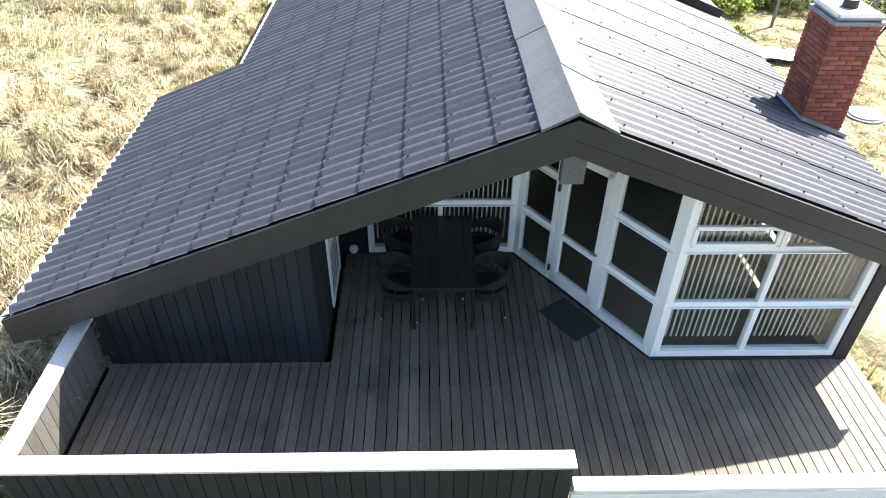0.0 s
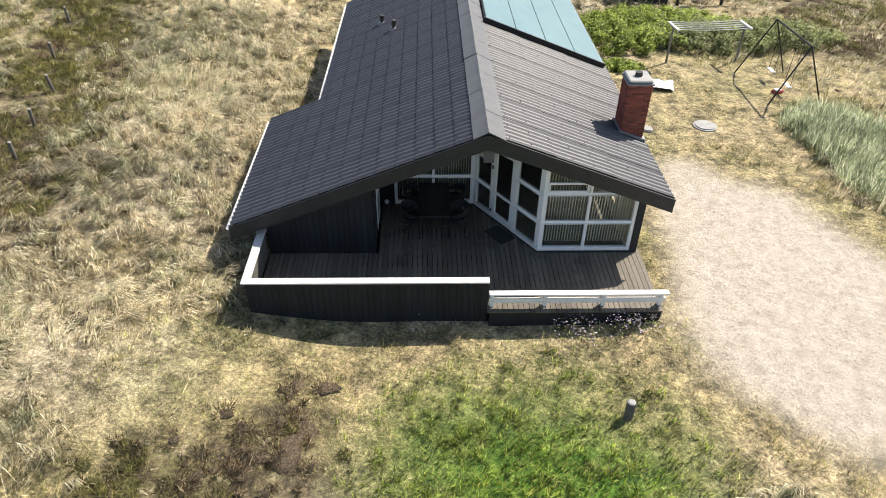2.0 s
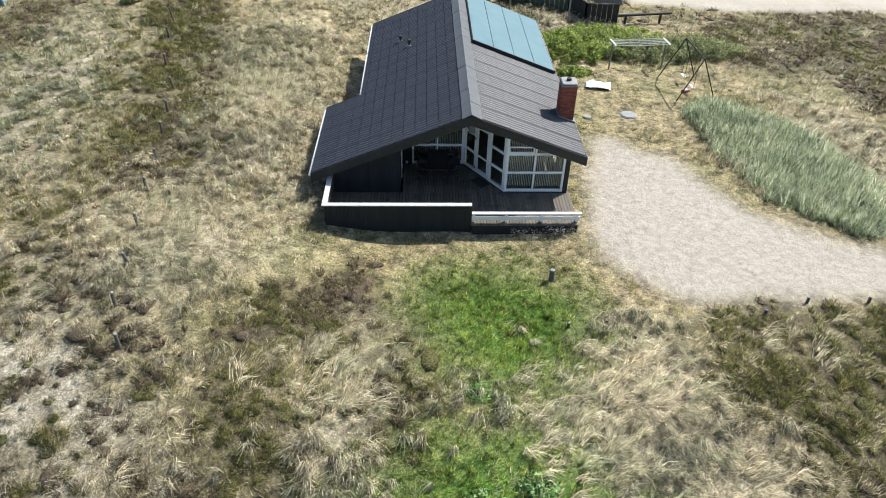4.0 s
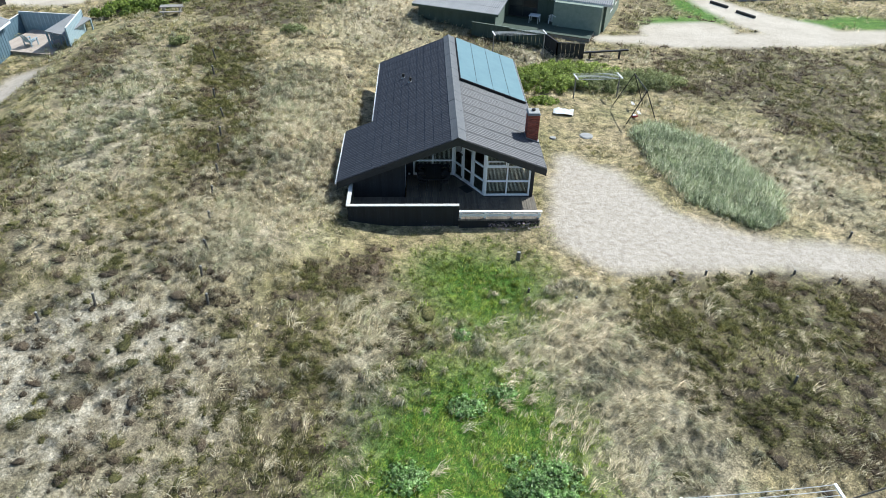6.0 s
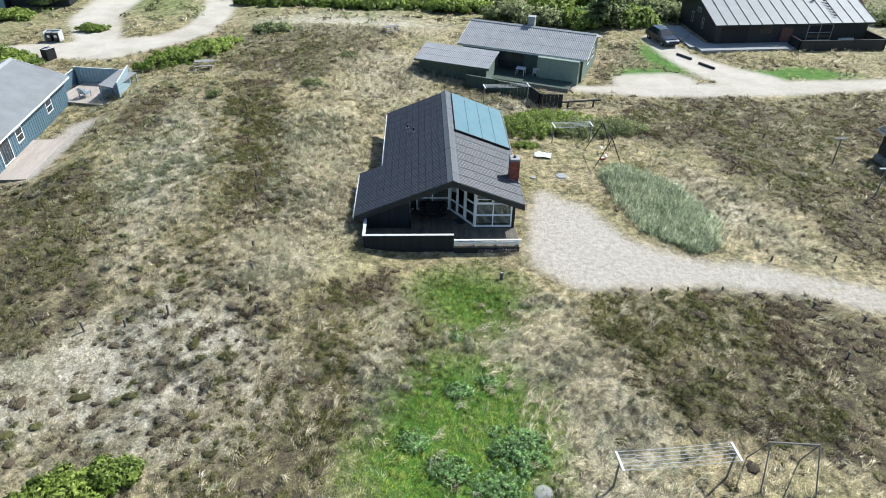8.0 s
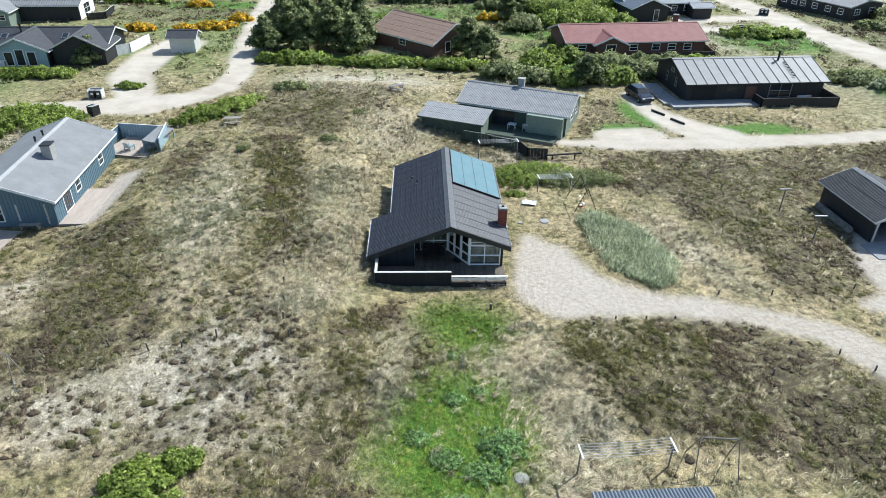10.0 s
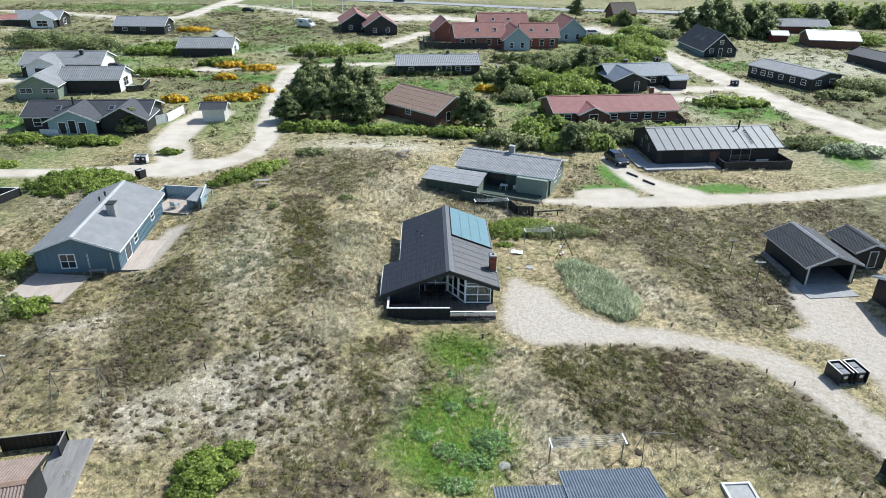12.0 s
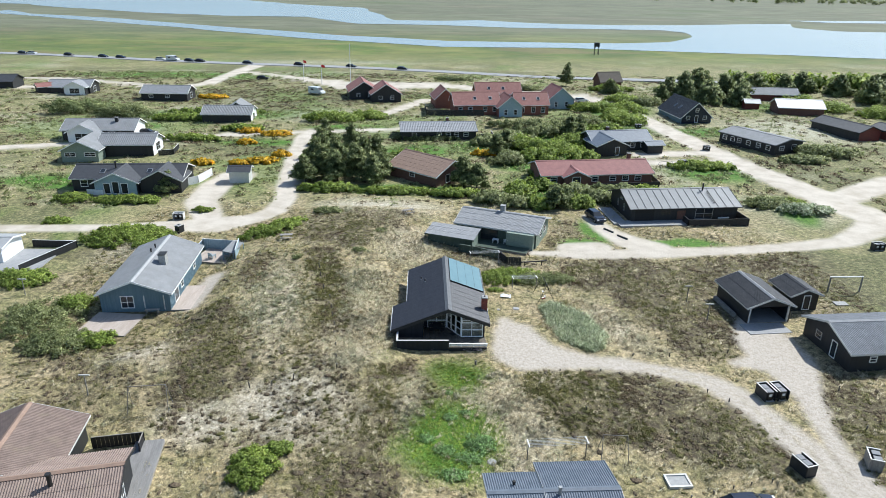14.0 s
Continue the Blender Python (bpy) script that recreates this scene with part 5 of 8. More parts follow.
# lattice door on the recess wall
ld = thing("door_2", "white lattice panel door to the shed", "door", kind="structure")
for y in (1.3, 2.12):
    part("stile", box(bms(), -2.68, -2.635, y - 0.035, y + 0.035, 0.42, 2.35), M["white"], ld)
for z in (0.46, 1.35, 2.31):
    part("rail", box(bms(), -2.675, -2.64, 1.335, 2.085, z - 0.04, z + 0.04), M["white"], ld)
part("panel", box(bms(), -2.668, -2.655, 1.335, 2.085, 0.5, 2.27), M["white_old"], ld)
for k in range(9):
    bm = bms()
    beam(bm, (-2.65, 1.34, 0.5 + k * 0.19), (-2.65, 2.08, 0.5 + k * 0.19 + 0.22), 0.012, 0.012)
    part("lath", bm, M["steel"], ld)


# vertical blinds
def blinds(name, at, out, spans, tz, z0, label, turn=35):
    bl = thing(name, label, "blind")
    for sa, sb in spans:
        n = int((sb - sa) / 0.068)
        for i in range(n):
            s = sa + (i + 0.5) * (sb - sa) / n
            w = 0.02 + 0.008 * rng.random()
            p, q = at(s, z0) - out * 0.16, at(s, tz(s) - 0.12) - out * 0.16
            bm = bms()
            beam(bm, p, q, w, 0.004, out)
            part("slat", bm, M["blind"], bl)
    bm = bms()
    s0, s1 = spans[0][0], spans[-1][1]
    beam(bm, at(s0, tz(s0) - 0.1) - out * 0.16, at(s1, tz(s1) - 0.1) - out * 0.16, 0.04, 0.04, out)
    part("rail", bm, M["white"], bl)


blinds("vertical_blinds", at1, o1, [(0.1, 1.08), (1.18, 2.22)], tz1, 0.6, "thin cream vertical blinds in the bay window")
blinds("vertical_blinds", at4, o4, [(0.1, 1.03), (1.11, 2.07)], tz4, 0.56, "thin cream vertical blinds in the terrace window")


# roof sheets
def sheet_mesh(course, lap, lip, screws):
    """One corrugated sheet; lap: how far its lower edge stands proud; lip: the raised wave of its side lap."""
    waves, per, amp = 6, 6, 0.03
    n = waves * per + 1
    bm = bms()
    rows = []
    for d, up in ((-0.07, -0.004), (course, lap), (course, lap), (course, -0.006)):
        rows.append([bm.verts.new((d, k * COL / (n - 1), up + lip * max(0.0, 1 - k / 4) + amp * math.cos(math.tau * k / per))) for k in range(n)])
    for r0, r1 in ((rows[0], rows[1]), (rows[2], rows[3])):
        for k in range(n - 1):
            f = bm.faces.new((r0[k], r1[k], r1[k + 1], r0[k + 1]))
            f.smooth = r1 is rows[1]
    for d in screws:
        for k in (1, 4):
            y, z = k * COL / 6, amp + 0.006
            box(bm, d - 0.008, d + 0.008, y - 0.008, y + 0.008, z - 0.004, z + 0.01, 1)
    me = bpy.data.meshes.new("roof_sheet")
    bm.to_mesh(me)
    bm.free()
    me.materials.append(M["sheet"])
    me.materials.append(M["screw"])
    return me


COURSE_R = (LR - 0.04) / 3
SHEET = sheet_mesh(COURSE, 0.01, 0.0, (COURSE - 0.062,))
LONG_SHEET = sheet_mesh(COURSE_R, 0.006, 0.008, [COURSE_R * f for f in (0.3, 0.64, 0.96)])


def lay(d, y, left, sink=0.0):
    ob = new("roof_sheet", SHEET if left else LONG_SHEET)
    ob.parent = house
    x, n = (dl, n_l) if left else (dr, n_r)
    yy = Vector((0, -1 if left else 1, 0))
    o = top + x * d + Vector((0, y + (COL if left else 0), 0))
    jig = rng.normal(0, 0.0005, 3)
    o += n * (jig[0] + sink) + x * jig[1]
    ob.matrix_basis = Matrix(((x.x, yy.x, n.x, o.x), (x.y, yy.y, n.y, o.y), (x.z, yy.z, n.z, o.z), (0, 0, 0, 1)))


def lay_roof():
    for c in range(13):
        for k in range(1, 15):
            d = LL - k * COURSE
            if d > 0.0 and (c < 5 or d + COURSE < LN):
                lay(d, c * COL, True)
        if c >= 5:
            lay(LN - COURSE, c * COL, True, -0.008)
        for k in range(3):
            lay(0.04 + k * COURSE_R, c * COL, False)
    # ridge caps
    bm = bms()
    prof = [on_l(0.34, 0, 0.042), on_l(0.05, 0, 0.07), top + Vector((0, 0, 0.09)), on_r(0.05, 0, 0.07), on_r(0.42, 0, 0.03)]
    low = [p - Vector((0, 0, 0.03)) for p in prof]
    rings = []
    for y, up in ((0.0, 0.004), (1.17, 0.0)):
        rings.append([bm.verts.new(p + Vector((0, y, up))) for p in prof + low[::-1]])
    n = len(rings[0])
    for k in range(n):
        bm.faces.new((rings[0][k], rings[0][(k + 1) % n], rings[1][(k + 1) % n], rings[1][k]))
    bm.faces.new(rings[0])
    bm.faces.new(rings[1][::-1])
    first = part("ridge_cap", bm, M["ridge"], house, "grey cement ridge cap")
    first.location.y = -0.05
    for k in range(1, 13):
        o = new("ridge_cap", first.data)
        o.parent = house
        o.location = (rng.normal(0, 0.004), -0.05 + k * 1.126, rng.normal(0, 0.002))


# roof furniture
def vent(x, y):
    z = roof_z(x)
    v = thing("roof_vent", "dark roof vent pipe with a cowl on the dark roof", "vent", "roof vents", at=pose(x, y, z))
    part("pipe", tube(bms(), (0, 0, -0.1), (0, 0, 0.2), 0.055, 0.055, 12), M["dark_steel"], v)
    part("cowl", tube(bms(), (0, 0, 0.17), (0.02, -0.02, 0.3), 0.085, 0.07, 12), M["dark_steel"], v)
    part("flashing", tube(bms(), (0, 0, -0.05), (0, 0, 0.05), 0.16, 0.1, 12), M["lead"], v)


vent(-2.9, 10.3)
vent(-2.45, 9.3)

solar = thing("solar_panel", "pale teal flat solar absorber in a black frame on the roof", "solar panel")
S0, S1, Y0, Y1 = 0.42 / math.cos(AR), 4.3 / math.cos(AR), 7.55, 14.35
part("tray", slab(bms(), [on_r(S0, Y0, 0.05), on_r(S1, Y0, 0.05), on_r(S1, Y1, 0.05), on_r(S0, Y1, 0.05)], n_r * 0.1), M["solar_frame"], solar)
sw = (S1 - S0) / 4
for k in range(4):
    a, b = S0 + k * sw + 0.02, S0 + (k + 1) * sw - 0.012
    part("absorber", slab(bms(), [on_r(a, Y0 + 0.04, 0.152), on_r(b, Y0 + 0.04, 0.152), on_r(b, Y1 - 0.04, 0.152), on_r(a, Y1 - 0.04, 0.152)], n_r * 0.012), M["solar"], solar)
part("end_rail", slab(bms(), [on_r(S0 - 0.05, Y0 - 0.06, 0.03), on_r(S1 + 0.05, Y0 - 0.06, 0.03), on_r(S1 + 0.05, Y0, 0.03), on_r(S0 - 0.05, Y0, 0.03)], n_r * 0.15), M["solar_frame"], solar)


def chimney_brick():
    """Red brick stack, laid brick by brick in half bond."""
    x0, x1, y0, y1, zb, zt2 = 3.8, 4.42, 2.8, 3.5, 2.15, 3.8
    ch = thing("chimney", "square red brick chimney with a grey concrete cap", "chimney")
    part("core", box(bms(), x0 + 0.012, x1 - 0.012, y0 + 0.012, y1 - 0.012, zb, zt2), M["mortar"], ch)
    bl, bh = 0.2167, 0.054
    meshes = {}

    def brick(lx, ly):
        key = (round(lx, 3), round(ly, 3))
        if key not in meshes:
            bm = bevel(box(bms(), 0, lx, 0, ly, 0, bh), 0.004)
            me = bpy.data.meshes.new("brick")
            bm.to_mesh(me)
            bm.free()
            me.materials.append(M["brick"])
            meshes[key] = me
        return meshes[key]

    z, row = zb, 0
    while z < zt2 - bh:
        off = 0.104 if row % 2 else 0.0
        for ylow in (y0, y1 - 0.1):
            x = x0 - (off if off else 0)
            while x < x1 - 0.03:
                a, b = max(x, x0), min(x + bl - 0.012, x1)
                if b - a > 0.04:
                    o = new("brick", brick(b - a, 0.1))
                    o.location, o.parent = (a, ylow + rng.normal(0, 0.0015), z), ch
                x += bl
        for xlow in (x0 - 0.001, x1 - 0.099):
            y = y0 + 0.112 - (0 if off else 0.104)
            while y < y1 - 0.14:
                a, b = max(y, y0 + 0.112), min(y + bl - 0.012, y1 - 0.112)
                if b - a > 0.04:
                    o = new("brick", brick(0.1, b - a))
                    o.location, o.parent = (xlow + rng.normal(0, 0.0015), a, z), ch
                y += bl
        z, row = z + bh + 0.012, row + 1
    part("flashing", slab(bms(), [on_r((x0 - 0.06) / math.cos(AR), y0 - 0.06, 0.03), on_r((x1 + 0.06) / math.cos(AR), y0 - 0.06, 0.03), on_r((x1 + 0.06) / math.cos(AR), y1 + 0.06, 0.03), on_r((x0 - 0.06) / math.cos(AR), y1 + 0.06, 0.03)], n_r * 0.05), M["lead"], ch, "grey lead flashing")
    part("cap_tray", bevel(box(bms(), x0 - 0.03, x1 + 0.03, y0 - 0.03, y1 + 0.03, zt2 - 0.01, zt2 + 0.04), 0.006), M["lead"], ch)
    bm = box(bms(), x0 + 0.0, x1 - 0.0, y0 + 0.0, y1 - 0.0, zt2 + 0.04, zt2 + 0.12)
    part("cap", bevel(bm, 0.03), M["cement"], ch, "grey concrete cap")
    part("flue", tube(bms(), (4.11, 3.15, zt2 + 0.1), (4.11, 3.15, zt2 + 0.22), 0.1, 0.09, 14), M["dark_steel"], ch, "dark round flue")


# the terrace
def terrace():
    deck = thing("terrace_deck", "dark weathered timber decking boards", "deck", kind="structure")
    x, x1, step = -5.3, 4.06, 0.1235
    k = 0
    while x < x1 - 0.05:
        far = 0.28
        if x > -2.67 and x < -0.05:
            far = 2.48
        elif x >= -0.05 and x < 1.47:
            far = max(2.52 - (x + 0.04) / 1.492 * 2.152, 0.36)
        elif x > 3.85:
            far = 0.4
        front = -1.66 if x < 0 else -1.93
        bm = box(bms(), x, min(x + step - 0.011, x1), front + rng.uniform(-0.004, 0.004), far, DECK - 0.032, DECK + rng.normal(0, 0.0012))
        part("deck_board", bm, M["deck"], deck)
        x += step
        k += 1
    for y in (-1.6, -0.6, 0.25, 1.4):
        x0, xe = (-5.3, 4.04) if y < 0.3 else (-2.6, 0.5)
        part("joist", box(bms(), x0, xe, y - 0.04, y + 0.04, -0.15, DECK - 0.036), M["black_wood"], deck)
    part("edge_board", box(bms(), 4.04, 4.065, -1.9, 0.35, 0.12, DECK - 0.035), M["old_wood"], deck)

    part("front_board", box(bms(), 0.06, 4.03, -1.92, -1.895, -0.05, DECK - 0.035), M["black_wood"], deck)

    fence = thing("terrace_fence", "low black board fence with a flat white capping", "fence")
    part("core", box(bms(), -5.38, 0.0, -1.74, -1.69, 0.0, 1.15), M["black_wood"], fence)
    part("core", box(bms(), -5.42, -5.37, -1.68, 0.28, 0.0, 1.15), M["black_wood"], fence)
    for i in range(38):
        x = -5.42 + i * 0.143
        part("board", box(bms(), x + 0.004, x + 0.139, -1.762, -1.742, -0.05, 1.155), M["black_wood"], fence)
        if i:
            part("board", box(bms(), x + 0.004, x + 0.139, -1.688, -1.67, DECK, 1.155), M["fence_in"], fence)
    for i in range(13):
        y = -1.66 + i * 0.148
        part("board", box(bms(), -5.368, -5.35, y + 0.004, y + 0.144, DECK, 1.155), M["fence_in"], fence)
        part("board", box(bms(), -5.44, -5.422, y + 0.004, y + 0.144, -0.05, 1.155), M["black_wood"], fence)
    part("capping", bevel(box(bms(), -5.5, 0.04, -1.82, -1.62, 1.157, 1.196), 0.006), M["white_old"], fence, "flat white painted capping board")
    part("capping", bevel(box(bms(), -5.5, -5.3, -1.618, 0.28, 1.157, 1.196), 0.006), M["white_old"], fence, "flat white painted capping board")
    part("end_post", box(bms(), 0.0, 0.03, -1.76, -1.67, 0.0, 1.155), M["black_wood"], fence)

    rail = thing("terrace_railing", "low white painted timber railing with a flat top board", "railing")
    part("top_board", bevel(box(bms(), 0.05, 4.16, -1.84, -1.68, 0.80, 0.84), 0.006), M["white"], rail)
    part("rail", bevel(box(bms(), 0.05, 4.12, -1.772, -1.748, 0.53, 0.655), 0.004), M["white"], rail)
    part("rail_cap", bevel(box(bms(), 0.05, 4.12, -1.785, -1.735, 0.657, 0.675), 0.004), M["white"], rail)
    for x in (0.12, 1.35, 2.7, 4.02):
        part("post", box(bms(), x - 0.045, x + 0.045, -1.745, -1.665, DECK + 0.002, 0.80), M["white"], rail)


def plant_flowers():
    for cx, cy, n in ((2.05, -2.12, 90), (3.45, -2.15, 130), (-1.5, -2.2, 20), (3.0, -2.1, 40), (2.3, -2.5, 45)):
        z0 = z_at(cx, cy)
        fl = thing("flower_clump", "lilac and white flowers growing along the terrace", "flowers", "flowers by the terrace", at=pose(cx, cy, z0))
        c = np.stack([rng.normal(0, 0.28, n), rng.normal(0, 0.14, n), rng.uniform(0.15, 0.42, n)], 1)
        nr = np.tile([0.0, 0.0, 1.0], (n, 1)) + rng.normal(0, 0.4, (n, 3))
        nr /= np.linalg.norm(nr, axis=1, keepdims=True)
        foliage("blossom", c, nr, nr, rng.uniform(0.025, 0.05, n), 1.0, M["flower"], fl)
        c2 = np.stack([rng.normal(0, 0.3, n * 2), rng.normal(0, 0.16, n * 2), rng.uniform(0.0, 0.3, n * 2)], 1)
        nr = rng.normal(size=(n * 2, 3))
        nr /= np.linalg.norm(nr, axis=1, keepdims=True)
        foliage("leaves", c2, nr, np.tile([0.0, 0.0, 1.0], (n * 2, 1)), rng.uniform(0.012, 0.03, n * 2), 4.0, M["leaf_grey"], fl)


def garden_table():
    t = thing("garden_table", "black rectangular slatted garden table", "table", at=pose(0.0, 0, 0))
    x0, x1, y0, y1, z = -1.59, -0.75, 0.83, 2.42, 1.14
    for i in range(7):
        w = (x1 - x0) / 7
        part("slat", bevel(box(bms(), x0 + i * w + 0.003, x0 + (i + 1) * w - 0.003, y0, y1, z - 0.025, z), 0.003), M["table"], t)
    part("apron", box(bms(), x0 + 0.03, x1 - 0.03, y0 + 0.03, y1 - 0.03, z - 0.085, z - 0.027), M["table"], t)
    for x in (x0 + 0.04, x1 - 0.04):
        for y in (y0 + 0.04, y1 - 0.04):
            part("leg", box(bms(), x - 0.02, x + 0.02, y - 0.02, y + 0.02, DECK + 0.002, z - 0.085), M["table"], t)


def wicker_chair():
    """A tub chair of woven plastic: curved back that runs down into the arms, and thin legs."""
    c = thing("garden_chair", "black woven tub chair at the garden table", "chair", "chairs round the table", at=pose(0, 0, DECK))
    bm = bms()
    bmesh.ops.create_cone(bm, cap_ends=True, segments=20, radius1=0.24, radius2=0.26, depth=0.06, matrix=Matrix.Translation((0, 0, 0.42)))
    part("seat", bm, M["wicker"], c)
    n = 22
    for name, low, r0, r1 in (("seat_shell", True, 0.24, 0.265), ("backrest", False, 0.275, 0.3)):
        bm = bms()
        inner, outer = [], []
        for k in range(n + 1):
            a = math.radians(-35 + 250 * k / n)
            f = abs(k / n - 0.5) * 2
            z0, z1 = (0.38, 0.5) if low else (0.6 - 0.02 * f, 0.84 - 0.2 * f ** 1.6)
            for r, lst in ((r0, inner), (r1, outer)):
                lst.append([bm.verts.new((math.cos(a) * r * g, math.sin(a) * r * g, z)) for z, g in ((z0, 1.0), (z1, 1.06))])
        for k in range(n):
            bm.faces.new((inner[k][0], inner[k + 1][0], inner[k + 1][1], inner[k][1]))
            bm.faces.new((outer[k + 1][0], outer[k][0], outer[k][1], outer[k + 1][1]))
            bm.faces.new((inner[k][1], inner[k + 1][1], outer[k + 1][1], outer[k][1]))
            bm.faces.new((inner[k + 1][0], inner[k][0], outer[k][0], outer[k + 1][0]))
        for k in (0, n):
            bm.faces.new((inner[k][0], inner[k][1], outer[k][1], outer[k][0]))
        part(name, bm, M["wicker"], c)
    for k in range(7):
        a = math.radians(-35 + 250 * k / 6)
        u, v = math.cos(a), math.sin(a)
        part("upright", tube(bms(), (u * 0.26, v * 0.26, 0.48), (u * 0.288, v * 0.288, 0.62), 0.014, 0.012, 7), M["wicker"], c)
    for sx in (-1, 1):
        for sy in (-1, 1):
            leg = part("leg", tube(bms(), (sx * 0.19, sy * 0.18, 0.4), (sx * 0.235, sy * 0.24, 0.0), 0.012, 0.01, 8), M["dark_steel"], c)
            part("foot_cap", tube(bms(), (sx * 0.235, sy * 0.24, 0.0), (sx * 0.237, sy * 0.242, 0.02), 0.016, 0.016, 8), M["plastic_white"], leg, "pale plastic foot cap")
    return c


def furnish_terrace():
    garden_table()
    c = wicker_chair()
    c.matrix_basis = pose(-1.72, 1.25, DECK, 0, 0, 80)
    copy_thing(c, pose(-0.6, 1.25, DECK, 0, 0, -80))
    copy_thing(c, pose(-1.7, 2.1, DECK, 0, 0, 95))
    copy_thing(c, pose(-0.62, 2.08, DECK, 0, 0, -95))
    u = (B - A).normalized()
    m = finish("door_mat", bevel(box(bms(), -0.36, 0.36, -0.24, 0.24, 0, 0.012), 0.004), M["rubber"])
    m.matrix_basis = pose(0.55, 1.03, DECK + 0.004, 0, 0, math.degrees(math.atan2(u.y, u.x)))
    tagged(m, "dark rubber door mat on the decking", "mat")
    lamp = thing("wall_lamp", "small round white outdoor lamp", "lamp", at=pose(-2.47, 2.44, 0.52))
    bm = bms()
    bmesh.ops.create_uvsphere(bm, u_segments=16, v_segments=10, radius=0.07)
    part("globe", bm, M["plastic_white"], lamp, smooth=True)
    part("base", tube(bms(), (0, 0.0, 0), (0, 0.055, 0), 0.05, 0.06, 12), M["dark_steel"], lamp)


# ---- the neighbours ----
def roof_plane(parent, x0, x1, e, r, mat, waves=0.0, seams=0.0, name="roof_slope", thick=0.1):
    """One roof slope from the eave (y, z) e to the ridge (y, z) r, over x0..x1; corrugated down the slope, seamed or plain."""
    dy, dz = r[0] - e[0], r[1] - e[1]
    ln = math.hypot(dy, dz)
    ny, nz = -dz / ln, dy / ln
    if nz < 0:
        ny, nz = -ny, -nz
    if not waves:
        bm = bms()
        slab(bm, [(x0, e[0], e[1]), (x1, e[0], e[1]), (x1, r[0], r[1]), (x0, r[0], r[1])], (0, -ny * thick, -nz * thick))
        sl = part(name, bm, M[mat], parent)
        if seams:
            n = int((x1 - x0) / seams)
            for k in range(n + 1):
                x = x0 + (x1 - x0) * k / n
                bm = bms()
                beam(bm, (x, e[0] + ny * 0.025, e[1] + nz * 0.025), (x, r[0] + ny * 0.025, r[1] + nz * 0.025), 0.05, 0.07, (0, ny, nz))
                part("standing_seam", bm, M["roof_dark"], sl)
        return sl
    per = 4
    n = int((x1 - x0) / waves) * per
    xs = np.linspace(x0, x1, n + 1)
    h = 0.03 * np.cos(np.arange(n + 1) * math.tau / per + 0.4)
    rows = []
    courses = max(2, int(ln / 1.1))
    for c in range(courses):
        for f, up in ((c / courses, 0.02), ((c + 1) / courses, 0.0)):
            y, z = e[0] + dy * f, e[1] + dz * f
            rows.append(np.stack([xs, y + ny * (h + up), z + nz * (h + up)], 1))
    rows.append(np.stack([xs, np.full_like(xs, r[0] - ny * thick), np.full_like(xs, r[1] - nz * thick)], 1))
    rows.insert(0, np.stack([xs, np.full_like(xs, e[0] - ny * thick), np.full_like(xs, e[1] - nz * thick)], 1))
    v = np.concatenate(rows)
    idn = np.arange(len(v)).reshape(len(rows), n + 1)
    q = np.stack([idn[:-1, :-1], idn[:-1, 1:], idn[1:, 1:], idn[1:, :-1]], -1).reshape(-1, 4)
    sl = bulk(name, v, q, M[mat], parent)
    sl.data.shade_flat()
    return sl


def opening(parent, kind, side, s, w, z0, z1, L, W, frame="white", pane="glass_far", cross=True):
    """A window or door on a wall: a proud frame round a dark pane. Sides: f, b the long walls, l, r the gables."""
    if side in "fb":
        sg = -1 if side == "f" else 1
        o = Matrix.Translation((s, sg * W / 2, 0)) @ Matrix.Rotation(0 if sg < 0 else math.pi, 4, "Z")
    else:
        sg = -1 if side == "l" else 1
        o = Matrix.Translation((sg * L / 2, s, 0)) @ Matrix.Rotation(-math.pi / 2 if sg < 0 else math.pi / 2, 4, "Z")
    bm = bms()
    b = min(0.09, w * 0.3)
    rings = [[bm.verts.new((sx * (w / 2 - q), yy, (z0 + q) if sz < 0 else (z1 - q))) for sx, sz in ((-1, -1), (1, -1), (1, 1), (-1, 1))] for q, yy in ((0, 0.02), (0, -0.05), (b, -0.05), (b, 0.02))]
    for r0, r1 in zip(rings, rings[1:] + rings[:1]):
        for i in range(4):
            bm.faces.new((r0[i], r0[(i + 1) % 4], r1[(i + 1) % 4], r1[i]))
    bm.transform(o)
    fr = part(kind, bm, M[frame], parent)
    if cross and kind == "window" and w > 0.4:
        bm = box(bms(), -w / 2 + b, w / 2 - b, -0.04, 0.02, (z0 + z1) / 2 - 0.03, (z0 + z1) / 2 + 0.03)
        bm.transform(o)
        part("glazing_bar", bm, M[frame], fr)
        if w > 1.3:
            bm = box(bms(), -0.03, 0.03, -0.036, 0.02, z0 + b, z1 - b)
            bm.transform(o)
            part("glazing_bar", bm, M[frame], fr)
    bm = box(bms(), -w / 2 + b, w / 2 - b, -0.022, 0.03, z0 + b, z1 - b)
    bm.transform(o)
    part("pane" if pane == "glass_far" else "panel", bm, M[pane], fr)
    return fr


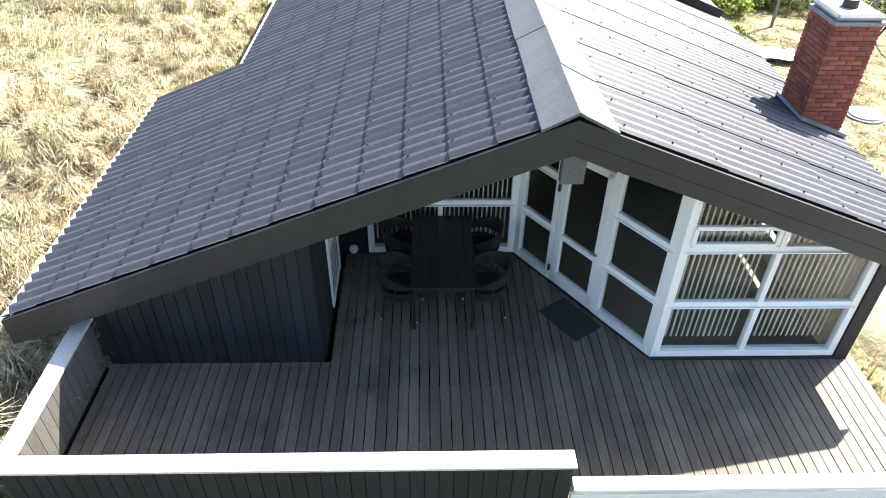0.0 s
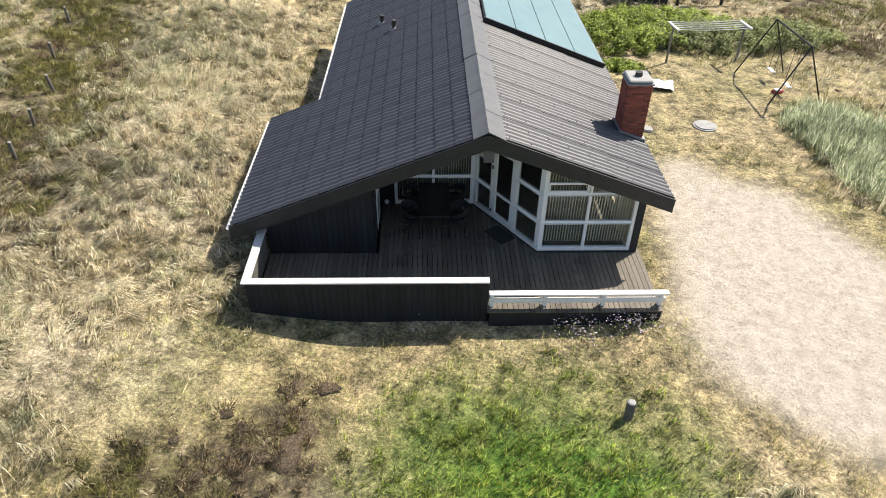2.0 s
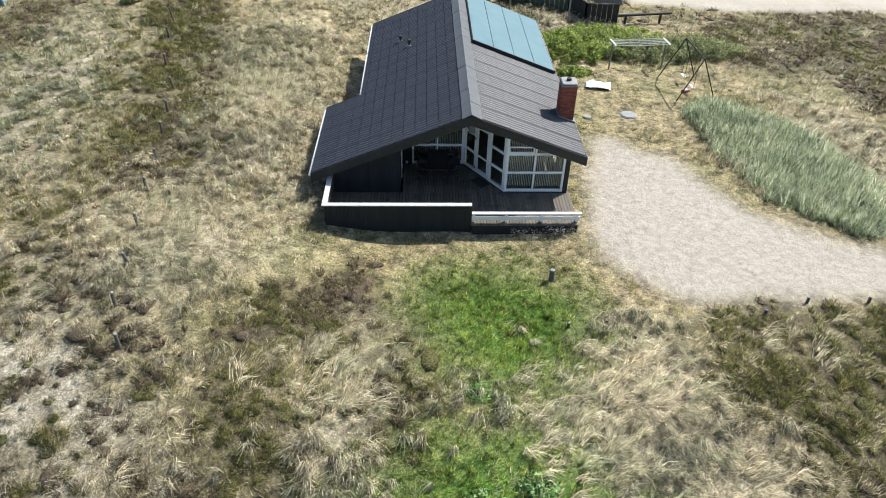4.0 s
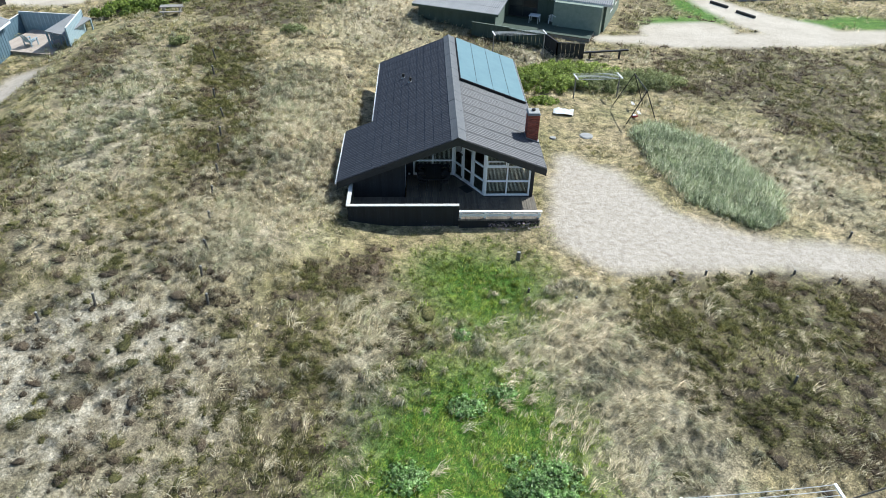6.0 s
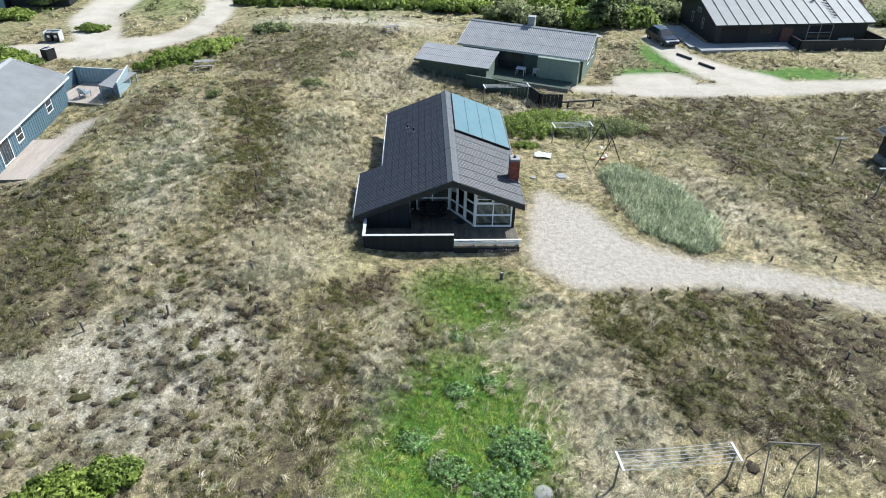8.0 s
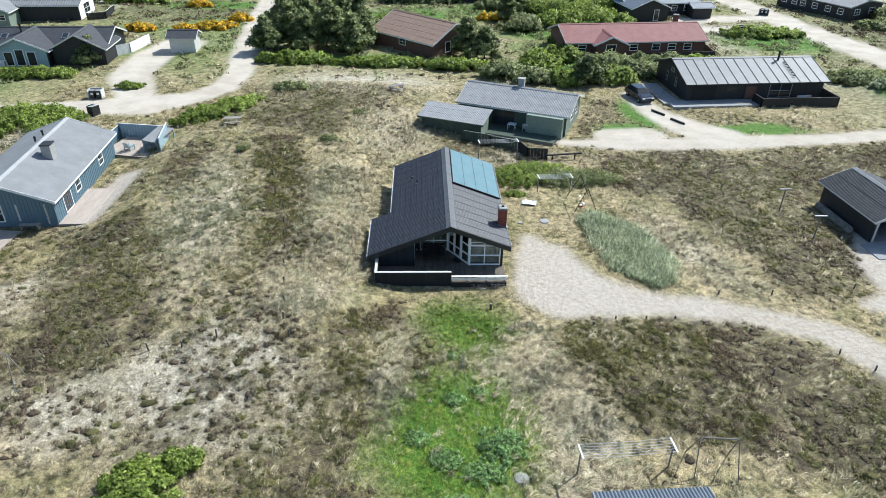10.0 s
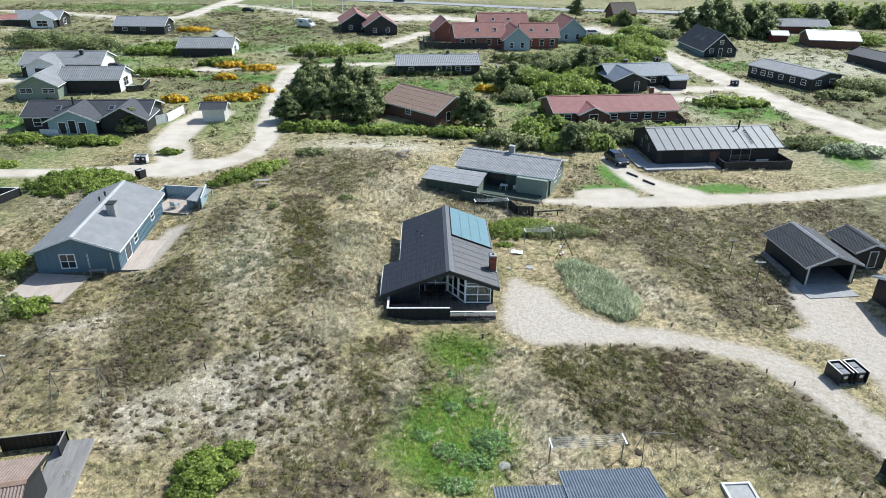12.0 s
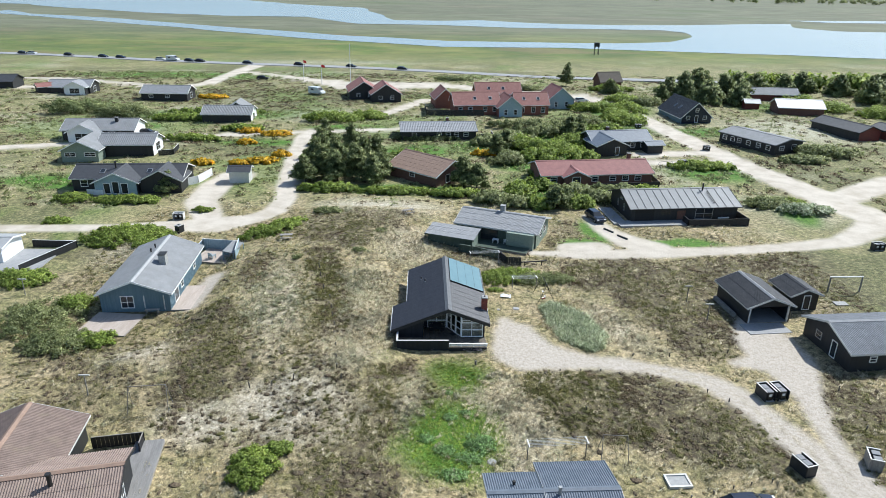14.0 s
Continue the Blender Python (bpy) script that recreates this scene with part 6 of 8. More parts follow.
def cottage(name, label, cx, cy, yaw, L, W, he, hr, wall, roof, trim="white", waves=0.0, seams=0.0, holes=(), stack=None, over=0.4, group="", gable=None, ridge_cap=None, base=None, cat="house", open_end=False):
    """A gabled house with its ridge along local x: walls, roof slopes, barge boards, windows, doors and a chimney."""
    z = z_at(cx, cy) if base is None else base
    h = thing(name, label, cat, group, at=pose(cx, cy, z, 0, 0, yaw))
    hw, hl, t = W / 2, L / 2, 0.15
    k = (hr - he) / (hw + over)
    we = he + k * over - 0.12
    wr = hr - 0.12
    gm = gable or wall
    part("wall", slab(bms(), [(-hl, -hw, -0.6), (hl, -hw, -0.6), (hl, -hw, we), (-hl, -hw, we)], (0, t, 0)), M[wall], h)
    part("wall", slab(bms(), [(-hl, hw, -0.6), (hl, hw, -0.6), (hl, hw, we), (-hl, hw, we)], (0, -t, 0)), M[wall], h)
    if open_end:
        part("gable_wall", slab(bms(), [(-hl, -hw + t, we - 0.15), (-hl, hw - t, we - 0.15), (-hl, hw - t, we), (-hl, 0, wr), (-hl, -hw + t, we)], (t, 0, 0)), M[gm], h)
        for py in (-hw + t + 0.1, hw - t - 0.1):
            part("post", box(bms(), -hl, -hl + 0.15, py - 0.1, py + 0.1, -0.4, we - 0.15), M[trim], h)
    for sx in (1,) if open_end else (-1, 1):
        part("gable_wall", slab(bms(), [(sx * hl, -hw + t, -0.6), (sx * hl, hw - t, -0.6), (sx * hl, hw - t, we), (sx * hl, 0, wr), (sx * hl, -hw + t, we)], (-sx * t, 0, 0)), M[gm], h)
    x0, x1 = -hl - over, hl + over
    for sy in (-1, 1):
        roof_plane(h, x0, x1, (sy * (hw + over), he), (0, hr), roof, waves, seams)
        for sx in (x0, x1):
            bm = bms()
            d = 0.03 if sx > 0 else -0.03
            slab(bm, [(sx, sy * (hw + over), he - 0.18), (sx, 0, hr - 0.18), (sx, 0, hr + 0.05), (sx, sy * (hw + over), he + 0.05)], (d, 0, 0))
            part("barge_board", bm, M[trim], h)
        bm = box(bms(), x0, x1, sy * (hw + over) - 0.02, sy * (hw + over) + 0.02, he - 0.17, he - 0.02)
        part("fascia", bm, M[trim], h)
    bm = bms()
    slab(bm, [(x0, -0.24, hr - 0.24 * k + 0.06), (x0, 0, hr + 0.09), (x0, 0.24, hr - 0.24 * k + 0.06), (x0, 0.24, hr - 0.24 * k), (x0, -0.24, hr - 0.24 * k)], (x1 - x0, 0, 0))
    part("ridge_cap", bm, M[ridge_cap or roof], h)
    for side, s, w, z0, z1, *rest in holes:
        kind = rest[0] if rest else "window"
        opening(h, kind, side, s, w, z0, z1, L, W, rest[1] if len(rest) > 1 else "white", rest[2] if len(rest) > 2 else "glass_far")
    if stack:
        sx, sy, sh, smat = stack
        zr = hr - abs(sy) * k
        c = part("chimney", box(bms(), sx - 0.32, sx + 0.32, sy - 0.32, sy + 0.32, zr - 0.5, zr + sh), M[smat], h)
        part("cap", bevel(box(bms(), sx - 0.38, sx + 0.38, sy - 0.38, sy + 0.38, zr + sh, zr + sh + 0.1), 0.02), M["cement"], c)
        part("flue", tube(bms(), (sx, sy, zr + sh + 0.08), (sx, sy, zr + sh + 0.25), 0.1, 0.1, 10), M["dark_steel"], c)
    return h


def pipe_on(h, x, y, z0, z1, r=0.1, mat="dark_steel"):
    p = part("flue_pipe", tube(bms(), (x, y, z0), (x, y, z1), r, r, 12), M[mat], h)
    part("cowl", tube(bms(), (x, y, z1 - 0.02), (x, y, z1 + 0.1), r * 1.4, r * 1.2, 12), M[mat], p)


def row(side, xs, w, z0, z1):
    return [(side, x, w, z0, z1) for x in xs]


def skylight(h, x, sy, he, hr, W, over=0.4, f=0.5):
    hw = W / 2 + over
    k = (hr - he) / hw
    y = sy * hw * f
    z = hr - abs(y) * k
    m = Matrix.Translation((x, y, z)) @ Matrix.Rotation(math.atan(k) * (1 if sy < 0 else -1), 4, "X")
    bm = box(bms(), -0.45, 0.45, -0.6, 0.6, 0, 0.09)
    bm.transform(m)
    s = part("skylight", bm, M["steel"], h)
    bm = box(bms(), -0.36, 0.36, -0.5, 0.5, 0.092, 0.1)
    bm.transform(m)
    part("pane", bm, M["glass_far"], s)


def platform(name, label, cx, cy, w, d, turn, h, mat, boards=0.0):
    """A low deck of boards on the ground."""
    z = z_at(cx, cy)
    p = thing(name, label, "deck", kind="structure", at=pose(cx, cy, z, 0, 0, turn))
    if not boards:
        part("slab", box(bms(), -w / 2, w / 2, -d / 2, d / 2, -0.4, h), M[mat], p)
        return p
    n = int(w / boards)
    for i in range(n):
        x = -w / 2 + i * w / n
        part("board", box(bms(), x + 0.006, x + w / n - 0.006, -d / 2, d / 2, h - 0.04, h + rng.normal(0, 0.003)), M[mat], p)
    part("frame", box(bms(), -w / 2, w / 2, -d / 2 + 0.05, d / 2 - 0.05, -0.4, h - 0.05), M["old_wood"], p)
    return p


def board_fence(name, label, pts, h, mat, cap=None, base=None):
    """A close fence through the points: upright boards, posts and a capping."""
    f = thing(name, label, "fence")
    for (ax, ay), (bx, by) in zip(pts[:-1], pts[1:]):
        a, b = Vector((ax, ay, 0)), Vector((bx, by, 0))
        run = (b - a).length
        u = (b - a) / run
        z = (z_at(ax, ay) + z_at(bx, by)) / 2 if base is None else base
        n = max(2, int(run / 0.32))
        for i in range(n):
            p, q = a + u * (run * i / n + 0.008), a + u * (run * (i + 1) / n - 0.008)
            bm = bms()
            beam(bm, (*((p + q) / 2).xy, z - 0.2), (*((p + q) / 2).xy, z + h + rng.normal(0, 0.006)), 0.03, (q - p).length, u)
            part("board", bm, M[mat], f)
        for o in (a, b):
            part("post", box(bms(), o.x - 0.05, o.x + 0.05, o.y - 0.05, o.y + 0.05, z - 0.3, z + h + 0.02), M[mat], f)
        bm = bms()
        beam(bm, (*a.xy, z + h + 0.035), (*b.xy, z + h + 0.035), 0.09, 0.03)
        part("capping", bm, M[cap or mat], f)
    return f


# west: the grey-blue house
bh = cottage("blue_house", "grey-blue timber house with a pale grey felt roof", -36.2, 14.0, 93, 14.2, 7.8, 2.35, 3.96, "blue_wood", "roof_felt", holes=[("l", 0.9, 1.5, 0.45, 2.0), ("l", -1.0, 0.12, 0.5, 2.0, "window"), ("l", -3.2, 0.1, 0.2, 2.0, "window"), ("f", -4.6, 1.6, 0.2, 2.0, "door", "white"), ("f", -2.2, 1.1, 0.8, 1.9), ("f", 3.4, 1.1, 0.8, 1.9)], stack=None, ridge_cap="roof_white")
for i in range(26):
    y_ = -3.75 + i * 0.3
    zt_ = 2.46 + (3.84 - 2.46) * (1 - abs(y_) / 3.9)
    if not (0.05 < y_ < 1.75):
        part("batten", box(bms(), -7.125, -7.1, y_ - 0.025, y_ + 0.025, -0.3, zt_), M["blue_wood"], bh)
for i in range(40):
    x_ = -6.9 + i * 0.35
    part("batten", box(bms(), x_ - 0.025, x_ + 0.025, -3.925, -3.9, -0.3, 2.3), M["blue_wood"], bh)
c = part("chimney", box(bms(), -1.15, -0.15, -1.95, -1.15, 2.8, 4.55), M["cement"], bh, "grey-brown rendered chimney")
part("cap", bevel(box(bms(), -1.21, -0.09, -2.01, -1.09, 4.55, 4.65), 0.02), M["dark_steel"], c)
pipe_on(bh, 3.6, 0.7, 3.4, 4.1, 0.09)
pipe_on(bh, 2.2, 0.8, 3.4, 4.05, 0.09)
platform("wooden_terrace", "pale weathered timber terrace before the blue house", -37.6, 4.0, 5.6, 5.0, -6, 0.16, "pine_deck", 0.18)
platform("wooden_terrace", "pale weathered timber terrace beside the blue house", -30.9, 10.4, 2.6, 6.6, 3, 0.16, "pine_deck", 0.18)
platform("wooden_terrace", "pale timber terrace inside a blue board fence", -31.0, 23.0, 5.4, 4.6, -12, 0.3, "pine_deck", 0.18)
board_fence("blue_fence", "pale blue board fence round a terrace", [(-33.9, 26.0), (-28.6, 25.2), (-28.0, 20.9)], 1.5, "pale_blue", "white")
board_fence("blue_fence", "pale blue board fence round a terrace", [(-33.9, 26.0), (-34.2, 20.6)], 1.5, "blue_wood", "white")
lean = thing("bike_shelter", "small lean-to with a grey roof against the blue fence", "shelter", at=pose(-28.9, 23.3, 0, 0, 0, 84))
roof_plane(lean, -2.0, 2.0, (-0.75, 1.5), (0.75, 1.75), "roof_felt", thick=0.06)
for sx in (-1.9, 1.9):
    for sy in (-0.7, 0.7):
        part("post", box(bms(), sx - 0.05, sx + 0.05, sy - 0.05, sy + 0.05, -0.2, 1.58 + sy * 0.12), M["pale_blue"], lean)

# north: the green house and its annex
gh = cottage("green_house", "dark green timber house with a pale corrugated roof", 9.4, 32.6, -23, 12.2, 7.4, 2.3, 3.6, "green_wood", "roof_grey", "white_old", waves=0.177, gable="sage_wood", holes=[("f", 2.2, 0.9, 0.2, 2.0, "door", "green_wood", "green_wood"), ("r", -0.9, 1.3, 0.9, 2.0), ("r", 1.4, 1.3, 0.9, 2.0), ("f", -1.0, 2.6, 0.3, 2.1, "window", "far_black")])
c = part("chimney", box(bms(), -0.6, 0.1, 0.2, 0.8, 3.0, 4.4), M["cement"], gh, "grey rendered chimney")
part("cap", bevel(box(bms(), -0.66, 0.16, 0.14, 0.86, 4.4, 4.5), 0.02), M["cement"], c)
part("bay_wall", box(bms(), 1.9, 5.9, -4.7, -3.7, -0.4, 2.2), M["sage_wood"], gh)
an = thing("annex", "low green annex with a pale corrugated lean-to roof", "shed", at=pose(1.6, 28.3, 0, 0, 0, -23))
roof_plane(an, -3.8, 3.8, (-1.6, 1.9), (1.7, 2.55), "roof_grey", waves=0.177)
part("wall", box(bms(), -3.4, 3.4, -1.2, -1.05, -0.5, 1.85), M["green_wood"], an)
part("wall", box(bms(), -3.4, -3.25, -1.05, 1.4, -0.5, 1.9), M["green_wood"], an)
part("wall", box(bms(), 3.25, 3.4, -1.05, 1.4, -0.5, 1.9), M["sage_wood"], an)
part("wall", box(bms(), -3.4, 3.4, 1.4, 1.55, -0.5, 2.4), M["green_wood"], an)
part("fascia", box(bms(), -3.8, 3.8, -1.66, -1.62, 1.72, 1.9), M["green_wood"], an)
platform("wooden_terrace", "dark green stained terrace before the green house", 8.0, 27.4, 9.5, 2.8, -23, 0.25, "green_wood", 0.2)
board_fence("green_fence", "dark green close board fence", [(2.4, 25.6), (5.2, 24.3), (7.9, 23.0)], 1.1, "green_wood", "sage_wood")
board_fence("green_fence", "dark green close board fence", [(7.9, 23.0), (8.6, 20.9), (10.6, 20.7)], 1.2, "far_black")
lb = thing("timber_rail", "low dark timber rail on short posts", "rail", at=pose(12.4, 21.0, 0.1, 0, 0, 9))
part("beam", bevel(box(bms(), -1.9, 1.9, -0.09, 0.09, 0.38, 0.5), 0.01), M["far_black"], lb)
for x in (-1.2, 1.2):
    part("post", box(bms(), x - 0.06, x + 0.06, -0.06, 0.06, -0.2, 0.38), M["far_black"], lb)

# north-east: the long black house with a seamed roof
kh = cottage("black_house", "long black timber house with a grey standing-seam roof", 39.4, 44.1, 5, 18.0, 9.6, 2.35, 4.1, "far_black", "roof_seam", "far_black", seams=1.35, holes=[("f", -3.2, 1.5, 1.2, 2.0, "window", "far_black"), ("f", -0.6, 1.6, 0.2, 1.9, "door", "far_black", "brown_brick"), ("f", 3.3, 3.0, 0.3, 2.1, "window", "steel"), ("l", -1.4, 0.5, 0.9, 2.1, "window", "steel"), ("l", 1.4, 0.5, 0.9, 2.1, "window", "steel"), ("l", 0.0, 1.0, 2.4, 2.9, "window", "steel")], over=0.5)
# porch shade put on the front wall as a thin black panel
part("porch", box(bms(), -8.4, -5.2, -4.83, -4.79, 0.1, 2.2), M["tyre"], kh, "thin black panel standing in for the shade of a porch")
pipe_on(kh, 4.6, -0.7, 3.5, 5.0, 0.13)
for i in range(6):
    part("roof_step", box(bms(), 4.9, 5.3, -1.5 - i * 0.55, -1.38 - i * 0.55, 3.76 - i * 0.18 - 0.02, 3.86 - i * 0.18), M["dark_steel"], kh)
platform("paved_terrace", "grey paved terrace along the black house", 36.0, 38.0, 15.0, 2.6, 5, 0.2, "paving")
platform("paved_terrace", "grey paved terrace at the gable of the black house", 28.6, 41.5, 2.2, 8.0, 5, 0.2, "paving")
board_fence("black_fence", "black board fence round a corner terrace", [(39.6, 36.6), (49.6, 37.3), (49.2, 42.4)], 1.15, "far_black")
board_fence("black_fence", "black board fence round a corner terrace", [(39.6, 36.6), (39.4, 38.6)], 1.15, "far_black")
gs = thing("garden_sofa", "white cushioned garden sofa on the corner terrace", "sofa", at=pose(46.6, 40.3, 0.1, 0, 0, 5))
part("seat", bevel(box(bms(), -1.0, 1.0, -0.4, 0.4, 0.15, 0.5), 0.05), M["plastic_white"], gs)
part("backrest", bevel(box(bms(), -1.0, 1.0, 0.4, 0.6, 0.15, 0.95), 0.05), M["plastic_white"], gs)
part("frame", box(bms(), -0.95, 0.95, -0.35, 0.55, -0.1, 0.15), M["dark_steel"], gs)

# east: garage, shed and house
ga = cottage("garage", "open-fronted black timber garage with a dark corrugated roof", 36.8, 7.9, 95, 7.0, 5.2, 2.1, 3.25, "far_black", "roof_dark", "white_old", waves=0.177, cat="garage", ridge_cap="roof_grey", open_end=True)
part("floor", box(bms(), -3.45, 3.3, -2.4, 2.4, -0.3, 0.03), M["paving"], ga, "grey concrete floor")
wp = thing("woodpile", "stacked firewood logs along the garage wall", "firewood", at=pose(33.75, 8.2, 0.05, 0, 0, 95))
for i in range(26):
    for j in range(3):
        a = tube(bms(), (-2.4 + i * 0.185, 0.0, 0.1 + j * 0.16), (-2.4 + i * 0.185 + rng.normal(0, 0.02), 0.4, 0.1 + j * 0.16), 0.085, 0.08, 7)
        part("log", a, M["old_wood"], wp)
sh = cottage("garden_shed", "black timber shed with a dark roof and a white door", 42.6, 9.4, 95, 4.0, 3.4, 2.1, 2.95, "far_black", "roof_dark", "white_old", waves=0.177, holes=[("l", -0.3, 0.95, 0.1, 2.0, "door", "white")], cat="shed")
eh = cottage("east_house", "black timber house with a grey corrugated roof", 46.1, -1.8, 4, 12.0, 7.8, 2.2, 3.7, "far_black", "roof_grey", "white_old", waves=0.177, holes=[("f", -3.6, 0.8, 1.0, 1.7), ("f", 0.5, 1.3, 0.9, 1.9), ("l", -1.2, 0.9, 0.1, 2.0, "door", "white"), ("l", 1.4, 1.0, 0.9, 1.8, "window", "steel")])
platform("paved_terrace", "grey concrete paving before the garage", 36.2, 2.9, 5.0, 2.4, 5, 0.07, "paving")

# south: the roofs nearest the camera's end
s1 = cottage("brown_house", "house with a weathered brown corrugated roof", -34.2, -20.9, 97, 7.6, 8.0, 2.3, 3.9, "far_black", "roof_brown", "white_old", waves=0.177, holes=[("r", -2.6, 0.8, 0.9, 1.8)], ridge_cap="roof_tan")
s2 = cottage("brown_wing", "wing with a weathered brown corrugated roof and an iron flue", -29.4, -24.9, 12, 9.8, 5.4, 2.6, 3.6, "far_black", "roof_brown", "far_black", waves=0.177, holes=[("r", -0.6, 1.1, 0.4, 1.9)], ridge_cap="roof_tan")
pipe_on(s2, 0.6, -1.0, 3.0, 4.2, 0.16)
platform("wooden_terrace", "grey weathered timber terrace beside the brown house", -24.8, -21.4, 2.3, 9.0, 8, 0.3, "grey_deck", 0.16)
board_fence("black_fence", "black slatted windbreak fence beside the brown house", [(-29.8, -17.7), (-25.9, -17.0), (-25.7, -18.4)], 1.1, "far_black", "old_wood")
s3 = cottage("south_house", "house with a blue-grey corrugated roof", 9.05, -24.9, 2, 4.9, 7.2, 1.98, 2.8, "far_black", "roof_blue", "steel", waves=0.177)
pipe_on(s3, -1.75, -0.4, 2.5, 3.3, 0.12, "steel")
s4 = cottage("south_wing", "lower wing with a blue-grey corrugated roof", 4.15, -25.1, 2, 3.5, 4.6, 2.2, 2.77, "far_black", "roof_blue", "steel", waves=0.177)
pipe_on(s4, 0.0, 0.9, 2.4, 2.85, 0.1)

# further off
cottage("red_roof_house", "long brown brick house with a faded red roof", 29.7, 63.4, 6, 21.5, 9.0, 2.3, 3.9, "brown_brick", "roof_red", "white_old", holes=row("f", (-8.5, -3.5, -0.5, 3, 5.5, 8), 1.3, 0.9, 1.9), stack=(8.0, 1.0, 1.2, "brown_brick"))
dg = cottage("red_roof_dormer", "gabled porch with a faded red roof", 25.6, 59.5, 96, 4.5, 4.6, 2.2, 3.4, "brown_brick", "roof_red", "white", holes=[("l", 0, 1.6, 0.1, 2.2, "door")], cat="porch")
board_fence("black_fence", "black board fence before the red-roofed house", [(30.5, 57.2), (42.0, 58.6), (42.2, 65.0)], 1.0, "far_black")
cottage("tan_roof_house", "brick house with a tan brown roof among pines", -1.6, 64.6, -44, 12.5, 9.6, 2.1, 4.4, "brown_brick", "roof_tan", "white", waves=0.3, holes=[("r", -1.5, 1.2, 0.4, 2.0, "door"), ("r", 1.6, 1.2, 0.9, 2.0), ("f", 0, 1.4, 0.9, 1.9)])
cottage("grey_long_house", "long black house with a pale grey roof", 0.6, 102.0, 5, 18.0, 9.0, 2.2, 3.7, "far_black", "roof_grey", "far_black", waves=0.4, holes=row("f", (-6, 0, 2.2, 4.2, 6.5), 1.2, 0.9, 1.9), stack=(2.5, 0.5, 0.9, "brown_brick"))
board_fence("black_fence", "black board fence of a side terrace", [(10.2, 98.8), (14.2, 99.2), (14.0, 103.0)], 1.2, "far_black", "white")
for nm, cx, cy, yw, L_, W_ in (("red_gable_house", -22.5, 157.0, 100, 12.0, 9.0), ("red_gable_house", -15.0, 150.0, 100, 9.0, 9.0)):
    cottage(nm, "black gabled house with a red tiled roof and white barge boards", cx, cy, yw, L_, W_, 2.5, 5.6, "far_black", "roof_tile", "white", holes=[("l", -1.8, 1.1, 0.9, 2.1), ("l", 1.8, 1.1, 0.9, 2.1)], group="red gabled houses")
lab = "brick holiday building with a red tiled roof"
h1 = cottage("holiday_building", lab, 11.8, 131.5, 8, 13.0, 8.0, 2.7, 5.8, "orange_brick", "roof_tile", "white", holes=row("f", (-4.8, -2.0, 2.2, 5.0), 1.2, 0.8, 2.2), group="holiday buildings")
skylight(h1, -0.5, -1, 2.7, 5.8, 8.0)
skylight(h1, 4.0, -1, 2.7, 5.8, 8.0)
h2 = cottage("holiday_building", lab, 20.4, 153.5, 4, 14.0, 8.0, 2.7, 5.8, "orange_brick", "roof_tile", "white", group="holiday buildings")
skylight(h2, -3.0, -1, 2.7, 5.8, 8.0)
skylight(h2, 1.5, -1, 2.7, 5.8, 8.0)
h3 = cottage("holiday_building", lab, 28.0, 134.5, 4, 9.5, 8.0, 2.7, 5.8, "orange_brick", "roof_tile", "white", holes=row("f", (-2.8, 0.4, 3.2), 1.2, 0.5, 2.2), group="holiday buildings")
skylight(h3, -2.2, -1, 2.7, 5.8, 8.0)
skylight(h3, 2.0, -1, 2.7, 5.8, 8.0)
cottage("holiday_building", "brick holiday building with a pale blue gable", 21.0, 129.6, 98, 8.0, 7.0, 2.6, 5.8, "orange_brick", "roof_tile", "white", gable="pale_blue", holes=[("l", -1.4, 1.0, 0.6, 2.1), ("l", 1.4, 1.0, 0.6, 2.1)], group="holiday buildings")
cottage("holiday_building", "brick holiday building with a pale blue gable", 37.6, 144.0, 98, 10.0, 8.0, 2.6, 6.2, "orange_brick", "roof_tile", "white", gable="pale_blue", holes=[("l", -1.6, 1.0, 0.6, 2.1), ("l", 1.6, 1.0, 0.6, 2.1)], group="holiday buildings")
cottage("holiday_building", lab, 3.0, 142.0, 98, 9.0, 6.0, 2.6, 5.6, "orange_brick", "roof_tile", "white", group="holiday buildings")
board_fence("black_fence", "black board fence beside the holiday buildings", [(-2.5, 137.5), (-2.0, 126.0), (5.0, 124.8), (14, 125.5)], 1.6, "far_black")
db = cottage("dark_blue_house", "dark blue gabled house with a black tiled roof and white windows", 71.4, 127.5, 95, 15.0, 8.6, 1.4, 5.6, "blue_wood", "roof_dark", "white", waves=0.4, gable="car_dark", holes=[("l", 0, 1.0, 0.1, 2.1, "door"), ("l", -2.4, 1.1, 0.9, 2.0), ("l", 2.4, 1.1, 0.9, 2.0), ("l", 0, 1.0, 3.0, 4.0)])
skylight(db, 1.0, 1, 1.4, 5.6, 8.6)
skylight(db, -2.0, 1, 1.4, 5.6, 8.6)
e1h = cottage("grey_roof_house", "long dark blue house with a grey felt roof and white windows", 77.0, 92.6, -64, 15.5, 9.4, 2.4, 3.3, "far_black", "roof_felt", "roof_felt", holes=row("f", (-6.2, -3.9, -2.0, 0.6, 3.4, 6.0), 1.2, 0.8, 1.9) + [("r", -2.4, 1.6, 0.8, 1.9), ("r", 1.8, 1.6, 0.8, 1.9)])
cottage("red_house", "dark red timber house with a pale metal roof", 112.0, 160.0, -6, 15.0, 7.0, 2.3, 4.0, "red_wood", "roof_felt", "white")
cottage("pale_roof_house", "brown brick house with a pale metal roof", 107.5, 134.6, -10, 12.5, 8.4, 2.3, 4.2, "brown_brick", "roof_white", "white", holes=[("r", -1.5, 1.1, 0.9, 2.0), ("r", 1.5, 1.1, 0.9, 2.0)])
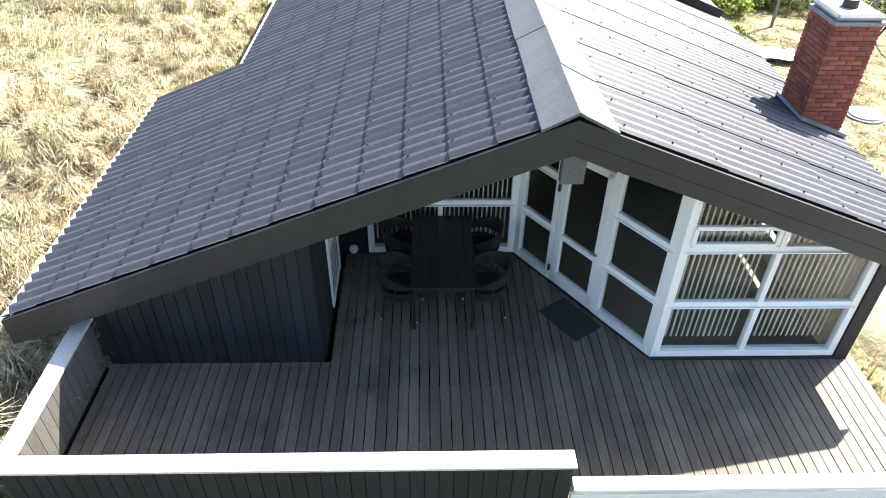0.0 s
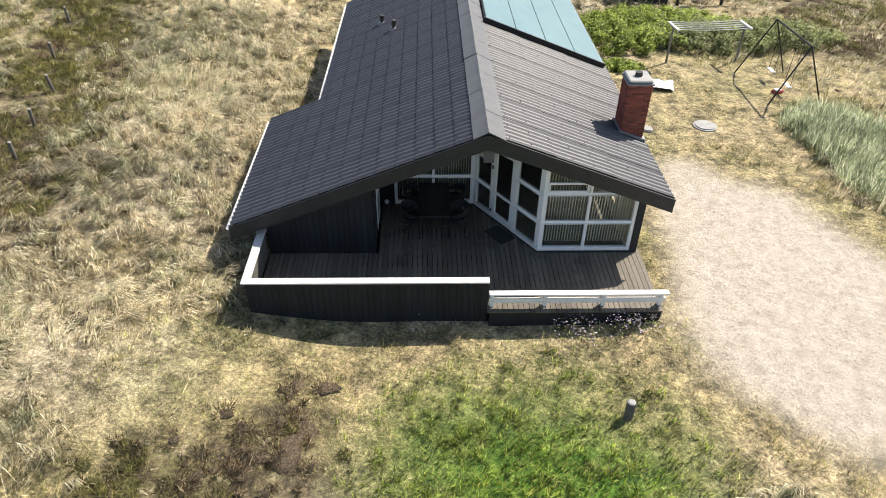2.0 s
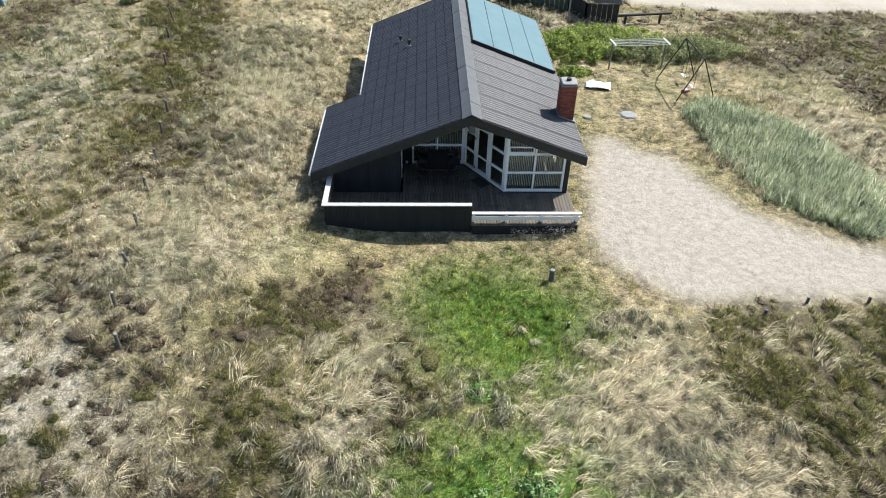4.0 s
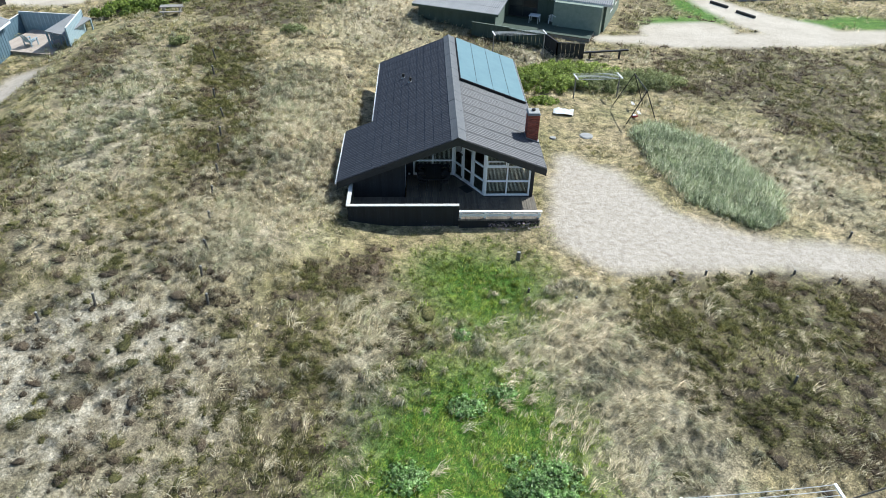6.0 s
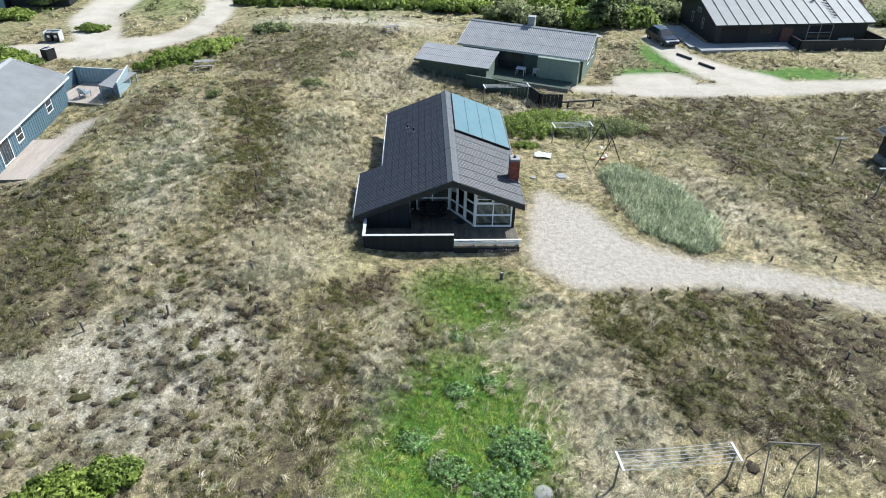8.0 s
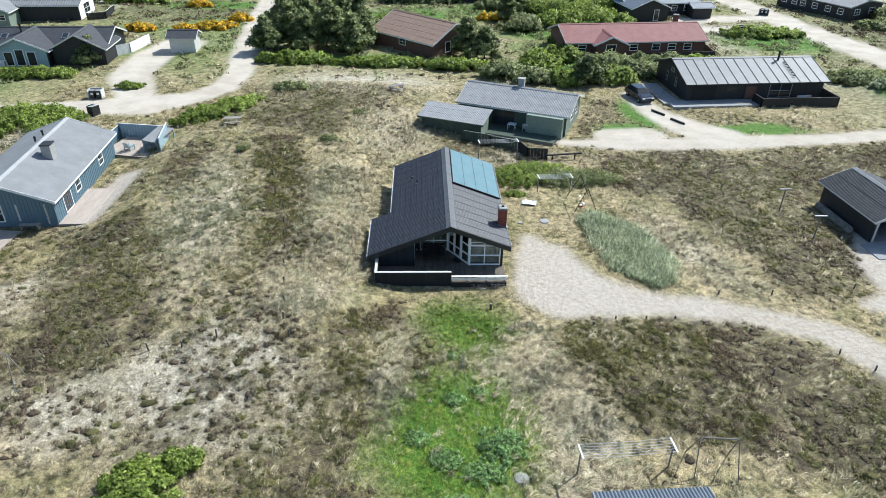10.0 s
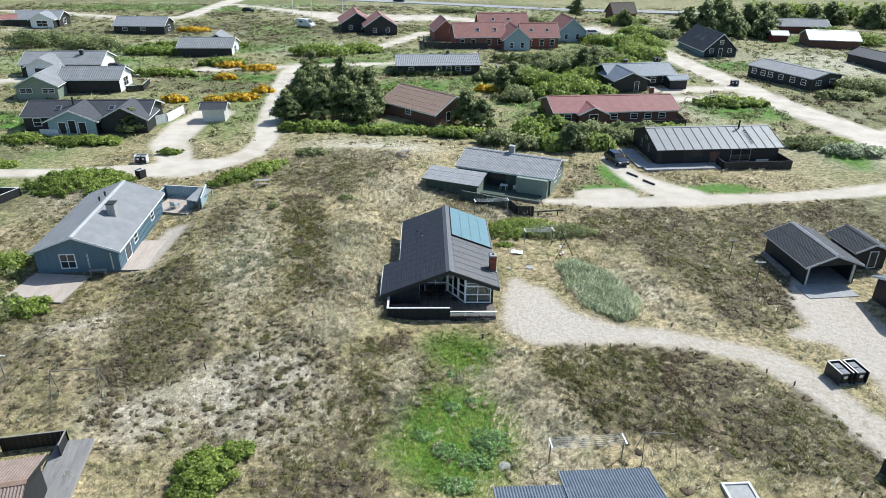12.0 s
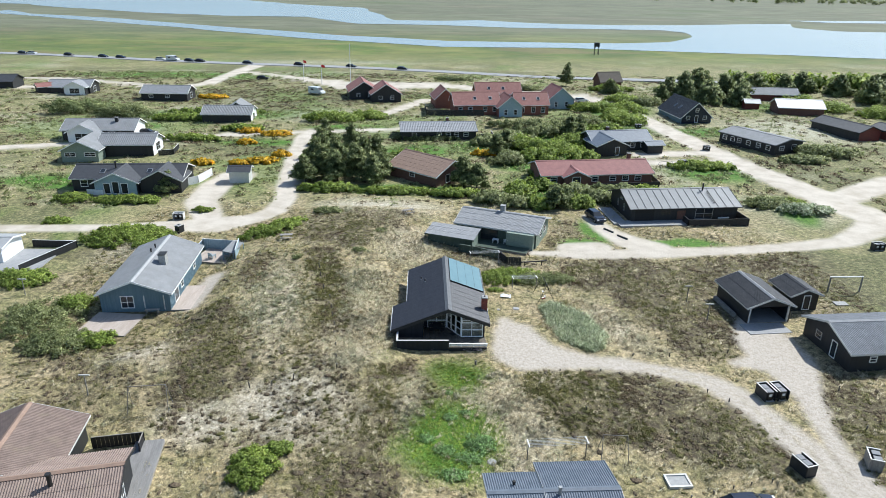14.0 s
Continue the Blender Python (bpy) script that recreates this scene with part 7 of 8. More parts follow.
cottage("pale_roof_shed", "small outbuilding with a pale roof", 97.6, 143.0, -10, 4.0, 4.0, 2.0, 2.9, "red_wood", "roof_white", "white", cat="shed")
cottage("red_gable_shed", "low black house with a red gable and a grey roof", 106.0, 107.0, -74, 15.0, 7.0, 2.2, 3.6, "far_black", "roof_dark", "far_black", gable="red_wood")
cottage("red_gable_shed", "low red outbuilding with a grey roof", 116.0, 102.5, -74, 9.0, 6.0, 2.2, 3.4, "red_wood", "roof_dark", "far_black")
cottage("bungalow", "dark bungalow with a grey roof and white trim", 41.9, 90.6, 8, 14.0, 8.0, 2.3, 4.0, "far_black", "roof_blue", "white", holes=row("f", (2.5, 5.0), 1.2, 0.8, 1.9), stack=(-2.0, 0.5, 0.8, "brown_brick"))
cottage("bungalow_wing", "gabled wing of a dark bungalow", 38.4, 85.6, 100, 7.0, 7.0, 2.3, 3.9, "far_black", "roof_blue", "white", holes=[("l", -1.2, 1.0, 0.1, 2.0, "door")])
cottage("garden_shed", "small dark shed with a white wall", 49.2, 86.0, 8, 3.6, 3.0, 2.0, 2.6, "far_black", "roof_blue", "white", cat="shed")
ws = cottage("west_bungalow", "sage green house with a pale grey roof and white trim", -73.4, 78.6, 94, 10.5, 7.2, 2.2, 4.2, "sage_wood", "roof_felt", "white", holes=row("l", (-2.0, 1.9), 2.2, 0.9, 1.8))
cottage("west_bungalow", "house with a pale grey roof and white barge boards", -65.6, 81.2, 3, 11.0, 7.0, 2.3, 4.0, "far_black", "roof_felt", "white", gable="white", waves=0.4, holes=[("r", 0, 2.6, 0.4, 2.1)])
cottage("north_west_house", "black house with a grey roof and white gables", -78.6, 98.0, 4, 16.0, 8.5, 2.3, 4.2, "far_black", "roof_felt", "white", gable="white", waves=0.4, holes=row("f", (-5, -1, 3), 1.4, 0.9, 1.9), stack=(3.5, -1.2, 0.9, "far_black"))
nl = cottage("dark_long_house", "long black house with a dark roof and white trim", -55.9, 58.0, 3, 19.0, 7.6, 2.3, 3.9, "far_black", "roof_dark", "white_old", holes=row("f", (-7.5, 6.8), 1.3, 0.7, 2.0))
skylight(nl, -4.6, -1, 2.3, 3.9, 7.6)
skylight(nl, 3.6, -1, 2.3, 3.9, 7.6)
pipe_on(nl, -2.6, -1.2, 3.2, 4.6, 0.14)
cottage("dark_long_house_gable", "glazed white-trimmed cross gable with a dark roof", -56.8, 54.4, 93, 6.0, 7.4, 2.2, 4.0, "far_black", "roof_dark", "white", gable="pale_blue", holes=[("l", -1.5, 1.2, 0.2, 2.1, "door"), ("l", 0, 1.2, 0.2, 2.4, "door"), ("l", 1.5, 1.2, 0.2, 2.1, "door")])
cottage("dark_long_house_gable", "dark roofed cross gable behind a small pine", -49.4, 55.4, 93, 5.5, 7.0, 2.2, 4.2, "far_black", "roof_dark", "white_old")
board_fence("white_fence", "white board fence at the end of the dark house", [(-46.0, 57.2), (-44.6, 58.6), (-43.6, 64.0)], 1.4, "white", "white")
board_fence("white_fence", "low white wall before the dark house", [(-61.6, 51.2), (-58.6, 50.9), (-58.4, 52.4)], 1.0, "white", "white")
cottage("garden_shed", "small white shed with a dark roof", -37.2, 60.6, 2, 3.6, 3.0, 2.2, 3.0, "white_old", "roof_dark", "white_old", cat="shed")
cottage("north_west_house", "black house with a pale grey roof and white gable", -54.6, 118.8, 2, 12.5, 8.0, 2.3, 4.0, "far_black", "roof_felt", "white", gable="white", waves=0.4, holes=[("r", 0, 2.0, 0.4, 2.1)])
cottage("north_west_house", "black house with a grey roof and white gable", -82.6, 152.6, 0, 14.0, 8.0, 2.3, 4.2, "far_black", "roof_grey", "white", holes=[("r", 0, 2.0, 0.4, 2.1)] + row("f", (-4, 1), 1.4, 0.9, 1.9))
cottage("north_west_house", "black house with a grey roof and white gables", -116.5, 162.5, 4, 13.0, 8.0, 2.3, 4.2, "far_black", "roof_grey", "white", holes=[("r", 0, 2.0, 0.4, 2.1)])
cottage("north_west_house", "black house with a grey roof", -144.0, 169.0, 6, 12.0, 8.0, 2.3, 4.2, "far_black", "roof_dark", "far_black")
cottage("garden_shed", "small shed with a red roof", -124.0, 159.0, 40, 4.5, 4.0, 2.0, 3.0, "far_black", "roof_tile", "white", cat="shed")
cottage("north_west_wing", "white-trimmed cross gable with a grey roof", -81.0, 93.5, 94, 5.0, 6.5, 2.3, 4.2, "far_black", "roof_felt", "white", gable="white", holes=[("l", 0, 3.0, 0.4, 2.1)])
cottage("north_west_wing", "white-trimmed cross gable with a grey roof", -113.5, 158.5, 96, 5.0, 6.5, 2.3, 4.2, "far_black", "roof_grey", "white", gable="white", holes=[("l", 0, 3.0, 0.4, 2.1)])
cottage("north_west_wing", "grey gable set back on a black house", -53.0, 122.5, 94, 6.0, 6.5, 2.3, 4.6, "far_black", "roof_felt", "white")
board_fence("white_fence", "white board fence round a raised terrace", [(-69.6, 91.4), (-66.2, 91.8), (-66.4, 97.5)], 1.2, "white", "white")
board_fence("white_fence", "white board fence beside a sage green house", [(-59.0, 78.4), (-56.2, 79.4), (-56.8, 84.5)], 1.1, "far_black", "white")
cottage("thatched_house", "low house with a grey-brown thatched roof", 63.5, 184.0, 12, 8.0, 6.0, 1.8, 5.0, "brown_brick", "thatch", "thatch")
cottage("west_pavilion", "white pavilion at the edge of a dark walled terrace", -62.0, 23.5, 0, 6.0, 5.0, 2.3, 2.9, "white", "roof_white", "white")
board_fence("black_fence", "black wall round a paved terrace", [(-58.5, 27.5), (-52.2, 27.2), (-55.5, 18.5)], 1.0, "far_black", "white")
platform("paved_terrace", "grey paved terrace inside a dark wall", -57.0, 22.0, 7.0, 8.0, 0, 0.15, "paving")

# the main road and the water beyond
mr = thing("road", "grey asphalt road along the marsh", "road", kind="structure")
ROAD = [(-420, 300), (-300, 288), (-205, 274), (-175, 268), (-145, 259.5), (-117, 251.5), (-90, 245), (-52, 239), (-27, 234), (5, 224), (45, 208), (110, 198)]
for (ax, ay), (bx, by) in zip(ROAD[:-1], ROAD[1:]):
    u = Vector((bx - ax, by - ay)).normalized()
    nn = Vector((-u.y, u.x)) * 3.2
    za, zb = z_at(ax, ay) + 0.2, z_at(bx, by) + 0.2
    part("carriageway", slab(bms(), [(ax - nn.x, ay - nn.y, za), (bx - nn.x, by - nn.y, zb), (bx + nn.x, by + nn.y, zb), (ax + nn.x, ay + nn.y, za)], (0, 0, -0.4)), M["asphalt"], mr)


from mathutils.geometry import tessellate_polygon


def water_material():
    m, nt, bs = nodes_of("still_lagoon_water")
    n = noise_of(nt, 0.02, 5, 0.6, (0.3, 1.0, 1.0))
    col = ramp_of(nt, n, [(0.3, (0.16, 0.22, 0.26)), (0.7, (0.24, 0.3, 0.34))])
    nt.links.new(col, bs.inputs["Base Color"])
    bs.inputs["Roughness"].default_value = 0.22
    return m


M["water"] = water_material()
CHANNEL = [(-400, 616), (-379, 580), (-241, 487), (-136, 415), (-54, 360), (8, 330), (78, 334), (137, 318), (150, 377), (118, 365), (83, 364), (9, 365), (-58, 400), (-147, 456), (-263, 540), (-357, 586), (-404, 640)]
LAGOON = [(137, 318), (194, 308), (240, 297), (420, 270), (520, 420), (362, 490), (326, 495), (312, 529), (335, 584), (300, 577), (216, 545), (164, 535), (117, 540), (90, 548), (63, 489), (133, 484), (185, 482), (193, 461), (183, 420), (171, 400), (150, 377)]
UPPER = [(63, 489), (12, 505), (-53, 512), (-112, 593), (-184, 593), (-274, 629), (-396, 713), (-460, 766), (-700, 800), (-700, 1042), (-475, 1042), (-265, 982), (-137, 831), (-77, 788), (-28, 562), (13, 563), (47, 578), (90, 548)]
WATERS = [CHANNEL, LAGOON, UPPER, [(360, 640), (389, 645), (520, 660), (900, 640), (900, 560), (442, 613), (393, 611)]]
for i, pts in enumerate(WATERS):
    wob = []
    for (ax, ay), (bx, by) in zip(pts, pts[1:] + pts[:1]):
        for k in range(6):
            f = k / 6
            x, y = ax + (bx - ax) * f, ay + (by - ay) * f
            j = 6.0 * noise.noise((x * 0.02, y * 0.02, 0.3))
            wob.append((x + j, y + 0.5 * j, -0.45))
    bm = bms()
    vs = [bm.verts.new(p) for p in wob]
    for tri in tessellate_polygon([[Vector((p[0], p[1], 0)) for p in wob]]):
        bm.faces.new([vs[k] for k in tri])
    w = finish("water", bm, M["water"])
    tagged(w, "still shallow lagoon water in the marsh", "water", kind="structure")


# ---- far woods ----
def far_wood(x0, y0, x1, y1, depth, h, count, mat, label):
    """A belt of far trees as clumps of leaves."""
    f = rng.random(count // 60)
    ls = []
    for t in f:
        x, y = x0 + (x1 - x0) * t, y0 + (y1 - y0) * t + rng.uniform(-depth, depth)
        ls.append((x, y, h * rng.uniform(0.35, 0.6), h * rng.uniform(0.35, 0.6)))
    c, nrm, d = crown_points(count, ls, 1.0)
    w = foliage("far_wood", c, nrm, d, rng.uniform(0.6, 1.4, count) * h * 0.22, 1.4, M[mat])
    w.location.z = z_at((x0 + x1) / 2, (y0 + y1) / 2)
    tagged(w, label, "trees", kind="stuff")


def plant_all():
    # low shrubs, greenest first
    bushes = [(-46.6, 30.9, 7.4, 5.0, 1.4, "leaf", 10500, 0.24), (-54, 15.5, 4.6, 3.0, 1.2, "leaf", 3600, 0.26), (-46.2, 4.6, 6.0, 5.0, 1.5, "leaf_grey", 6000, 0.2), (-41.4, -0.4, 4.2, 3.2, 1.2, "leaf_grey", 4600, 0.19), (-43.6, 8.0, 1.8, 1.6, 1.9, "leaf", 1300, 0.2), (-37.6, 0.2, 2.4, 1.8, 1, "leaf", 1700, 0.22), (-53.5, 47.6, 6.5, 2.0, 1.2, "leaf", 4600, 0.28), (-63.0, 48.6, 3.6, 2.2, 1.2, "leaf", 2600, 0.28), (-60, 37.5, 2.4, 1.4, 0.9, "leaf", 900, 0.3), (-18.2, 40.6, 2.6, 1.4, 0.8, "leaf_grey", 1800, 0.22)]
    bushes += [(-39, 42.8, 1.8, 1, 0.8, "leaf", 800, 0.28), (7.2, 16.4, 3.2, 2.4, 0.8, "leaf", 8500, 0.1), (11.4, 16.2, 3.4, 2, 0.85, "leaf_grey", 7500, 0.1), (9.2, 18, 4, 1.7, 0.75, "leaf", 6000, 0.1), (14.8, 16.2, 2.4, 1.7, 0.85, "leaf_grey", 4000, 0.1), (6.4, 12.9, 1.2, 0.7, 0.35, "leaf", 900, 0.1), (-16.2, -20.3, 2.2, 2.7, 1.1, "leaf", 5200, 0.17), (-14.6, -18, 1.2, 0.9, 0.8, "leaf", 1400, 0.16), (2.2, -16.3, 1.6, 1.7, 0.42, "weed", 5200, 0.085), (1.0, -18.4, 1.6, 0.9, 0.3, "weed", 2400, 0.085)]
    bushes += [(-1.0, -17.6, 1.3, 0.8, 0.25, "weed", 1800, 0.09), (-2.4, -16.2, 0.9, 0.7, 0.22, "weed", 900, 0.09), (-0.4, -20.6, 1.6, 0.8, 0.35, "weed", 1200, 0.12), (-0.2, -13.2, 0.8, 0.6, 0.25, "weed", 700, 0.1), (1.2, -12.6, 0.6, 0.5, 0.25, "weed", 450, 0.1), (-0.2, -9.6, 0.5, 0.4, 0.15, "weed", 400, 0.06), (55.5, 72.5, 8, 3.2, 1.4, "leaf", 3600, 0.4), (58, 47, 5, 3.4, 1.3, "leaf_grey", 3600, 0.34), (62, 43, 5.5, 2.6, 1.1, "reed", 3200, 0.34), (61.5, 47.5, 3, 2, 1, "leaf", 1400, 0.34)]
    bushes += [(-37, 9, 1, 0.8, 0.8, "leaf_grey", 500, 0.16), (5.2, 34.8, 1.2, 0.9, 0.9, "leaf", 800, 0.18), (-9, 30, 0.9, 0.7, 0.5, "leaf_grey", 500, 0.12), (-11.5, 22, 1, 0.8, 0.6, "leaf_grey", 700, 0.12), (-19.5, 19.6, 0.7, 0.6, 0.7, "leaf_grey", 500, 0.1)]
    for x, y, rx, ry, h, mt, n, lf in bushes:
        shrub("shrub", {"leaf": "low bright green shrub on the heath", "leaf_grey": "low grey-green shrub on the heath", "weed": "clump of pale green leafy weeds in the grass", "reed": "pale silvery shrub on a sand mound"}[mt], x, y, rx, ry, h, M[mt], int(n * 2.2), lf * 0.62, group="shrubs on the heath")
    shrub("shrub", "long low bright green shrub beside the sandy track", -25.2, 34.0, 7.0, 2.5, 1.15, M["leaf"], 16000, 0.15, group="shrubs on the heath", turn=46)
    # hedge belts between the houses
    hedges = [(-20, 54.5, 6, 1.8, 1.6, "leaf"), (-8, 53.5, 8, 1.6, 1.4, "leaf"), (3, 52.5, 5, 1.6, 1.4, "leaf"), (13, 47, 4, 2.2, 1.8, "leaf_grey"), (17, 46, 2.6, 2.2, 1.8, "leaf"), (9, 49, 3.5, 2.2, 2, "leaf_grey"), (24, 53, 4, 2.4, 2.2, "leaf_grey"), (32, 54, 5, 2.2, 2, "leaf_grey"), (15, 53, 3, 3, 2.4, "leaf"), (20, 88, 5, 4, 3.2, "leaf"), (27, 84, 6, 4, 3.4, "leaf"), (33, 92, 5, 4, 3.2, "leaf")]
    hedges += [(17, 95, 7, 3, 2.6, "leaf_grey"), (28, 103, 8, 3, 3, "leaf_grey"), (25, 112, 12, 2.5, 2.2, "leaf_grey"), (-27, 117, 9, 4, 2.6, "leaf"), (-18, 121, 6, 3, 2, "leaf"), (-68, 118, 9, 3, 1.8, "leaf"), (-60, 128, 16, 3.5, 1.8, "leaf"), (-84, 122, 9, 4, 3.4, "leaf_grey"), (-100, 128, 9, 5, 4, "needle"), (-57, 93, 8, 2.2, 1.3, "leaf"), (-48, 105, 6, 2.2, 1.6, "leaf"), (52, 120, 7, 5, 3, "leaf")]
    hedges += [(48, 138, 8, 4, 2.6, "leaf"), (57, 136, 6, 6, 2.8, "leaf"), (30, 175, 9, 3, 2, "leaf_grey"), (8, 196, 8, 3, 1.6, "leaf_grey"), (-2, 98, 9, 2, 1.4, "leaf_grey"), (88, 84, 8, 4, 2.4, "leaf_grey"), (80, 78, 6, 3, 1.6, "leaf_grey"), (120, 140, 8, 5, 3, "leaf"), (132, 132, 7, 6, 3.4, "leaf")]
    hedges += [(24, 46.5, 3.0, 2.0, 1.9, "leaf"), (28, 50, 3.4, 2.2, 2.0, "leaf_grey"), (38, 55, 3.6, 1.8, 1.5, "leaf"), (19, 57, 3, 2.6, 2.2, "leaf"), (21, 66, 2.4, 4, 2.2, "leaf"), (15, 75, 4, 3, 2.4, "leaf_grey"), (22, 78, 4.5, 3, 2.6, "leaf"), (32, 78, 4, 2.5, 2.4, "leaf"), (12, 92, 4, 3, 2.4, "leaf_grey"), (38, 100, 5, 3, 2.8, "leaf"), (44, 108, 5, 3, 2.8, "leaf"), (40, 118, 7, 3, 2.4, "leaf_grey"), (52, 128, 4, 6, 2.6, "leaf"), (60, 150, 6, 4, 3, "leaf"), (66, 146, 5, 4, 2.6, "leaf_grey"), (62, 172, 8, 3, 2.4, "leaf"), (-10, 74, 4, 3, 2.2, "leaf_grey"), (-6, 80, 4, 3, 2, "leaf"), (88, 176, 9, 3, 3, "leaf"), (118, 156, 7, 3, 2.6, "leaf")]
    for x, y, rx, ry, h, mt in hedges:
        shrub("hedge_shrub", "dense green shrubs growing between the houses", x, y, rx, ry, h, M[mt], 6000, 0.27, group="shrubs between the houses")
    # pines
    k = 0
    pines = [(-25, 60, 5, 2.6), (-22, 63, 6.5, 3), (-19, 60.5, 6, 2.8), (-15.5, 62.5, 7, 3), (-12.5, 60.5, 5.5, 2.8), (-20, 69, 7, 3.2), (-14.5, 70, 6.5, 3), (-24.5, 70, 6, 3), (-10.8, 64.5, 5, 2.4), (-24.5, 80, 6, 2.8), (-18.5, 82, 6.5, 2.8), (-25.5, 92, 5.5, 2.4), (-13, 78, 5.5, 2.6), (4.8, 58, 5.6, 2.6), (7.2, 57.2, 4.6, 2.2)]
    pines += [(19.8, 45.4, 3.6, 2.2), (21.6, 47, 3, 1.8), (13.5, 82, 4.5, 2.2), (15.5, 86, 5, 2.4), (33, 100, 5.5, 2.4), (36, 104, 5, 2.2), (-48.5, 53.5, 3.6, 2), (49, 186, 8, 3), (73, 152, 5, 2.4), (35, 96, 4, 1.8)]
    for x, y, h, r in pines:
        pine("pine_tree", "dark wind-shaped pine tree with dense needles", x, y, h * 1.1, r * 1.2, 8000, 0.15, M["needle"], "pine trees")
    for x, y, h, r in ((83, 160, 8, 4), (89, 164, 9, 4.5), (95, 158, 8.5, 4.5), (101, 162, 8, 4.5), (88, 152, 7, 4), (97, 150, 7, 4), (104, 168, 7.5, 4), (112, 172, 7, 4), (120, 168, 7, 4), (128, 172, 7, 4), (138, 166, 7, 4), (146, 160, 8, 4.5), (150, 150, 8, 4.5), (141, 152, 7, 4), (93, 170, 8, 4), (80, 166, 6, 3.5), (155, 168, 8, 5), (160, 156, 8, 5), (60, 166, 5, 2.5)):
        pine("pine_tree", "tall dark pine in a grove beside the marsh", x, y, h, r * 1.25, 5200, 0.34, M["needle"], "grove of pines", low=0.04)
    for x, y, r, h in ((-70, 156, 5, 1.6), (-46, 103, 3.2, 1.4), (-43.5, 91, 2.6, 1.2), (-33.5, 80, 2.4, 1.2), (-36.5, 74.5, 4.0, 1.2), (-41.0, 73, 2.2, 1.1), (-48, 72.5, 2.6, 1.3), (10.5, 82, 2.6, 1.5), (-38.5, 99.5, 4.2, 1.2)):
        shrub("gorse_bush", "gorse bush in full yellow flower", x, y, r, r * 0.55, h, M["gorse"], 1500, 0.3, group="gorse bushes")
    far_wood(-100, 1500, 900, 1400, 40, 9, 9000, "needle", "dark belt of woodland far across the water")
    far_wood(300, 1250, 1600, 1100, 60, 8, 9000, "leaf_grey", "grey-green scrub far across the water")
    far_wood(-300, 1250, 200, 1180, 40, 5, 5000, "leaf_grey", "grey-green scrub far across the water")
    far_wood(110, 185, 220, 178, 8, 5, 6000, "leaf", "green thicket along the marsh")


# ---- small things ----
def post(x, y, h=0.55, r=0.06, mat="old_wood", name="wooden_post", label="short weathered wooden post in the grass", lean_=4):
    z = z_at(x, y)
    p = thing(name, label, "post", "wooden posts", at=pose(x, y, z, rng.normal(0, lean_), rng.normal(0, lean_), 0))
    bm = tube(bms(), (0, 0, -0.25), (0, 0, h), r, r * 0.92, 9)
    part("shaft", bm, M[mat], p)
    part("top", tube(bms(), (0, 0, h), (0, 0, h + 0.02), r * 0.9, r * 0.6, 9), M["cement"], p, "pale weathered end grain")
    return p


def drying_rack(x0, y0, x1, y1, h=1.65, name="washing_line", wires=5, wide=1.0, label="washing line with white cross arms on two posts"):
    """Two posts with cross arms and lines strung between them."""
    a, b = Vector((x0, y0, z_at(x0, y0))), Vector((x1, y1, z_at(x1, y1)))
    u = (b - a).normalized()
    s = Vector((-u.y, u.x, 0)).normalized()
    r = thing(name, label, "washing line")
    for o in (a, b):
        part("post", tube(bms(), o + Vector((0, 0, -0.3)), o + Vector((0, 0, h)), 0.05, 0.045, 8), M["old_wood"], r)
        bm = bms()
        beam(bm, o + s * (-wide / 2) + Vector((0, 0, h)), o + s * (wide / 2) + Vector((0, 0, h)), 0.09, 0.06)
        part("cross_arm", bm, M["white"], r)
    for k in range(wires):
        off = s * ((k / (wires - 1) - 0.5) * wide * 0.92)
        bm = bms()
        rings = []
        for i in range(9):
            f = i / 8
            p = a.lerp(b, f) + off + Vector((0, 0, h + 0.03 - 0.22 * f * (1 - f)))
            rings.append([bm.verts.new(p + s * dx + Vector((0, 0, dz))) for dx, dz in ((0.014, 0), (0, 0.014), (-0.014, 0), (0, -0.014))])
        for r0, r1 in zip(rings[:-1], rings[1:]):
            for q in range(4):
                bm.faces.new((r0[q], r0[(q + 1) % 4], r1[(q + 1) % 4], r1[q]))
        part("line", bm, M["plastic_white"], r)


def swing(cx, cy, yaw, length, h=2.2, spread_=1.05, mat="dark_steel", seat=True, name="swing_frame", label="dark steel swing frame with hanging seats"):
    z = z_at(cx, cy)
    s = thing(name, label, "swing", at=pose(cx, cy, z, 0, 0, yaw))
    part("top_bar", tube(bms(), (-length / 2, 0, h), (length / 2, 0, h), 0.035, 0.035, 8), M[mat], s)
    for x in (-length / 2, length / 2):
        for sy in (-1, 1):
            part("leg", tube(bms(), (x, 0, h), (x + (0.15 if x > 0 else -0.15), sy * spread_, -0.1), 0.028, 0.028, 8), M[mat], s)
    if seat:
        for x in (-length / 4, length / 4):
            st = part("seat", bevel(box(bms(), x - 0.24, x + 0.24, -0.09, 0.09, 0.42, 0.45), 0.008), M["plastic_white"], s)
            for dx in (-0.22, 0.22):
                part("rope", tube(bms(), (x + dx, 0, 0.44), (x + dx * 0.9, 0, h), 0.01, 0.01, 5), M["dark_steel"], st)
    return s


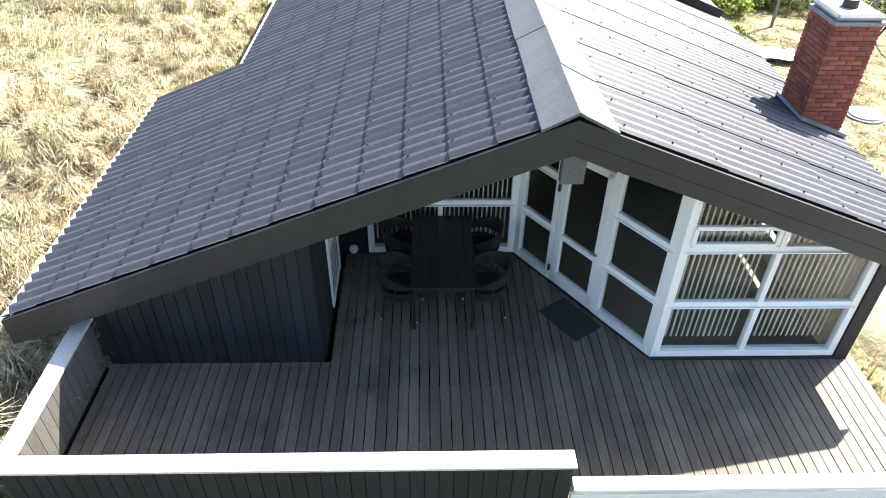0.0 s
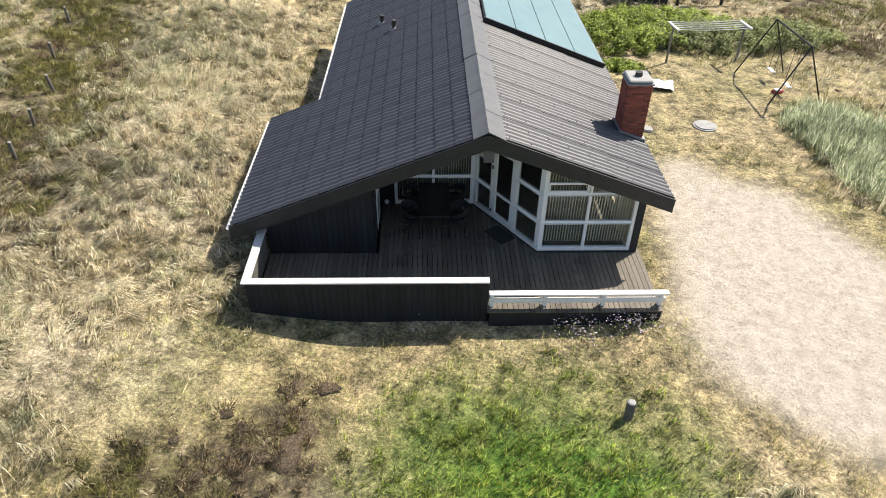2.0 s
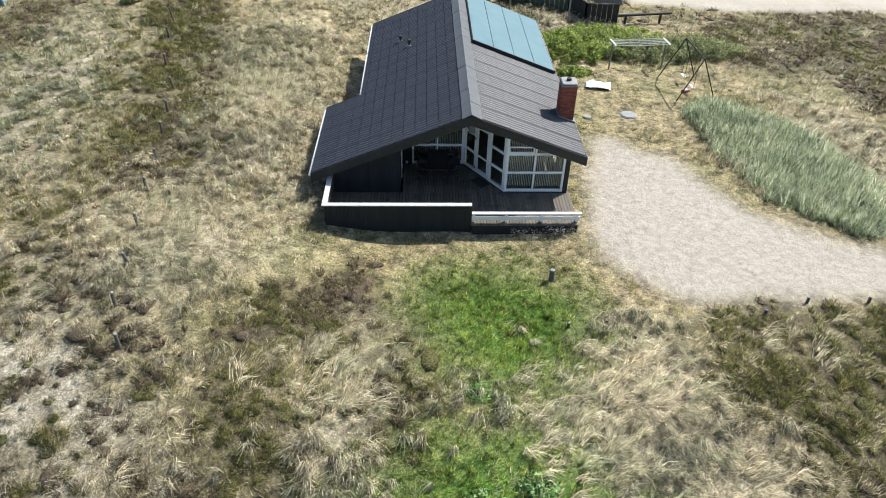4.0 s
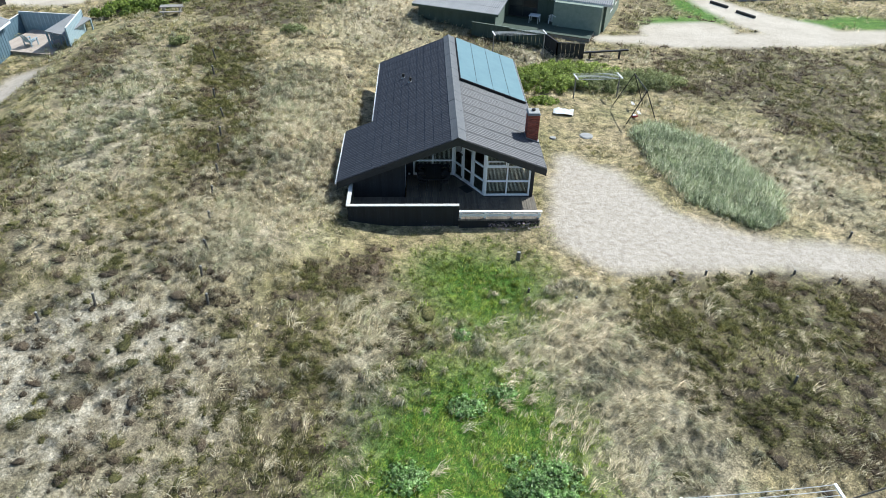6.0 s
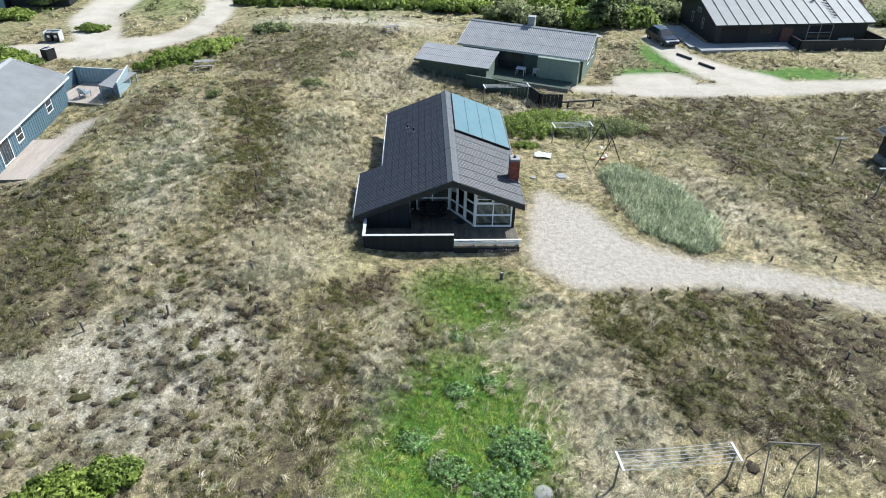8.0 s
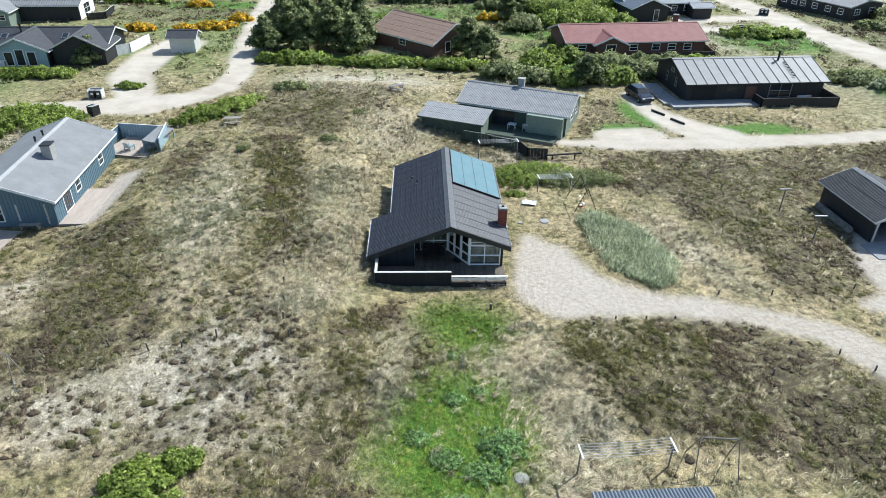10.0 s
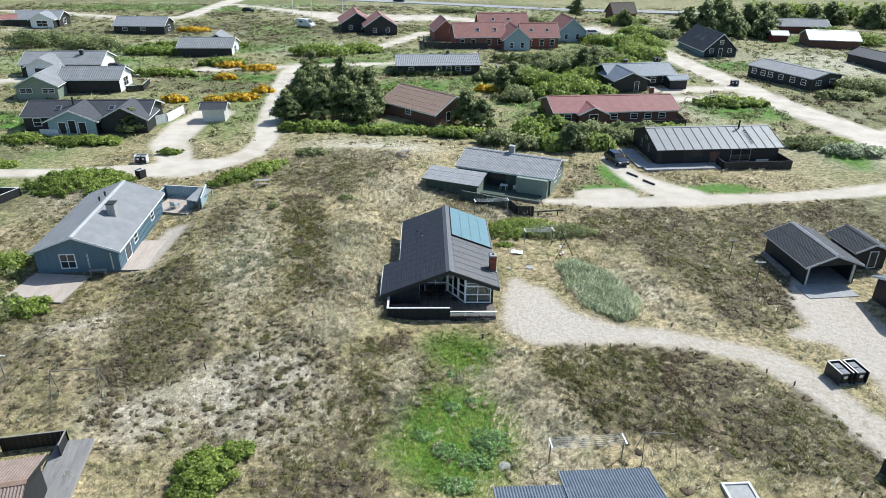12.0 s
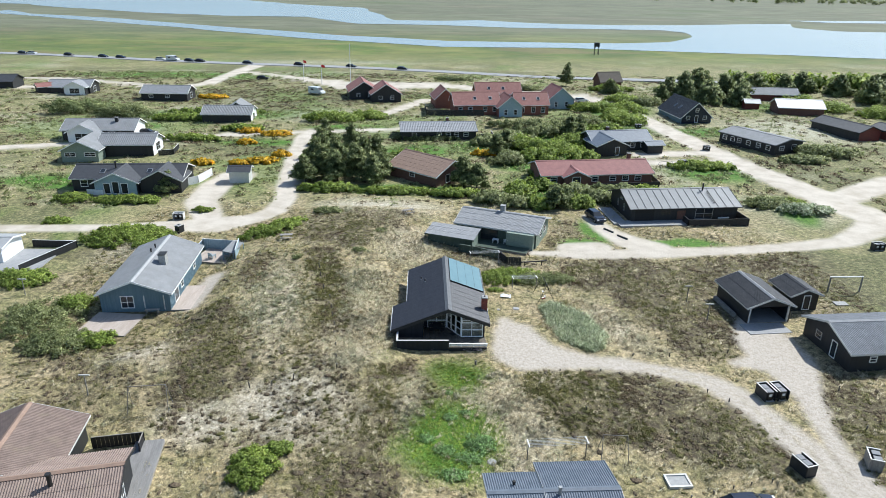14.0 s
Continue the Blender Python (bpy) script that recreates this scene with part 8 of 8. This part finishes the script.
def wheelie_bin(parent, x, y, z):
    b = part("bin", bevel(box(bms(), x - 0.27, x + 0.27, y - 0.3, y + 0.3, z + 0.06, z + 0.95), 0.03), M["plastic_black"], parent)
    part("lid", bevel(box(bms(), x - 0.29, x + 0.29, y - 0.33, y + 0.32, z + 0.95, z + 1.02), 0.025), M["roof_felt"], b, "grey lid")
    part("label_plate", box(bms(), x - 0.15, x + 0.15, y - 0.315, y - 0.302, z + 0.5, z + 0.75), M["plastic_white"], b)
    for sx in (-0.24, 0.24):
        part("wheel", tube(bms(), (x + sx - 0.03, y + 0.28, z + 0.1), (x + sx + 0.03, y + 0.28, z + 0.1), 0.1, 0.1, 12), M["tyre"], b)


def bin_store(x, y, yaw, bins=2, label="black boarded enclosure with wheeled bins", mat="far_black", deep=0):
    """An enclosure open at the front, its bins in a row or, where deep, one behind the other."""
    z = z_at(x, y)
    w = 1.0 if deep else bins * 0.75 + 0.1
    back = -0.45 + (0.72 * bins + 0.2 if deep else 0.95)
    s = thing("bin_store", label, "bin store", "bin stores", at=pose(x, y, z, 0, 0, yaw))
    for sx in (-w / 2, w / 2):
        part("side", box(bms(), sx - 0.03, sx + 0.03, -0.45, back, -0.1, 1.1), M[mat], s)
        part("side_cap", box(bms(), sx - 0.05, sx + 0.05, -0.47, back - 0.025, 1.1, 1.13), M["white_old"], s)
    part("back", box(bms(), -w / 2, w / 2, back, back + 0.06, -0.1, 1.1), M[mat], s)
    part("back_cap", box(bms(), -w / 2 - 0.05, w / 2 + 0.05, back - 0.02, back + 0.08, 1.1, 1.13), M["white_old"], s)
    part("floor", box(bms(), -w / 2 + 0.03, w / 2 - 0.03, -0.45, back, -0.1, 0.04), M["cement"], s)
    for i in range(bins):
        wheelie_bin(s, 0 if deep else -w / 2 + 0.425 + i * 0.75, -0.05 + (0.72 * i if deep else 0), 0.03)
    return s


def car(x, y, yaw, mat, label, name="car", van=False, group="cars"):
    """A car: lofted body, glazed cabin, wheels with rims, lamps."""
    c = thing(name, label, "van" if van else "car", group, at=pose(x, y, z_at(x, y) + 0.02, 0, 0, yaw))
    L_, W_ = (5.6, 2.1) if van else (4.4, 1.78)
    prof = [(-0.5, 0.35), (-0.5, 0.78), (-0.46, 0.92), (-0.3, 0.97), (0.22, 0.95), (0.44, 0.82), (0.5, 0.66), (0.5, 0.32)]
    if van:
        prof = [(-0.5, 0.4), (-0.5, 2.3), (-0.46, 2.4), (0.18, 2.4), (0.34, 1.35), (0.47, 1.1), (0.5, 0.8), (0.5, 0.4)]
    bm = bms()
    slab(bm, [(p * L_, -W_ / 2, z) for p, z in prof], (0, W_, 0))
    part("body", bevel(bm, 0.06), M[mat], c, smooth=False)
    if not van:
        ring = []
        for px_, pz, wy in ((-0.47, 0.93, 0.86), (0.24, 0.93, 0.86), (0.06, 1.45, 0.66), (-0.34, 1.42, 0.66)):
            ring.append([Vector((px_ * L_, sy * wy * W_ / 2, pz)) for sy in (-1, 1)])
        part("windscreen", slab(bms(), [ring[1][0], ring[1][1], ring[2][1], ring[2][0]], (-0.05, 0, -0.02)), M["glass_far"], c)
        part("rear_window", slab(bms(), [ring[0][0], ring[0][1], ring[3][1], ring[3][0]], (0.05, 0, -0.02)), M["glass_far"], c)
        for k, sy in enumerate((-1, 1)):
            half = [(ring[0][k] + ring[1][k]) / 2, (ring[3][k] + ring[2][k]) / 2]
            for quad in ((ring[0][k], half[0], half[1], ring[3][k]), (half[0], ring[1][k], ring[2][k], half[1])):
                mid_ = sum(quad, Vector()) / 4
                part("side_window", slab(bms(), [q.lerp(mid_, 0.04) for q in quad], (0, -sy * 0.04, 0)), M["glass_far"], c)
        part("roof", bevel(box(bms(), -0.34 * L_, 0.06 * L_, -0.66 * W_ / 2, 0.66 * W_ / 2, 1.425, 1.475), 0.02), M[mat], c)
    else:
        part("windscreen", slab(bms(), [(0.195 * L_, -0.9, 2.28), (0.335 * L_, -0.9, 1.4), (0.335 * L_, 0.9, 1.4), (0.195 * L_, 0.9, 2.28)], (0.02, 0, 0.02)), M["glass_far"], c)
        part("side_window", box(bms(), -0.3 * L_, -0.1 * L_, -W_ / 2 - 0.01, -W_ / 2 + 0.01, 1.4, 1.9), M["glass_far"], c)
    for px_ in (-0.31, 0.32):
        for sy in (-1, 1):
            w = part("wheel", tube(bms(), (px_ * L_, sy * (W_ / 2 - 0.2), 0.32), (px_ * L_, sy * (W_ / 2 + 0.01), 0.32), 0.32, 0.32, 16), M["tyre"], c)
            part("rim", tube(bms(), (px_ * L_, sy * (W_ / 2 + 0.005), 0.32), (px_ * L_, sy * (W_ / 2 + 0.02), 0.32), 0.2, 0.18, 12), M["steel"], w)
    for sy in (-1, 1):
        part("headlight", box(bms(), 0.47 * L_, 0.505 * L_, sy * 0.62 - 0.17, sy * 0.62 + 0.17, 0.62, 0.74), M["plastic_white"], c)
        part("tail_light", box(bms(), -0.503 * L_, -0.48 * L_, sy * 0.66 - 0.13, sy * 0.66 + 0.13, 0.72, 0.86), M["red_cloth"], c)
    part("bonnet", slab(bms(), [(0.235 * L_, -0.7, 0.955), (0.43 * L_, -0.66, 0.86), (0.43 * L_, 0.66, 0.86), (0.235 * L_, 0.7, 0.955)], (0, 0, 0.015)), M[mat], c) if not van else None
    return c


def picnic_table(x, y, yaw):
    z = z_at(x, y)
    t = thing("picnic_table", "weathered grey picnic table with fixed benches", "table", "picnic tables", at=pose(x, y, z, 0, 0, yaw))
    for k in range(5):
        part("top_plank", bevel(box(bms(), -0.9, 0.9, -0.36 + k * 0.145, -0.225 + k * 0.145, 0.7, 0.74), 0.005), M["old_wood"], t)
    for sy in (-0.68, 0.68):
        part("bench", bevel(box(bms(), -0.9, 0.9, sy - 0.13, sy + 0.13, 0.42, 0.46), 0.005), M["old_wood"], t)
    for sx in (-0.65, 0.65):
        for sy in (-1, 1):
            bm = bms()
            beam(bm, (sx, sy * 0.2, 0.7), (sx, sy * 0.62, -0.05), 0.05, 0.1)
            part("leg", bm, M["old_wood"], t)
        part("stretcher", box(bms(), sx - 0.03, sx + 0.03, -0.75, 0.75, 0.34, 0.42), M["old_wood"], t)


def garden_seat(x, y, z, yaw, mat="pale_blue", label="pale blue slatted garden armchair"):
    s = thing("garden_armchair", label, "chair", "garden armchairs", at=pose(x, y, z, 0, 0, yaw))
    for k in range(5):
        bm = bms()
        beam(bm, (-0.24 + k * 0.12, 0.2, 0.3), (-0.26 + k * 0.13, 0.52, 1.0 - 0.05 * abs(k - 2)), 0.1, 0.02, (0, 1, 0))
        part("back_slat", bm, M[mat], s)
    for k in range(4):
        part("seat_slat", box(bms(), -0.28, 0.28, -0.35 + k * 0.14, -0.24 + k * 0.14, 0.36 - k * 0.02, 0.385 - k * 0.02), M[mat], s)
    for sx in (-0.33, 0.33):
        part("arm", box(bms(), sx - 0.06, sx + 0.06, -0.4, 0.4, 0.55, 0.575), M[mat], s)
        for sy in (-0.34, 0.3):
            part("leg", box(bms(), sx - 0.03, sx + 0.03, sy - 0.04, sy + 0.04, 0, 0.55), M[mat], s)


def lid_on_ground(x, y, r, label="round grey concrete manhole cover in the grass"):
    z = z_at(x, y)
    m = thing("manhole_cover", label, "manhole", "manhole covers", at=pose(x, y, z))
    part("ring", tube(bms(), (0, 0, -0.15), (0, 0, 0.05), r, r * 0.98, 28), M["cement"], m)
    part("lid", tube(bms(), (0, 0, 0.05), (0, 0, 0.08), r * 0.86, r * 0.82, 28), M["cement"], m)


def flagpole(x, y, h, flag):
    f = thing("flagpole", "tall white flagpole with a red flag" if flag else "tall bare white flagpole", "flagpole", "flagpoles", at=pose(x, y, z_at(x, y)))
    part("pole", tube(bms(), (0, 0, -0.3), (0, 0, h), 0.13, 0.08, 10), M["white"], f)
    part("knob", tube(bms(), (0, 0, h), (0, 0, h + 0.15), 0.09, 0.03, 8), M["steel"], f)
    if flag:
        bm = bms()
        pts = [(0.05 + i * 0.3, 0.1 * math.sin(i), h - 0.1 - 0.06 * i) for i in range(5)]
        for p, q in zip(pts[:-1], pts[1:]):
            bm.faces.new([bm.verts.new(w) for w in (p, q, (q[0], q[1], q[2] - 0.9), (p[0], p[1], p[2] - 0.9))])
        bmesh.ops.solidify(bm, geom=list(bm.faces), thickness=0.02)
        part("flag", bm, M["red_cloth"], f, "red flag")


def furnish_outside():
    for x, y, h in ((-16.04, 16.41, 0.8), (-15.57, 13.96, 0.6), (-14.72, 10.47, 0.6), (-13.52, 7.64, 0.6), (-13.16, 5.4, 0.55), (-12.8, 3.43, 0.55), (-12.26, 1.0, 0.6), (-12.08, -0.97, 0.55), (-11.64, -3.21, 0.6), (-11.25, -5.28, 0.55), (-11.06, -7.13, 0.6), (-10.43, -8.71, 0.55), (-14.95, -8.67, 0.6), (-16.92, -9.42, 0.5), (-18.87, -9.68, 0.6), (-21.43, -9.26, 0.5), (-25.17, -9.93, 0.5)):
        post(x, y, h, 0.055, "stump")
    post(2.69, -4.6, 0.45, 0.1, "stump", label="short thick timber bollard in the grass")
    for x, y, h in ((2.87, -7.0, 0.25), (4.85, -7.6, 0.2), (9.5, -6.4, 0.2), (11.1, -5.9, 0.3), (13.2, -5.9, 0.3), (15.2, -5.9, 0.3), (16.9, -6.6, 0.35), (19.8, -7.4, 0.35), (21.9, -8.7, 0.4), (24.6, -9.7, 0.45), (26.0, -11.3, 0.5), (23.1, -3.2, 0.55), (29.6, -2.4, 0.6), (19.3, -3.0, 0.4), (19.5, -11.5, 0.6), (12.3, -12.4, 0.5), (16.8, -23.0, 0.4), (18.3, -22.8, 0.4), (20.2, -22.5, 0.4), (21.8, -22.3, 0.4), (23.2, -22.2, 0.4), (24.9, -22.1, 0.4), (37.5, -9.5, 0.7), (36.6, -15.4, 0.5), (26, 14, 0.6), (22, 9.5, 0.4)):
        post(x, y, h * 0.8, 0.055, "stump", label="dark weathered timber stump post")
    drying_rack(8.62, 13.6, 11.7, 13.95, 1.55)
    drying_rack(3.66, 20.6, 7.6, 21.2, 1.9, wires=4, wide=0.9)
    drying_rack(6.1, -18.25, 11.1, -17.85, 1.7, wires=6, wide=1.0)
    swing(12.26, 11.2, 91.5, 2.8)
    swing(13.45, -17.85, -5, 2.0, 2.1, 0.95, "old_wood", False, "swing_frame", "weathered timber swing frame without seats")
    swing(-27.0, -12.6, 6, 3.2, 2.4, 0.8, "old_wood", False, "swing_frame", "weathered timber swing frame without seats")
    swing(46.5, 69.0, 20, 3.0, 2.4, 1.3, "old_wood", False, "swing_frame", "weathered timber swing frame without seats")
    gl = thing("goal_frame", "white topped timber bar on two posts", "frame", at=pose(50.8, 12.6, 0.1, 0, 0, 2))
    part("bar", box(bms(), -2.2, 2.2, -0.08, 0.08, 2.0, 2.12), M["white_old"], gl)
    for x in (-2.1, 2.1):
        part("post", box(bms(), x - 0.07, x + 0.07, -0.07, 0.07, -0.3, 2.0), M["old_wood"], gl)
    for x, y in ((29.5, 9.55), (30.2, 4.8), (-33.4, -10.6), (-51.0, 11.4)):
        lp = thing("clothes_post", "weathered post with a white cross arm", "post", "clothes posts", at=pose(x, y, z_at(x, y)))
        part("shaft", tube(bms(), (0, 0, -0.3), (0, 0, 2.1), 0.06, 0.05, 8), M["old_wood"], lp)
        part("cross_arm", box(bms(), -0.5, 0.5, -0.05, 0.05, 2.1, 2.18), M["white_old"], lp)
    # white sheet lying on the grass
    ws_ = thing("ground_sheet", "crumpled white sheet lying on the grass", "sheet", at=pose(7.5, 11.1, z_at(7.5, 11.1) + 0.02, 0, 0, -12))
    xs, ys = np.meshgrid(np.linspace(-0.65, 0.65, 22), np.linspace(-0.42, 0.42, 16))
    zz = 0.1 + 0.12 * fbm(xs.ravel() * 3 + 5, ys.ravel() * 3, 1.0, 77) + 0.04 * fbm(xs.ravel() * 9, ys.ravel() * 9, 1.0, 78)
    vv = np.stack([xs.ravel(), ys.ravel(), np.maximum(zz, 0.015)], 1)
    ii = np.arange(22 * 16).reshape(16, 22)
    bulk("cloth", vv, np.stack([ii[:-1, :-1], ii[:-1, 1:], ii[1:, 1:], ii[1:, :-1]], -1).reshape(-1, 4), M["plastic_white"], ws_, True)
    toy = thing("toy_seat", "small red and white plastic toy on the grass", "toy", at=pose(12.1, 10.7, z_at(12.1, 10.7), 0, 0, 20))
    part("base", bevel(box(bms(), -0.2, 0.2, -0.12, 0.12, 0, 0.12), 0.02), M["red_cloth"], toy)
    part("top", bevel(box(bms(), -0.16, 0.1, -0.1, 0.1, 0.12, 0.16), 0.015), M["plastic_white"], toy)
    lid_on_ground(8.4, 7.95, 0.42)
    lid_on_ground(6.25, 7.6, 0.2, "small pale concrete cover in the grass")
    lid_on_ground(3.1, -18.5, 0.42)
    bin_store(29.85, -10.85, 8, 2, "black boarded enclosure with wheeled bins beside the track", deep=1)
    bin_store(31.2, -10.65, 8, 2, "black boarded enclosure with wheeled bins beside the track", deep=1)
    bin_store(27.9, -20.4, 196, 2, "black boarded enclosure with wheeled bins", deep=1)
    bin_store(34.2, -20.2, 70, 2, "weathered enclosure with wheeled bins", "old_wood")
    bin_store(64.5, 27.2, 5, 2, "black boarded enclosure with wheeled bins")
    bin_store(-41.6, 38.8, 0, 2, "white trimmed enclosure with black wheeled bins", "white_old")
    bin_store(-39.6, 33.2, 150, 1, "single black wheeled bin in a low enclosure")
    bin_store(52.5, 74.5, 8, 3, "black boarded enclosure with wheeled bins")
    bin_store(62.5, 88.0, -20, 2, "grey boarded enclosure with wheeled bins", "old_wood")
    bin_store(54.0, 113.0, -20, 2, "black boarded enclosure with wheeled bins")
    sb = thing("sandbox", "square sandpit with a white timber frame", "sandpit", at=pose(17.9, -21.0, z_at(17.9, -21.0), 0, 0, 2))
    for sx in (-1, 1):
        part("side", box(bms(), sx * 0.88 - 0.08, sx * 0.88 + 0.08, -0.6, 0.6, -0.1, 0.2), M["white_old"], sb)
        part("end", box(bms(), -0.96, 0.96, sx * 0.68 - 0.08, sx * 0.68 + 0.08, -0.1, 0.21), M["white_old"], sb)
    part("sand", box(bms(), -0.8, 0.8, -0.6, 0.6, -0.1, 0.12), M["cement"], sb)
    picnic_table(-22.6, 28.4, 8)
    picnic_table(-5.1, 39.0, 25)
    wt = thing("plastic_table", "small white plastic garden table", "table", at=pose(7.9, 28.3, 0.28, 0, 0, -23))
    part("tabletop", bevel(box(bms(), -0.45, 0.45, -0.4, 0.4, 0.68, 0.72), 0.01), M["plastic_white"], wt)
    for sx in (-0.38, 0.38):
        for sy in (-0.33, 0.33):
            part("leg", box(bms(), sx - 0.03, sx + 0.03, sy - 0.03, sy + 0.03, 0, 0.68), M["plastic_white"], wt)
    garden_seat(9.5, 28.0, 0.28, 150, "plastic_white", "white plastic garden armchair")
    garden_seat(-31.6, 22.2, 0.34, 160)
    garden_seat(-29.9, 22.9, 0.34, 190)
    bn = thing("bench", "dark timber bench against the blue gable", "bench", at=pose(-33.8, 6.3, 0.2, 0, 0, 4))
    part("seat", box(bms(), -0.8, 0.8, -0.2, 0.2, 0.4, 0.45), M["old_wood"], bn)
    for sx in (-0.65, 0.65):
        part("leg", box(bms(), sx - 0.05, sx + 0.05, -0.18, 0.18, 0, 0.4), M["old_wood"], bn)
    for x, y in ((27.6, 31.5), (26.2, 34.4)):
        lg = thing("timber_kerb", "dark timber kerb beside the drive", "kerb", "timber kerbs", at=pose(x, y, z_at(x, y), 0, 0, -58))
        part("log", bevel(box(bms(), -1.0, 1.0, -0.1, 0.1, -0.05, 0.22), 0.02), M["far_black"], lg)
        part("peg", box(bms(), -0.06, 0.06, -0.14, -0.1, -0.1, 0.25), M["far_black"], lg)
    ap = thing("fire_pit", "low round stone ring", "fire pit", at=pose(48.5, 9.2, 0.06))
    part("slab", bevel(box(bms(), -0.8, 0.8, -0.5, 0.5, 0, 0.1), 0.02), M["cement"], ap)
    # vehicles
    car(25.3, 39.6, -76, "car_dark", "dark blue family car parked beside the black house")
    car(-69, 99, 5, "tyre", "black car parked on a sandy track")
    car(-77, 89, 20, "car_dark", "dark blue car parked beside a house")
    for x, m in ((-192, "car_dark"), (-187, "car_white"), (-168, "tyre"), (-150, "car_dark"), (-121, "car_white"), (-107, "car_dark"), (-102, "tyre"), (-80, "car_dark"), (-57, "tyre"), (-12, "car_dark"), (-141, "car_dark"), (-34, "car_dark")):
        k = next(i for i in range(1, len(ROAD)) if ROAD[i][0] >= x)
        (ax, ay), (bx, by) = ROAD[k - 1], ROAD[k]
        y = ay + (by - ay) * (x - ax) / (bx - ax)
        car(x, y, -14, m, "car on the road along the marsh", group="cars on the road")
    car(-115, 251, -14, "car_white", "white camper van on the road along the marsh", "camper_van", True)
    car(-38, 163, -30, "car_white", "white delivery van parked on the forecourt", "delivery_van", True)
    car(-63, 196, -5, "tyre", "dark car on a sandy track")
    car(47, 151, 20, "car_white", "white car parked at the holiday buildings")
    car(21.9, -24.9, 5, "car_dark", "dark blue car parked beside the south house")
    flagpole(-28.6, 180, 14, False)
    flagpole(-39, 182, 7, True)
    flagpole(-47.5, 195, 7, True)
    bt = thing("bird_tower", "small timber lookout tower at the water's edge", "tower", at=pose(87, 300, -0.6))
    part("cabin", box(bms(), -1.2, 1.2, -1.0, 1.0, 4.0, 6.0), M["far_black"], bt)
    for sx in (-1, 1):
        for sy in (-0.8, 0.8):
            part("leg", box(bms(), sx - 0.12, sx + 0.12, sy - 0.12, sy + 0.12, 0, 4.0), M["far_black"], bt)


meadow()
plant_all()
plant_flowers()
furnish_terrace()
furnish_outside()
terrace()
chimney_brick()
lay_roof()
